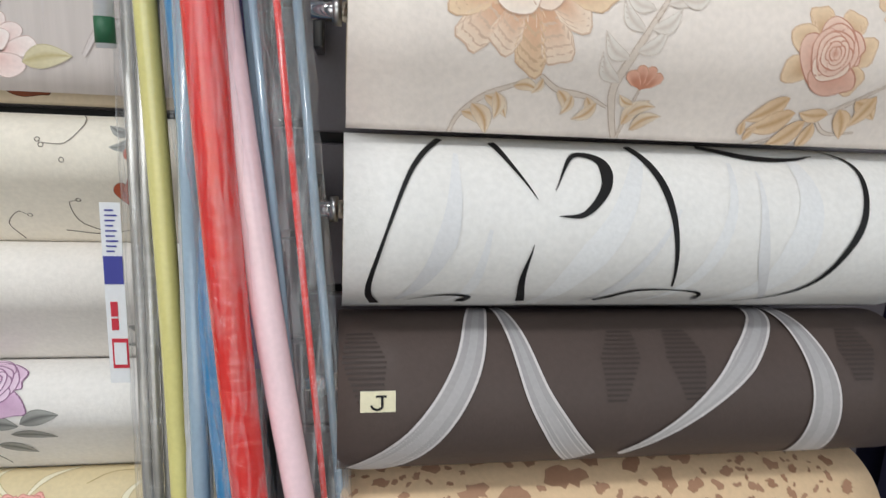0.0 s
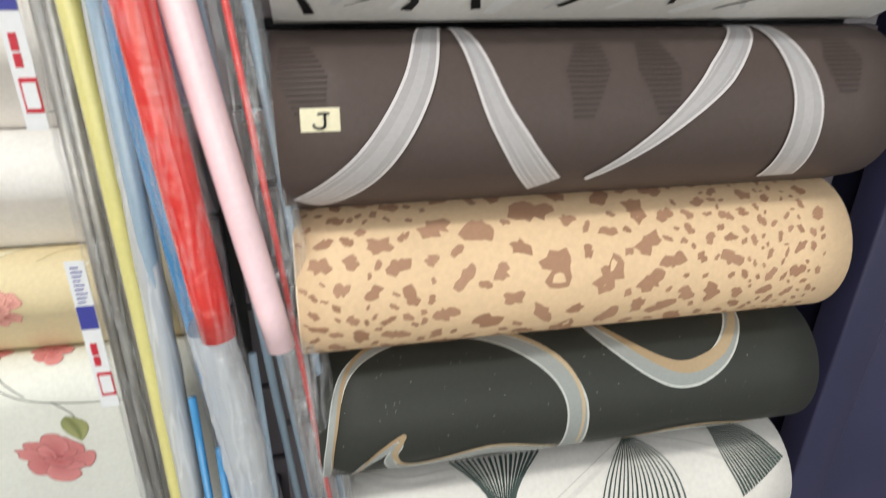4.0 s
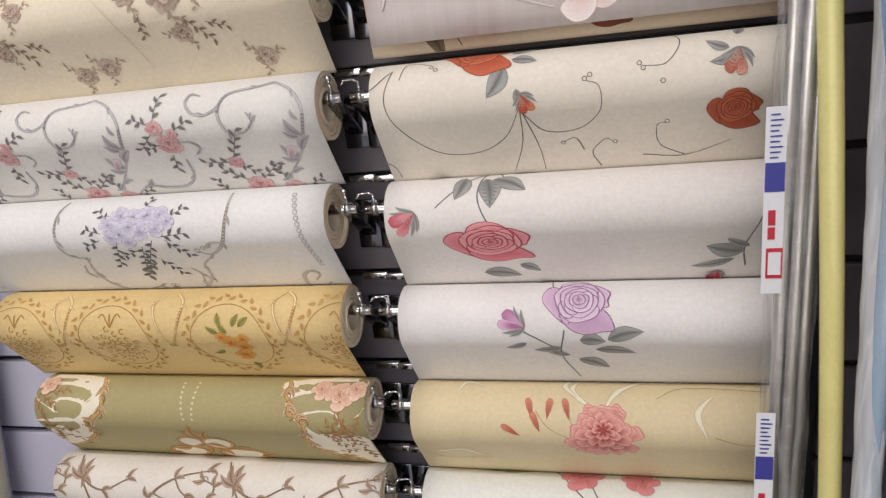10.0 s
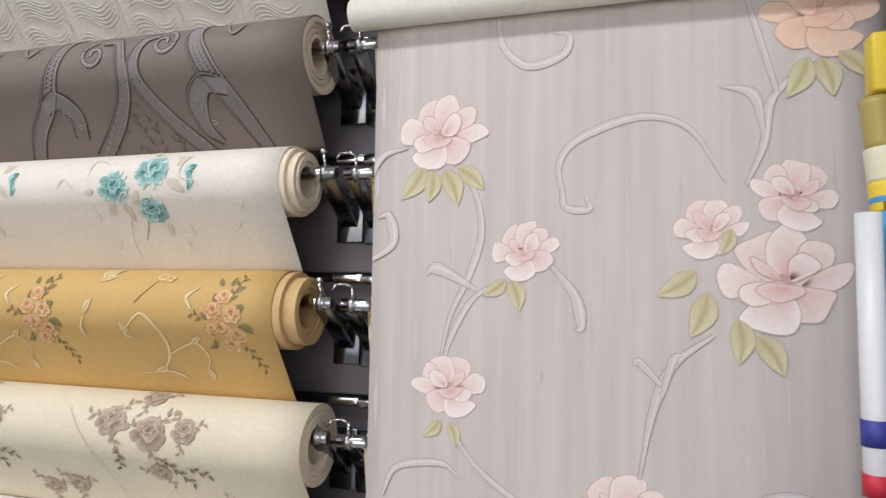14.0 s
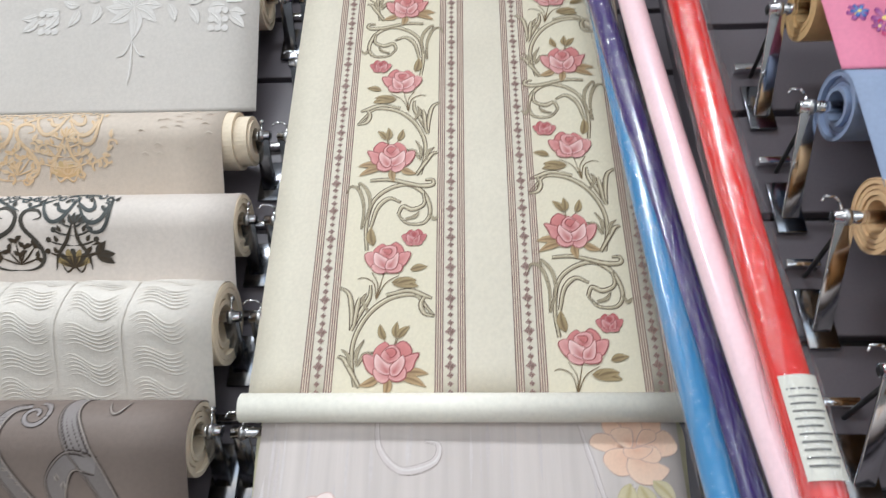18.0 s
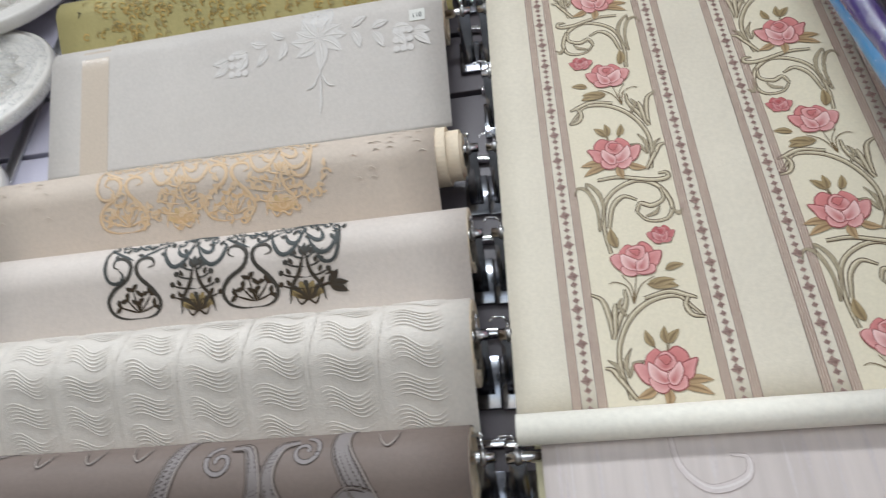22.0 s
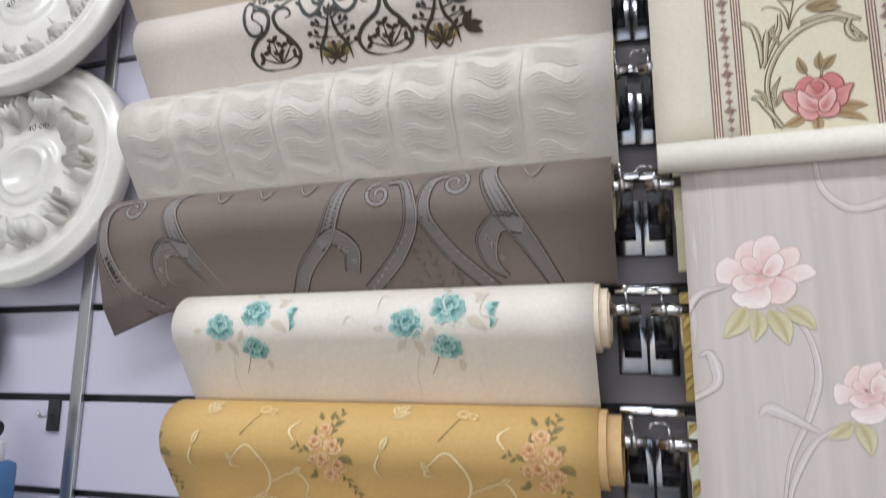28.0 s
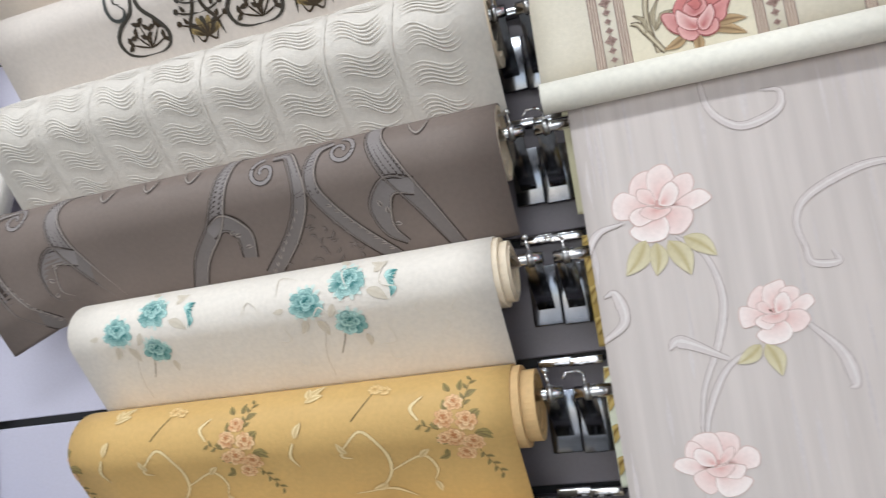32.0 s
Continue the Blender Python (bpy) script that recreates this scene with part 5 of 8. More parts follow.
def print_pink_scroll(r):
    p = Print()
    gr, gd = srgb(198, 195, 196), srgb(140, 134, 137)
    pk, pk2, ed = srgb(206, 138, 140), srgb(240, 204, 200), srgb(128, 78, 84)
    lf, ld = srgb(150, 148, 142), srgb(96, 92, 92)
    for b in (-0.554, -0.277, 0.0):
        for pts, w in ((((0.622, 0.045), (0.648, 0.029), (0.663, 0.004), (0.657, -0.028), (0.641, -0.063), (0.607, -0.106)), 0.0034), (((0.622, 0.045), (0.598, 0.039), (0.56, 0.033), (0.545, 0.017), (0.543, -0.002), (0.553, -0.021), (0.575, -0.021), (0.59, -0.007), (0.584, 0.005)), 0.003),
                       (((0.543, 0.014), (0.522, 0.006), (0.502, 0.011), (0.494, 0.026), (0.501, 0.037), (0.516, 0.033)), 0.0028), (((0.47, -0.029), (0.49, -0.031), (0.497, -0.043), (0.486, -0.053)), 0.0024), (((0.465, -0.06), (0.46, -0.092), (0.437, -0.112), (0.401, -0.112), (0.374, -0.107), (0.345, -0.125)), 0.003)):
            p.curve([(b + u, v) for u, v in pts], w * 0.5, w * 0.3, gr, n=34, mid=w, edge=(0.0006, gd))
            for i in range(1, len(pts) - 1, 2):
                t = math.degrees(math.atan2(pts[i + 1][1] - pts[i - 1][1], pts[i + 1][0] - pts[i - 1][0]))
                p.leaf(b + pts[i][0], pts[i][1], t - 30, 0.011, 0.0042, gd, gr, gd)
        for u, v, a, l in ((0.652, -0.033, 122, 0.03), (0.648, -0.036, 150, 0.022), (0.636, -0.069, 132, 0.03), (0.63, -0.075, 165, 0.022), (0.643, -0.058, 48, 0.03), (0.655, -0.01, 120, 0.016), (0.61, -0.1, 215, 0.022), (0.553, -0.021, 250, 0.014), (0.59, -0.007, 80, 0.012), (0.615, -0.1, 20, 0.02), (0.38, -0.109, 60, 0.018)):
            p.leaf(b + u, v, a, l, l * 0.42, gd, gr, gd, bend=0.3)
        p.petal(b + 0.622, -0.074, 70, 0.026, 0.018, srgb(214, 178, 184), srgb(236, 214, 216), gd)
        for u, v, a, n, z in ((0.537, -0.066, 62, 7, 0.016), (0.53, -0.072, 176, 5, 0.016), (0.54, -0.076, -38, 5, 0.014), (0.443, 0.004, 76, 5, 0.015), (0.434, 0.0, 160, 4, 0.014), (0.462, -0.016, 28, 5, 0.015), (0.45, -0.05, 255, 4, 0.015), (0.434, -0.014, 220, 5, 0.014), (0.44, -0.03, 200, 4, 0.014), (0.568, -0.105, 40, 5, 0.016), (0.54, -0.108, 140, 5, 0.016), (0.6, -0.112, 100, 4, 0.015), (0.5, -0.128, 110, 4, 0.014), (0.63, -0.126, 30, 4, 0.014)):
            sprig(p, b + u, v, a, n, z, lf, ld)
        for u, v, R in ((0.555, -0.119, 0.02), (0.607, -0.13, 0.018), (0.537, -0.072, 0.011), (0.455, -0.031, 0.0175), (0.443, -0.005, 0.012), (0.493, -0.133, 0.012), (0.466, -0.014, 0.008)):
            rosette(p, b + u, v, R, pk, pk2, ed, rings=3)
    finish(p, r, "scroll_print", "grey scrolls with pink rose clusters")


def print_lilac(r):
    p = Print()
    li, li2, ed, gr, gd = srgb(168, 160, 188), srgb(228, 224, 236), srgb(96, 90, 108), srgb(204, 199, 192), srgb(150, 141, 132)
    for b in (0.0, -0.42):
        for pts, w in ((((0.228, 0.06), (0.219, 0.033), (0.214, -0.005), (0.22, -0.035), (0.248, -0.046)), 0.004), (((0.245, -0.046), (0.238, -0.08), (0.246, -0.108), (0.274, -0.128), (0.307, -0.136)), 0.004), (((0.505, 0.06), (0.503, 0.02), (0.49, -0.02), (0.462, -0.044), (0.442, -0.036)), 0.0045),
                       (((0.456, -0.05), (0.435, -0.07), (0.433, -0.098), (0.405, -0.126), (0.366, -0.132), (0.355, -0.118)), 0.004), (((0.409, -0.075), (0.419, -0.09), (0.413, -0.113)), 0.003), (((0.23, -0.06), (0.222, -0.08), (0.232, -0.09)), 0.003), (((0.49, -0.02), (0.47, -0.02), (0.455, -0.03)), 0.003), (((0.3, -0.13), (0.33, -0.12), (0.345, -0.13), (0.36, -0.12)), 0.003)):
            p.curve([(b + u, v) for u, v in pts], w * 0.5, w * 0.35, gr, n=30, mid=w, edge=(0.0006, gd))
            u, v = pts[-1]
            p.spiral(b + u, v, 0.006, 0.0015, 20, 380, 0.0012, 0.0008, gd, n=14)
            for i in range(1, len(pts) - 1):
                t = math.degrees(math.atan2(pts[i + 1][1] - pts[i - 1][1], pts[i + 1][0] - pts[i - 1][0]))
                p.leaf(b + pts[i][0], pts[i][1], t + 28, 0.016, 0.005, gd, gr, gd)
        for u, v, a, n, z in ((0.378, -0.012, 238, 12, 0.016), (0.357, -0.022, 246, 10, 0.016), (0.395, -0.006, 5, 5, 0.016), (0.4, -0.012, -50, 6, 0.015), (0.318, -0.014, 245, 7, 0.016), (0.29, -0.008, 200, 4, 0.015), (0.295, 0.002, 165, 4, 0.014), (0.37, -0.05, 300, 6, 0.015), (0.36, -0.06, 215, 5, 0.014), (0.345, -0.03, 200, 5, 0.015), (0.405, 0.018, 30, 5, 0.014), (0.31, 0.02, 140, 4, 0.014), (0.37, 0.03, 80, 4, 0.014)):
            sprig(p, b + u, v, a, n, z, srgb(140, 138, 138), srgb(78, 74, 78))
        for u, v, R in ((0.31, 0.012, 0.016), (0.33, 0.024, 0.017), (0.352, 0.022, 0.016), (0.376, 0.024, 0.016), (0.396, 0.024, 0.015), (0.408, 0.014, 0.013), (0.389, 0.004, 0.014), (0.363, 0.001, 0.014), (0.327, -0.002, 0.015), (0.311, -0.006, 0.012), (0.339, -0.014, 0.012), (0.345, 0.008, 0.016)):
            peony(p, b + u, v, R, li, li2, ed, int(u * 500), 3)
    for i in range(15):
        p.ring(0.605 + 0.0012 * i, 0.045 - 0.0085 * i, 0.0032, 0.0009, srgb(150, 147, 150))
    for pts in (((0.622, -0.118), (0.603, -0.132), (0.584, -0.124), (0.584, -0.1), (0.6, -0.09), (0.61, -0.098), (0.6, -0.112)), ((0.547, -0.142), (0.585, -0.137), (0.613, -0.146))):
        p.curve(pts, 0.002, 0.001, gr, n=30, mid=0.004, edge=(0.0006, gd))
    finish(p, r, "bouquet_print", "lilac bouquet framed by grey scrolls")


def print_medallion(r):
    p = Print()
    a_, b_, c_ = srgb(212, 170, 104), srgb(184, 138, 78), srgb(238, 212, 160)
    for k, cx in enumerate((0.04, 0.22, 0.42, 0.605)):
        cy = -0.025
        for i in range(40):
            t = 2 * math.pi * i / 40
            x, y = cx + 0.072 * math.cos(t), cy + 0.078 * math.sin(t)
            p.leaf(x, y, math.degrees(t) + 90 + (30 if i % 2 else -30), 0.013, 0.006, b_, a_)
        p.spiral(cx, cy, 0.064, 0.064, 0, 360, 0.0012, 0.0012, b_, n=40)
        for s in (-1, 1):
            acanthus(p, ((cx + s * 0.09, 0.06), (cx + s * 0.075, 0.04), (cx + s * 0.085, 0.0), (cx + s * 0.1, -0.03)), 0.004, c_, b_, s)
        if k == 2:
            for x, y, R in ((0.0, 0.0, 0.014), (0.016, -0.012, 0.014), (0.008, -0.034, 0.016), (0.022, 0.008, 0.01), (-0.012, 0.012, 0.009)):
                peony(p, cx + x, cy + y, R, srgb(198, 110, 40), srgb(238, 178, 92), srgb(150, 86, 36), 3, 2)
            for x, y, a in ((-0.01, 0.03, 100), (0.01, 0.03, 60), (0.0, 0.02, 130), (0.02, 0.03, 40), (0.012, -0.055, 280), (-0.02, -0.02, 200), (-0.015, 0.02, 150)):
                p.leaf(cx + x, cy + y, a, 0.022, 0.009, srgb(116, 112, 50), srgb(164, 158, 84))
        else:
            for j in range(4):
                for i in range(9):
                    t = 360 * i / 9 + 20 * j
                    rr = 0.012 + 0.009 * j
                    p.spiral(cx + rr * math.cos(radians(t)), cy - 0.012 + rr * math.sin(radians(t)), 0.006, 0.0015, t, t + 300, 0.0016, 0.001, b_ if (i + j) % 2 else srgb(188, 140, 76), n=9)
            for s in (-1, 0, 1):
                p.curve(((cx, cy + 0.03), (cx + 0.012 * s, cy + 0.05), (cx + 0.02 * s, cy + 0.045)), 0.002, 0.002, b_, n=8)
    finish(p, r, "medallion_print", "rust bouquet and oval leaf medallions")


def print_olive_baroque(r):
    p = Print()
    cr, go, gd = srgb(238, 230, 208), srgb(206, 164, 104), srgb(150, 104, 58)
    w = r.x1 - r.x0
    panels = (((0.455, 0.07), (0.458, 0.04), (0.464, 0.012), (0.486, 0.0), (0.478, -0.035), (0.482, -0.075), (0.506, -0.098), (0.545, -0.112), (w + 0.01, -0.12), (w + 0.01, 0.07)),
              ((-0.01, 0.07), (0.118, 0.07), (0.13, 0.03), (0.126, 0.006), (0.094, -0.012), (0.09, -0.05), (0.05, -0.085), (-0.01, -0.09)))
    for k, out in enumerate(panels):
        mx, my = sum(u for u, _ in out) / len(out), sum(v for _, v in out) / len(out)
        p.patch(out, (mx, my), cr, cr, go, line=0.003, sub=4)
        edge_ = out[:8] if k == 0 else out[1:7]
        for i in range(len(edge_) - 1):
            (x0, y0), (x1, y1) = edge_[i], edge_[i + 1]
            a = math.degrees(math.atan2(y1 - y0, x1 - x0))
            p.curve(((x0, y0), ((x0 + x1) / 2 + 0.004, (y0 + y1) / 2 + 0.003), (x1, y1)), 0.003, 0.002, go, n=10, mid=0.007, edge=(0.0008, gd))
            for d, l in ((35, 0.022), (-35, 0.018), (60, 0.014)):
                p.leaf((x0 + x1) / 2, (y0 + y1) / 2, a + d, l, l * 0.42, gd, lerp(go, cr, 0.35), gd, bend=0.3)
            p.spiral(x1, y1, 0.009, 0.002, a, a + 330, 0.002, 0.001, gd, n=16)
    # middle crest: cream lobes in gold frames under a flame of leaves
    for x, y, rx, ry in ((0.262, -0.07, 0.022, 0.018), (0.31, -0.072, 0.026, 0.02), (0.24, -0.108, 0.034, 0.018), (0.34, -0.112, 0.04, 0.018)):
        p.disc(x, y, rx * 1.15, gd, 22, ry * 1.15)
        p.disc(x, y, rx * 1.08, go, 22, ry * 1.08)
        p.disc(x, y, rx * 0.86, cr, 22, ry * 0.86)
    for x, y, a, l in ((0.288, -0.06, 90, 0.05), (0.28, -0.055, 118, 0.034), (0.296, -0.055, 62, 0.034), (0.286, -0.075, 205, 0.034), (0.29, -0.075, -25, 0.034), (0.288, -0.085, 250, 0.034), (0.3, -0.09, 300, 0.034), (0.25, -0.09, 190, 0.04), (0.33, -0.092, -10, 0.04), (0.22, -0.115, 170, 0.03), (0.37, -0.118, 5, 0.034), (0.288, -0.1, 90, 0.024)):
        p.leaf(x, y, a, l, l * 0.4, gd, go, gd, bend=0.25)
    for i in range(8):
        for x in (0.275 + 0.001 * i, 0.302 - 0.0006 * i):
            p.disc(x, 0.06 - 0.0085 * i, 0.0024, srgb(220, 208, 170), 6)
    rnd = random.Random(6)
    for x0_, x1_, y0_, y1_ in ((0.515, w - 0.005, -0.09, 0.0), (0.0, 0.04, -0.06, 0.04), (0.53, w - 0.005, -0.03, 0.02)):
        for _ in range(9):
            sprig(p, rnd.uniform(x0_, x1_), rnd.uniform(y0_, y1_), rnd.uniform(0, 360), 5, 0.013, srgb(192, 150, 104), gd)
    for x, y, R in ((0.546, 0.04, 0.024), (0.515, 0.05, 0.018), (0.57, 0.05, 0.018), (0.02, 0.05, 0.018)):
        peony(p, x, y, R, srgb(206, 140, 112), srgb(240, 208, 184), gd, 5, 3)
    finish(p, r, "baroque_print", "cream and gold baroque flourishes")


def print_brown_scroll(r):
    p = Print()
    lt, dk, md = srgb(196, 172, 148), srgb(116, 86, 66), srgb(158, 128, 104)
    for b in (-0.12, 0.17, 0.46):
        for pts, w in ((((0.0, -0.06), (0.02, 0.0), (0.07, 0.035), (0.13, 0.05)), 0.003), (((0.07, 0.035), (0.09, 0.01), (0.13, 0.005), (0.145, 0.025), (0.125, 0.035)), 0.0026), (((0.03, 0.01), (0.065, -0.01), (0.07, -0.04), (0.05, -0.05)), 0.0026), (((0.16, 0.07), (0.18, 0.03), (0.22, 0.01), (0.27, 0.03)), 0.003), (((0.18, 0.03), (0.19, -0.01), (0.17, -0.05), (0.14, -0.08)), 0.003), (((0.22, 0.01), (0.235, -0.025), (0.215, -0.045), (0.2, -0.03)), 0.0026)):
            p.curve([(b + u, v) for u, v in pts], w * 0.5, w * 0.3, md, n=26, mid=w, edge=(0.0005, dk))
            u, v = pts[-1]
            p.spiral(b + u, v, 0.007, 0.0015, 0, 340, 0.0014, 0.0008, dk, n=14)
            for i in range(1, len(pts)):
                t = math.degrees(math.atan2(pts[i][1] - pts[i - 1][1], pts[i][0] - pts[i - 1][0]))
                for d, l in ((32, 0.022), (-34, 0.019)):
                    p.leaf(b + pts[i][0], pts[i][1], t + d, l, l * 0.34, dk, lt, dk, bend=0.3)
        for u, v, a in ((0.18, 0.03, 110), (0.182, 0.028, 150), (0.18, 0.02, 60), (0.185, 0.03, 85)):
            p.leaf(b + u, v, a, 0.034, 0.011, dk, lt, dk, bend=0.25)
        sprig(p, b + 0.1, -0.02, 250, 6, 0.013, lt, dk)
        sprig(p, b + 0.25, -0.03, 290, 6, 0.013, lt, dk)
    finish(p, r, "scroll_print", "brown acanthus scrolls")


# one lyre with its thistle, in metres from the lyre's middle; the border repeats it
LYRE = (((-0.024, -0.011), (-0.033, -0.007), (-0.032, 0.004), (-0.018, 0.005), (-0.006, -0.008), (-0.012, -0.026), (-0.034, -0.04), (-0.046, -0.057), (-0.04, -0.075), (-0.022, -0.083), (0.0, -0.084)),
        ((0.02, -0.013), (0.03, -0.009), (0.024, 0.001), (0.009, 0.002), (0.002, -0.009), (0.007, -0.025), (0.023, -0.042), (0.034, -0.061), (0.029, -0.076), (0.016, -0.083), (0.0, -0.084)))
SWAG = (((-0.05, 0.03), (-0.044, 0.003), (-0.033, -0.014), (-0.02, -0.014), (-0.008, 0.0), (-0.003, 0.027)), ((-0.003, 0.027), (0.013, -0.006), (0.027, -0.018), (0.042, -0.011), (0.048, 0.008), (0.04, 0.014)),
        ((-0.028, 0.017), (-0.021, 0.002), (-0.009, 0.0), (-0.001, 0.016)), ((0.003, 0.015), (0.018, 0.001), (0.028, 0.004), (0.022, 0.022)), ((-0.026, 0.034), (0.0, 0.038), (0.028, 0.034)), ((-0.02, 0.026), (-0.012, 0.034), (-0.006, 0.03)), ((0.01, 0.03), (0.018, 0.036), (0.03, 0.028)))


def damask(p, tone, stroke, wide, low):
    """A border of lyres, thistles and swags with open flower sprays."""
    for cx in (0.27, 0.446):
        for pts in LYRE:
            stroke([(cx + u, v) for u, v in pts], wide)
        for a, l in ((20, 0.026), (50, 0.034), (75, 0.026), (100, 0.034), (130, 0.026), (160, 0.03), (90, 0.014)):
            ca, sa = math.cos(radians(a)), math.sin(radians(a))
            stroke(((cx, -0.076), (cx + ca * l * 0.5, -0.076 + sa * l * 0.45), (cx + ca * l, -0.076 + sa * l)), wide * 0.45)
            p.leaf(cx + ca * l, -0.076 + sa * l, a + 60, 0.012, 0.007, low, tone(-0.05))
            p.leaf(cx + ca * l, -0.076 + sa * l, a - 60, 0.012, 0.007, low, tone(-0.05))
            p.disc(cx + ca * l, -0.076 + sa * l, 0.0035, tone(-0.06), 8)
        for s in (-1, 1):
            stroke(((cx + s * 0.002, 0.0), (cx + s * 0.025, 0.012), (cx + s * 0.045, 0.024)), wide * 0.7)
            stroke(((cx + s * 0.012, 0.028), (cx + s * 0.022, 0.018), (cx + s * 0.03, 0.03)), wide * 0.5)
        stroke(((cx - 0.02, 0.03), (cx, 0.024), (cx + 0.02, 0.03)), wide * 0.6)
    for cx in (0.36, 0.522):
        for pts in SWAG:
            stroke([(cx + u, v) for u, v in pts], wide * 0.95)
        for s in (-1, 1):
            stroke(((cx + s * 0.026, -0.084), (cx + s * 0.021, -0.062), (cx + s * 0.008, -0.041), (cx + 0.003, -0.01)), wide * 0.85)
            for v, l in ((-0.018, 0.016), (-0.03, 0.026), (-0.044, 0.034), (-0.06, 0.036)):
                stroke(((cx + 0.002, v - 0.006), (cx + s * l * 0.6, v - 0.003), (cx + s * l, v + 0.002)), wide * 0.45)
                p.disc(cx + s * l, v + 0.003, 0.0042, tone(v), 8)
                p.leaf(cx + s * l * 0.6, v, 90 - s * 30, 0.011, 0.006, low, tone(v))
        for i in range(7):
            p.petal(cx, -0.082, 30 + 20 * i, 0.028, 0.009, low, tone(-0.03) if i % 2 else lerp(tone(-0.03), srgb(196, 170, 112), 0.6), low, tip=0.1)
        stroke(((cx - 0.02, -0.068), (cx - 0.011, -0.086), (cx, -0.08), (cx + 0.011, -0.086), (cx + 0.02, -0.068)), wide * 0.5)
        for a in (60, 90, 120):
            p.leaf(cx + 0.003, -0.02, a, 0.018, 0.008, low, tone(0))
    for i in range(20):
        x, s = 0.228 + 0.018 * i, 1 if i % 2 else -1
        p.spiral(x, 0.026 + 0.006 * math.sin(i * 1.9), 0.008, 0.0016, 90, 90 + 340 * s, wide * 0.55, wide * 0.4, tone(0.03), n=14)
        p.leaf(x + 0.008, 0.012 + 0.004 * math.sin(i * 2.7), 60 * s + 20 * (i % 3), 0.012, 0.006, low, tone(0.02))
    for s, x in ((-1, 0.224), (1, 0.572)):
        stroke(((x - s * 0.012, 0.033), (x, 0.018), (x, -0.013), (x - s * 0.008, -0.029), (x - s * 0.022, -0.03), (x - s * 0.028, -0.02), (x - s * 0.02, -0.012)), wide * 0.8)


def print_damask(r):
    p = Print()
    top, low = srgb(80, 88, 90), srgb(62, 50, 36)

    def tone(v):
        return lerp(low, top, min(1, max(0, (v + 0.06) / 0.09)))

    def stroke(pts, w):
        p.ridge(pts, w, 0.0006, tone(sum(v for _, v in pts) / len(pts)), n=30)
    damask(p, tone, stroke, 0.0062, low)
    for a in (10, 60, -20):
        p.leaf(0.556, -0.066, a, 0.026, 0.011, low, tone(-0.04), low)
    stroke(((0.546, -0.065), (0.559, -0.058), (0.56, -0.047), (0.549, -0.049)), 0.005)
    finish(p, r, "damask_print", "black and bronze flocked damask border")


def print_gold_patch(r):
    p, rnd = Print(), random.Random(12)
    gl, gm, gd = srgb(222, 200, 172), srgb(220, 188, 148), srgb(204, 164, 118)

    def tone(v):
        return lerp(gm, gl, min(1, max(0, (v + 0.08) / 0.11)))
    def stroke(pts, w):
        # flanks mixed toward dark gold, relief shade put into the pigment
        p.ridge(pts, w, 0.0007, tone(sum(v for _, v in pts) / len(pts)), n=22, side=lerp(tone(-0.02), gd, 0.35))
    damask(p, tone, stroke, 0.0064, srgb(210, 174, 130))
    for i in range(46):
        u, v, s = 0.235 + 0.008 * i, -0.03 - 0.055 * rnd.random(), 1 if i % 2 else -1
        p.spiral(u, v, 0.009, 0.002, 40 * i, 40 * i + 300 * s, 0.0034, 0.0024, tone(v), n=12)
        p.leaf(u, v + 0.01, 50 * i, 0.014, 0.007, gm, gl)
    for _ in range(30):
        u, v = rnd.choice((rnd.uniform(0.02, 0.13), rnd.uniform(0.63, 0.74))), rnd.uniform(-0.05, 0.04)
        p.ridge(((u, v), (u + 0.006, v + 0.003), (u + 0.013, v - 0.001)), 0.0022, 0.0004, srgb(208, 195, 181), n=5)
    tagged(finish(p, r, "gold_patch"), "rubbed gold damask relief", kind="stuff")


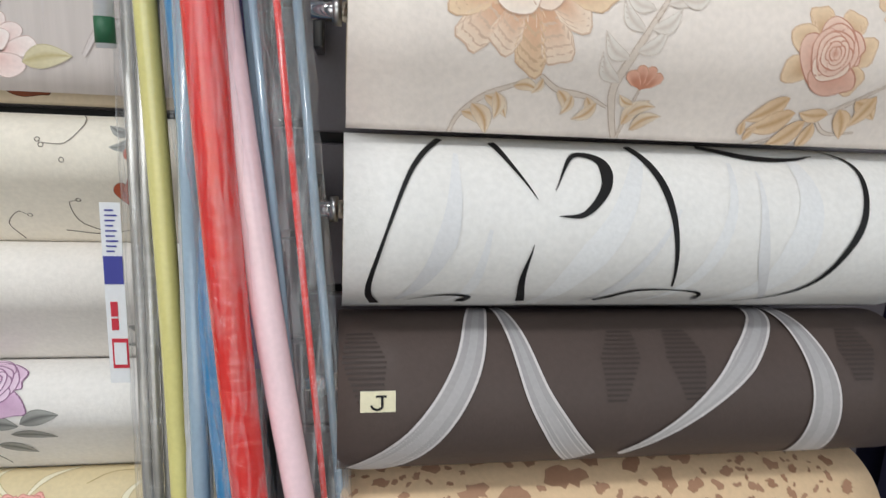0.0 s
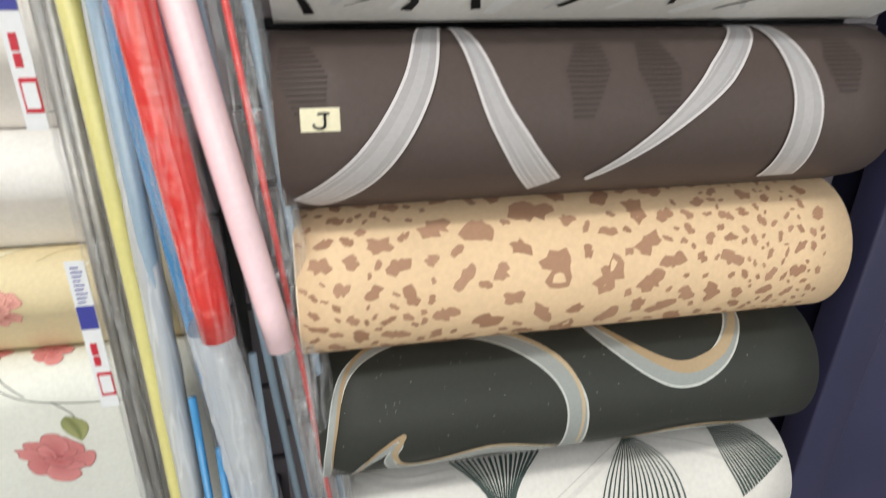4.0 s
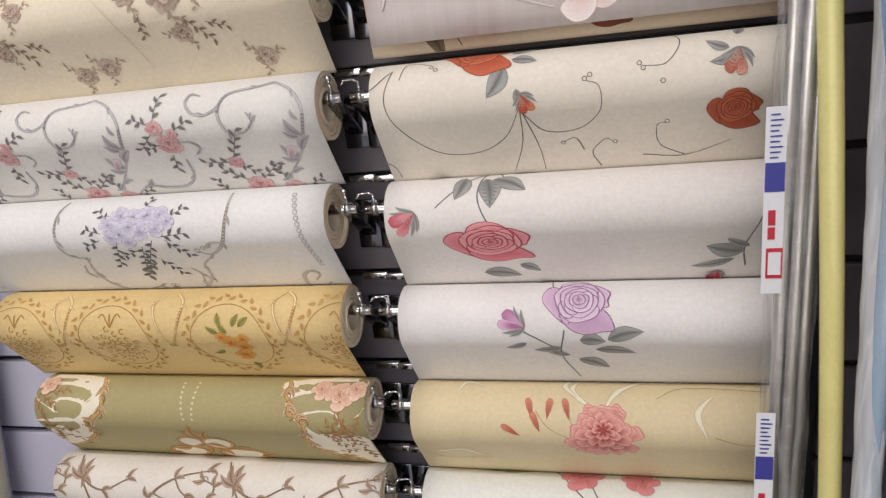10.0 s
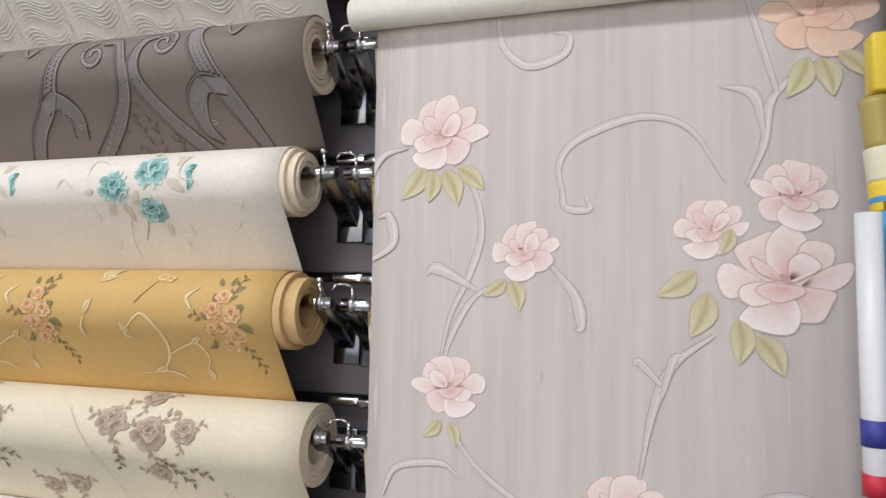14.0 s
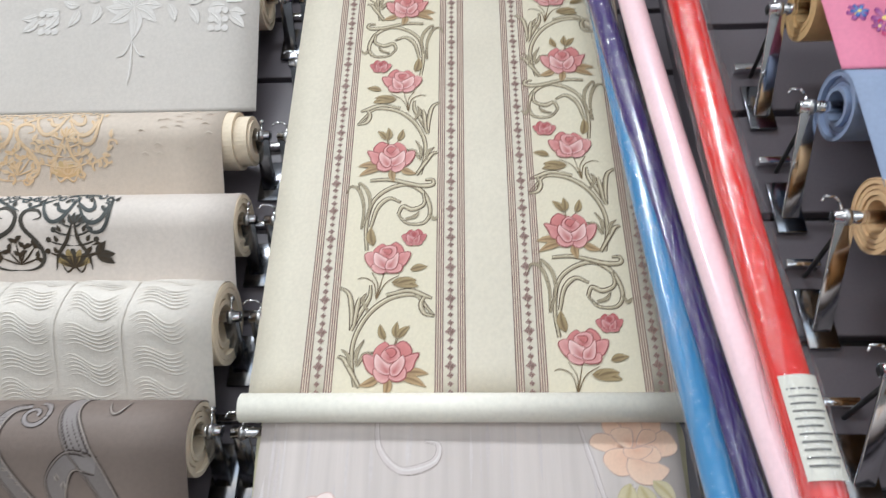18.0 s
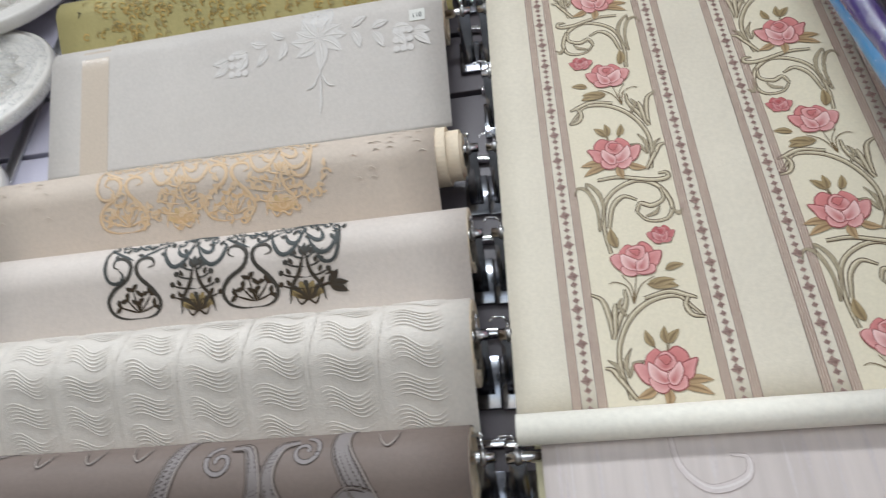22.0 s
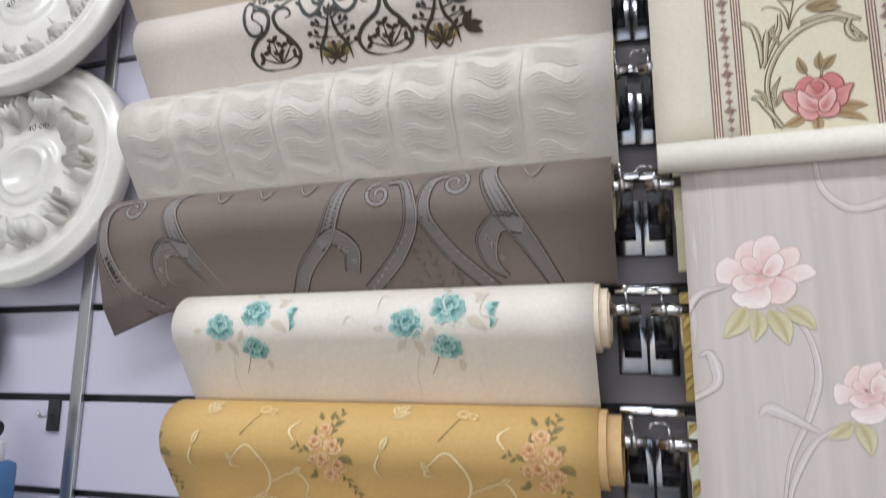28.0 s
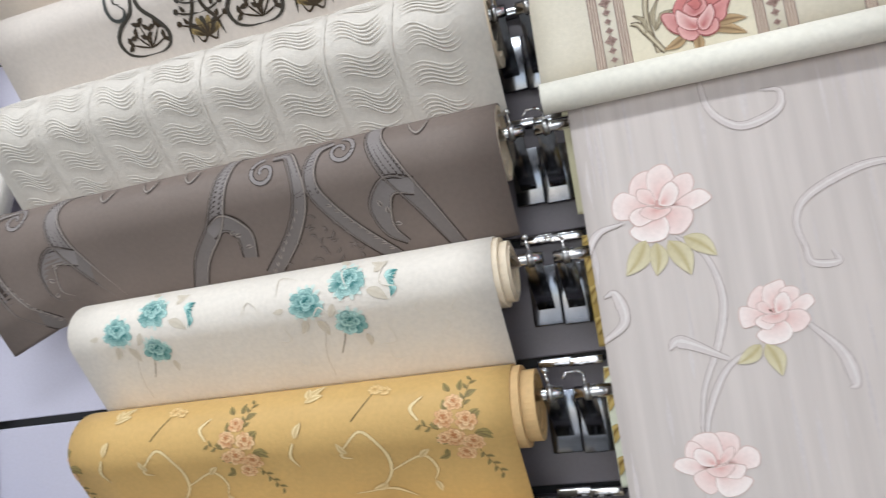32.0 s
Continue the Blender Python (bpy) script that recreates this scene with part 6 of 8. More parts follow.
def print_lily(r):
    p = Print()
    wt, sh = srgb(222, 218, 214), srgb(203, 197, 191)
    p.rect(0.128, 0.182, r.v0 + 0.002, 0.045, srgb(208, 194, 178), nu=2, nv=14)
    p.top += 1
    cx, cy = 0.578, -0.042

    def pe(x, y, a, l, w):
        p.leaf(x, y, a, l, w, sh, wt, srgb(192, 186, 181))
        ca, sa = math.cos(radians(a)), math.sin(radians(a))
        p.ridge(((x, y), (x + ca * l * 0.5 - sa * l * 0.08, y + sa * l * 0.5 + ca * l * 0.08), (x + ca * l, y + sa * l)), 0.003, 0.0012, wt, n=8)
    for a, l in ((0, 0.05), (25, 0.045), (55, 0.05), (90, 0.055), (125, 0.05), (155, 0.045), (180, 0.05), (215, 0.05), (325, 0.05), (270, 0.06)):
        pe(cx, cy, a, l, 0.022)
    peony(p, cx, cy + 0.045, 0.03, sh, wt, srgb(200, 202, 204), 4, 3)
    for s in (-1, 1):
        for k in range(4):
            x = cx + s * (0.06 + 0.035 * k)
            pe(x, cy + 0.012 - 0.008 * k, 90 - s * (60 + 14 * k), 0.03, 0.014)
            pe(x, cy + 0.005 - 0.008 * k, 270 + s * (20 + 10 * k), 0.036, 0.015)
        for k in range(9):
            p.disc(cx + s * (0.135 + 0.012 * (k % 3)), cy - 0.01 - 0.016 * (k // 3), 0.006, wt, 9)
        p.ridge(((cx, cy - 0.06), (cx + s * 0.012, cy - 0.085), (cx + s * 0.026, cy - 0.09)), 0.003, 0.001, wt, n=8)
    p.ridge(((cx, cy - 0.05), (cx, cy - 0.11), (cx - 0.004, cy - 0.14)), 0.004, 0.001, wt, n=10)
    tagged(finish(p, r, "lily_relief", mat=gloss_ink), "raised pearly lily spray", kind="stuff")
    q = Print()
    q.rect(0.738, 0.765, -0.038, -0.018, srgb(228, 228, 222), nu=2, nv=2)
    tag = q.make("paper_tag", r.ink, r.root, "small printed number tag", lift=0.0012)
    lettering("110", r.ink, 0.7515, -0.0325, 0.0085, BLACK, tag, 0)


def print_combed(r):
    p = Print()
    # pale crests, darker flanks: the ridges' light and shade put into the colour
    crest_light, flank_shade = srgb(234, 228, 220), srgb(212, 205, 196)
    w = r.x1 - r.x0
    cell = 0.0878
    for c in range(8):
        u0 = 0.025 + cell * c - 0.02
        if c:
            p.ridge(((u0, 0.07), (u0 + 0.004, 0.02), (u0 - 0.003, -0.04), (u0 + 0.002, -0.12)), 0.005, 0.0001, srgb(218, 211, 202), n=14)
        for g in range(5):
            v0 = 0.062 - 0.0425 * g + (0.012 if c % 2 else 0)
            for i in range(6):
                v = v0 - 0.0050 * i
                amp = 0.0085 if (g + c) % 2 else 0.006
                pts = [(min(w - 0.001, max(0.001, u0 + 0.008 + (cell - 0.016) * s / 6 + 0.0012 * i)), v + amp * math.sin(2 * math.pi * s / 6 + (0 if c % 2 else 0.5)) - 0.002) for s in range(7)]
                if u0 + 0.02 < w:
                    p.ridge(pts, 0.0024, 0.0008, crest_light, n=16, side=flank_shade)
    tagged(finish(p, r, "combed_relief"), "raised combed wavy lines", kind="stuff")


def print_relief(r):
    p = Print()
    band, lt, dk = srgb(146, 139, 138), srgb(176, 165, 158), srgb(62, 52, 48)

    def strap(pts, a, b, m):
        p.curve(pts, a, b, band, srgb(120, 112, 109), n=40, mid=m, edge=(0.0024, dk))
        for k in (-1, 1):
            q = []
            for i, (u, v) in enumerate(pts):
                (ax, ay), (bx, by) = pts[max(0, i - 1)], pts[min(len(pts) - 1, i + 1)]
                l = math.hypot(bx - ax, by - ay) or 1
                t = i / (len(pts) - 1)
                wd = (a * (1 - 2 * t) + m * 2 * t) if t < 0.5 else (m * (2 - 2 * t) + b * (2 * t - 1))
                q.append((u - (by - ay) / l * wd / 2 * k, v + (bx - ax) / l * wd / 2 * k))
            # lighter rim, dimmer rim and dark flanks paint the relief's light and shade
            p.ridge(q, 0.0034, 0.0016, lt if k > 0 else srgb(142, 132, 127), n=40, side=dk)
    rnd = random.Random(3)
    for pts, a, b, m in ((((0.607, 0.07), (0.605, 0.024), (0.622, -0.016), (0.652, -0.07), (0.684, -0.135)), 0.014, 0.014, 0.026),
                         (((0.645, -0.042), (0.615, -0.036), (0.597, -0.06), (0.6, -0.092), (0.618, -0.112)), 0.02, 0.004, 0.026),
                         (((0.412, 0.07), (0.4, 0.018), (0.376, -0.039), (0.335, -0.085), (0.312, -0.13)), 0.014, 0.018, 0.02),
                         (((0.362, -0.052), (0.388, -0.042), (0.408, -0.062), (0.404, -0.095)), 0.016, 0.018, 0.024),
                         (((0.148, 0.07), (0.128, 0.022), (0.136, -0.02), (0.165, -0.075), (0.2, -0.135)), 0.014, 0.012, 0.026),
                         (((0.152, -0.046), (0.118, -0.036), (0.1, -0.055), (0.104, -0.085), (0.128, -0.1)), 0.02, 0.004, 0.024),
                         (((0.47, 0.03), (0.492, 0.026), (0.502, -0.02), (0.476, -0.072), (0.425, -0.125)), 0.006, 0.018, 0.016),
                         (((0.552, 0.034), (0.53, 0.024), (0.52, -0.02), (0.55, -0.075), (0.6, -0.13)), 0.006, 0.018, 0.016),
                         (((0.06, 0.04), (0.022, 0.03), (0.012, -0.02), (0.04, -0.075), (0.09, -0.13)), 0.006, 0.018, 0.016)):
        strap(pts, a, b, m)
    for x, y, s in ((0.458, 0.012, 1), (0.562, 0.02, -1), (0.06, 0.022, -1)):
        p.spiral(x, y, 0.02, 0.004, 90, 90 + 470 * s, 0.005, 0.004, band, n=26, edge=(0.001, dk))
    for (x0_, y0_), (x1_, y1_) in (((0.49, -0.04), (0.43, -0.115)), ((0.53, -0.045), (0.59, -0.115)), ((0.03, -0.05), (0.08, -0.115))):
        for i in range(9):
            t = i / 8
            p.leaf(x0_ + (x1_ - x0_) * t, y0_ + (y1_ - y0_) * t, math.degrees(math.atan2(y1_ - y0_, x1_ - x0_)) + 30, 0.009, 0.004, dk, lt)
    for _ in range(40):
        u, v = rnd.uniform(0.455, 0.565), rnd.uniform(-0.13, -0.06)
        if abs(u - 0.51) < 0.02 + (-v - 0.05) * 0.5:
            a = rnd.uniform(0, 6.3)
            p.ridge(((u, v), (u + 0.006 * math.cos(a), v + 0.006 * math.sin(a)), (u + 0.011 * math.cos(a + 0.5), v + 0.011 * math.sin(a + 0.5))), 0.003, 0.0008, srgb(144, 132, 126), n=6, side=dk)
    for x, y in ((0.605, -0.07), (0.6, -0.06), (0.608, -0.085), (0.405, -0.06), (0.398, -0.055), (0.404, -0.08), (0.106, -0.065), (0.104, -0.08), (0.11, -0.05)):
        p.leaf(x, y, rnd.uniform(0, 360), 0.01, 0.006, dk, lt)
    for x in (0.215, 0.285, 0.35, 0.66):
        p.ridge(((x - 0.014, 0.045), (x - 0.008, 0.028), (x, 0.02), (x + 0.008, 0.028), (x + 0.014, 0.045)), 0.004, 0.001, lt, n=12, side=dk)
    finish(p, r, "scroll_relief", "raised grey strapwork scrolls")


def print_blossom(r):
    p, rnd = Print(), random.Random(21)
    for k in range(420):
        g = rnd.choice((0.18, 0.38, 0.62))
        u, v = rnd.gauss(g, 0.06), rnd.uniform(-0.09, 0.06)
        if 0.01 < u < r.x1 - r.x0 - 0.01:
            warm = rnd.random()
            c = lerp(srgb(188, 164, 92), srgb(206, 176, 110), warm) if rnd.random() < 0.6 else lerp(srgb(150, 148, 104), srgb(170, 160, 118), warm)
            p.spiral(u, v, 0.006, 0.006, rnd.uniform(0, 90), rnd.uniform(200, 330), 0.0035, 0.002, c, srgb(160, 132, 70), n=8)
            p.top = min(p.top, 12.0)
    finish(p, r, "blossom_print", "blurred ochre and sage blossoms")
    lettering("7", r.ink, 0.05, -0.03, 0.012, BLACK, r.root, -10)


for k, fn in ((6, print_teal), (7, print_ochre), (8, print_brown_rose), (9, print_pink_scroll), (10, print_lilac), (11, print_medallion), (12, print_olive_baroque), (13, print_brown_scroll), (3, print_damask), (2, print_gold_patch), (0, print_lily), (4, print_combed), (5, print_relief), (-1, print_blossom)):
    fn(A_ROLLS[k])


# ---- one unit of the rose stripe ----
SINGLE_SCROLL = (((-0.041, -0.03), (-0.047, 0.005), (-0.044, 0.034), (-0.028, 0.064), (-0.003, 0.083), (0.027, 0.087), (0.041, 0.072), (0.052, 0.058)), ((-0.009, 0.087), (0.019, 0.093), (0.039, 0.086), (0.049, 0.082)),
                 ((0.039, 0.084), (0.035, 0.074), (0.04, 0.062), (0.052, 0.058)), ((-0.05, 0.04), (-0.051, 0.066), (-0.056, 0.089), (-0.068, 0.098)), ((-0.05, 0.04), (-0.04, 0.064), (-0.03, 0.084), (-0.029, 0.101)),
                 ((-0.047, 0.046), (-0.044, 0.073), (-0.042, 0.084)), ((-0.035, -0.031), (-0.048, -0.009), (-0.056, 0.004), (-0.064, 0.007)))
SINGLE_CURLS = (((-0.049, -0.006), (-0.051, 0.008), (-0.06, 0.016)), ((-0.04, -0.006), (-0.041, 0.012), (-0.033, 0.028)), ((-0.039, -0.004), (-0.032, 0.009), (-0.021, 0.012)), ((-0.03, 0.064), (-0.038, 0.08), (-0.034, 0.09)))
PAIR_SCROLL = (((-0.027, 0.012), (-0.03, 0.046), (-0.024, 0.084), (-0.005, 0.105), (0.023, 0.113), (0.046, 0.098), (0.055, 0.07), (0.046, 0.052), (0.024, 0.052), (0.012, 0.066)), ((-0.024, 0.047), (-0.016, 0.077), (-0.001, 0.091), (0.015, 0.084)),
               ((0.012, 0.066), (0.018, 0.078), (0.031, 0.073), (0.046, 0.081), (0.045, 0.099)), ((-0.029, 0.12), (-0.001, 0.121), (0.038, 0.111), (0.057, 0.112), (0.057, 0.12), (0.047, 0.12)))
PAIR_CURLS = (((-0.036, 0.044), (-0.035, 0.077), (-0.043, 0.105), (-0.055, 0.111), (-0.06, 0.099)), ((-0.036, 0.044), (-0.027, 0.075), (-0.03, 0.1), (-0.043, 0.117), (-0.043, 0.105)), ((0.054, 0.066), (0.06, 0.058), (0.066, 0.063)), ((0.022, 0.058), (0.034, 0.062), (0.04, 0.07)))
PAIR_STEMS = (((-0.011, -0.057), (-0.006, -0.035), (-0.002, -0.018)), ((-0.011, -0.057), (0.0, -0.035), (0.017, -0.024)), ((-0.011, -0.057), (-0.01, -0.036), (-0.019, -0.019)), ((-0.011, -0.057), (-0.015, -0.035), (-0.028, -0.027), (-0.036, -0.029)))


# petals of a cupped rose seen from the side: paleness, foot, outline
CUP_ROSE = ((0.12, (0.05, 0.1), ((-0.55, 0.05), (-0.62, 0.45), (-0.25, 0.74), (0.08, 0.58), (0.42, 0.8), (0.76, 0.5), (0.6, 0.0))),
            (0.4, (-0.2, -0.3), ((-0.3, -0.1), (-0.66, 0.28), (-1.0, 0.22), (-0.98, -0.08), (-0.72, -0.42), (-0.25, -0.5))),
            (0.3, (0.2, -0.3), ((0.3, -0.1), (0.62, 0.24), (1.02, 0.3), (0.96, -0.04), (0.78, -0.36), (0.25, -0.5))),
            (0.55, (0.0, -0.35), ((-0.62, -0.3), (-0.56, -0.62), (-0.2, -0.78), (0.04, -0.6), (0.0, -0.36))),
            (0.45, (0.1, -0.35), ((0.62, -0.26), (0.6, -0.6), (0.22, -0.76), (-0.02, -0.6), (0.05, -0.36))),
            (0.5, (0.0, 0.1), ((-0.34, 0.46), (-0.36, 0.1), (0.0, -0.08), (0.36, 0.12), (0.38, 0.5), (0.08, 0.62))),
            (0.05, (0.0, 0.25), ((-0.16, 0.44), (-0.14, 0.26), (0.06, 0.18), (0.22, 0.3), (0.2, 0.46), (0.02, 0.5))),
            (0.95, (-0.1, -0.4), ((-0.5, 0.28), (-0.54, -0.16), (-0.26, -0.52), (0.08, -0.5), (0.1, -0.14), (-0.16, 0.04))),
            (0.85, (0.15, -0.4), ((0.52, 0.3), (0.54, -0.14), (0.34, -0.48), (0.0, -0.52), (0.02, -0.16), (0.24, 0.02))))


def cup_rose(p, x, y, R, deep, pale, line_, seed):
    rnd = random.Random(seed)
    for tone, foot, outline in CUP_ROSE:
        pts = [(x + R * (u + rnd.uniform(-0.05, 0.05)), y + R * (v + rnd.uniform(-0.05, 0.05))) for u, v in outline]
        p.patch(pts, (x + R * foot[0], y + R * foot[1]), lerp(deep, line_, 0.25), lerp(deep, pale, tone), lerp(deep, line_, 0.7), line=R * 0.025, sub=4)


def rose_scroll(p, q, u, v, flip, pair):
    """Scrollwork into p, its flower into q: a single open rose, or a rose with a smaller one beside it."""
    body, dark, light = srgb(178, 166, 140), srgb(92, 76, 60), srgb(220, 210, 184)
    pk, pk2, pe = srgb(190, 112, 114), srgb(240, 210, 206), srgb(116, 54, 56)
    lf, ld, le = srgb(170, 150, 112), srgb(116, 96, 68), srgb(92, 74, 54)
    p.place(u, v, 0, 1.07, flip)
    q.place(u, v, 0, 1.07, flip)
    for pts in PAIR_SCROLL if pair else SINGLE_SCROLL:
        p.curve(pts, 0.0028, 0.0014, body, n=32, mid=0.0052, edge=(0.0012, dark))
        p.curve([(a - 0.0006, b + 0.0008) for a, b in pts], 0.0006, 0.0004, light, n=32, mid=0.0018)
    for pts in PAIR_CURLS if pair else SINGLE_CURLS:
        p.curve(pts, 0.002, 0.0005, body, n=18, mid=0.0046, edge=(0.0006, dark))
        p.curve(pts, 0.0004, 0.0003, dark, n=18)
    if pair:
        for pts in PAIR_STEMS:
            q.curve(pts, 0.0014, 0.0009, ld, n=10)
        for x, y, a, l in ((-0.019, 0.019, 98, 0.028), (0.031, -0.017, 12, 0.022), (0.008, -0.034, -10, 0.034), (0.014, -0.036, 10, 0.026)):
            q.leaf(x, y, a, l, l * 0.42, ld, lf, le)
        heads = ((0.034, 0.03, 0.016), (0.0, 0.0, 0.029))
    else:
        for x, y, a in ((-0.008, 0.028, 108), (0.006, 0.03, 88), (0.008, 0.03, 48)):
            q.curve(((0.0, 0.01), (x * 0.7, y * 0.7), (x, y)), 0.0012, 0.0009, ld, n=6)
            q.leaf(x, y, a, 0.021, 0.009, ld, lf, le)
        for x, y, a, l in ((0.012, -0.018, -22, 0.034), (0.016, -0.014, -2, 0.03), (-0.012, -0.018, 205, 0.026), (-0.002, -0.02, 262, 0.022)):
            q.leaf(x, y, a, l, 0.010, srgb(130, 104, 74), srgb(186, 158, 120), le)
        heads = ((0.0, 0.0, 0.032),)
    for x, y, R in heads:
        cup_rose(q, x, y, R, srgb(204, 120, 118) if R > 0.02 else srgb(186, 92, 94), lerp(pk, pk2, 1.0 if R > 0.02 else 0.55), pe, 7 if pair else 5)


def print_stripes(sheet):
    line_, dia = srgb(134, 108, 102), srgb(124, 98, 90)
    w, h = sheet.x1 - sheet.x0, sheet.z1 - sheet.z0
    p = Print()
    stripes = (0.085, 0.254, 0.356, 0.514)
    for c in stripes:
        for off in (-0.0190, -0.0160, -0.0130, -0.0100, 0.0100, 0.0130, 0.0160, 0.0190):
            p.rect(c + off - 0.0007, c + off + 0.0007, 0.0, h, line_, nv=10)
            p.top = 0.0
        for a, b in ((-0.0190, -0.0100), (0.0100, 0.0190)):
            p.rect(c + a, c + b, 0.0, h, srgb(222, 206, 186), nv=10)
            p.top = 0.0
        p.top = 2.0
        for off in (-0.0190, -0.0160, -0.0130, -0.0100, 0.0100, 0.0130, 0.0160, 0.0190):
            p.rect(c + off - 0.0008, c + off + 0.0008, 0.0, h, line_, nv=10)
            p.top = 2.0
    p.make("stripe_print", sheet.surf, sheet.root, "thin rosy brown stripes")
    p = Print()
    for c in stripes:
        n = int(h / 0.0464)
        for i in range(n + 1):
            v = 0.0 + 0.0464 * i
            for k, (dv, s) in enumerate(((0.0, 0.0075), (0.012, 0.0048), (0.0232, 0.0042), (0.0344, 0.0048))):
                for a in (0, 90, 180, 270):
                    p.leaf(c, v + dv, a + 0 * 45, s, s * 0.75, dia, srgb(176, 152, 142))
                    p.leaf(c, v + dv, a + 45, s * 0.7, s * 0.4, dia, dia)
                p.top = 0.0
    p.make("diamond_print", sheet.surf, sheet.root, "small diamond leaf chains", limits=(0, w, 0.0, h))
    q = Print()
    for a, c in ((0.1045, 0.2345), (0.3755, 0.4945)):
        q.rect(a, c, 0.0, h, srgb(225, 216, 193), nu=4, nv=10)
        q.top = 0.0
    q.make("panel_print", sheet.surf, sheet.root, "yellowish ground between the stripes", lift=0.00015)
    for col, off in ((0.177, 0.052), (0.434, -0.078)):
        for i in range(8):
            v = off + 0.318 * (i // 2) + (0.148 if i % 2 else 0)
            if -0.03 < v < h - 0.03:
                p, q = Print(), Print()
                flip = i % 4 >= 2
                rose_scroll(p, q, col + (-0.011 if i % 2 else 0.0) * (-1 if flip else 1) - (0.012 if flip else 0.0), v, flip, i % 2 == 1)
                p.make("scroll_print", sheet.surf, sheet.root, "grey-olive acanthus scroll", limits=(0.0, w, 0.0005, h))
                q.make("rose_print", sheet.surf, sheet.root, "pink rose with olive leaves", lift=0.0012, limits=(0.0, w, 0.0005, h))
    # stained lower edge
    q = Print()
    q.rect(0.0, w, 0.0, 0.012, srgb(206, 182, 132), nu=8, nv=2)
    q.make("yellowed_edge", sheet.surf, sheet.root, "yellowed damp edge", lift=0.0001)


def print_peonies(sheet):
    def on(u, v, off):
        return sheet.surf(1.057 * u - 0.013, v + 0.022, off)

    p = Print()
    st, se = srgb(214, 204, 202), srgb(158, 142, 138)
    lf, ld, le = srgb(218, 209, 178), srgb(192, 177, 132), srgb(178, 163, 126)
    pk, pk2, pe = srgb(226, 174, 168), srgb(249, 239, 235), srgb(194, 156, 148)
    for pts, a, m, b in ((((0.098, 0.372), (0.122, 0.345), (0.13, 0.30), (0.118, 0.255), (0.098, 0.21), (0.088, 0.16)), 0.003, 0.008, 0.004),
                         (((0.155, 0.25), (0.122, 0.23), (0.098, 0.185), (0.092, 0.15)), 0.003, 0.007, 0.004),
                         (((0.21, 0.338), (0.207, 0.37), (0.226, 0.395), (0.28, 0.414), (0.325, 0.4), (0.357, 0.345)), 0.012, 0.009, 0.004),
                         (((0.21, 0.345), (0.213, 0.325), (0.235, 0.322), (0.232, 0.335)), 0.010, 0.008, 0.003),
                         (((0.43, 0.46), (0.396, 0.425), (0.388, 0.38), (0.372, 0.34)), 0.004, 0.009, 0.006),
                         (((0.388, 0.395), (0.38, 0.43), (0.352, 0.44)), 0.008, 0.01, 0.001), (((0.4, 0.43), (0.385, 0.49), (0.375, 0.53)), 0.007, 0.006, 0.002),
                         (((0.145, 0.54), (0.15, 0.5), (0.175, 0.476), (0.21, 0.485), (0.216, 0.505), (0.2, 0.51)), 0.006, 0.010, 0.004),
                         (((0.125, 0.24), (0.085, 0.262), (0.072, 0.255)), 0.010, 0.014, 0.001), (((0.2, 0.265), (0.222, 0.235), (0.228, 0.205), (0.222, 0.2)), 0.010, 0.012, 0.001),
                         (((0.345, 0.2), (0.31, 0.17), (0.292, 0.125), (0.28, 0.06)), 0.003, 0.010, 0.008), (((0.3, 0.15), (0.28, 0.172), (0.275, 0.168)), 0.012, 0.008, 0.001), (((0.3, 0.14), (0.31, 0.175), (0.318, 0.18)), 0.010, 0.008, 0.001),
                         (((0.1, 0.095), (0.13, 0.055), (0.18, 0.02), (0.23, 0.0)), 0.003, 0.006, 0.003), (((0.03, 0.02), (0.045, 0.05), (0.09, 0.058), (0.11, 0.045)), 0.003, 0.008, 0.002),
                         (((0.0, 0.34), (0.02, 0.385), (0.05, 0.395)), 0.012, 0.008, 0.004), (((0.01, 0.27), (0.035, 0.29), (0.03, 0.32), (0.018, 0.318)), 0.012, 0.012, 0.001),
                         (((0.36, 0.02), (0.38, 0.05), (0.42, 0.055), (0.45, 0.02)), 0.004, 0.010, 0.002)):
        p.curve(pts, min(a, 0.004), min(b, 0.002), st, n=40, mid=m * 0.95, edge=(0.0005, se))
        p.curve([(u + 0.0012, v + 0.0008) for u, v in pts], 0.0003, 0.0003, srgb(226, 219, 217), n=40, mid=m * 0.25)
    for x, y, a, l in ((0.068, 0.372, 235, 0.05), (0.078, 0.368, 262, 0.042), (0.09, 0.368, 292, 0.05), (0.105, 0.37, 318, 0.044), (0.155, 0.25, 215, 0.034), (0.16, 0.25, 285, 0.04), (0.09, 0.102, 225, 0.03), (0.1, 0.1, 285, 0.03),
                       (0.33, 0.26, 215, 0.05), (0.34, 0.24, 250, 0.055), (0.365, 0.215, 270, 0.05), (0.38, 0.2, 300, 0.05), (0.36, 0.3, 250, 0.03), (0.425, 0.462, 245, 0.05), (0.435, 0.46, 285, 0.046), (0.45, 0.465, 310, 0.04), (0.3, 0.01, 10, 0.06)):
        p.leaf(x, y, a, l * 0.82, l * 0.4, ld, lf, le)
    p.make("vine_print", on, sheet.root, "pale scrolling vines and sage leaves", limits=(0.0125, 0.484, -0.021, 0.552))
    q, rnd = Print(), random.Random(41)
    for _ in range(64):
        u, v, l = rnd.uniform(0.01, 0.48), rnd.uniform(0.02, 0.5), rnd.uniform(0.03, 0.12)
        v1 = min(0.545, v + l)
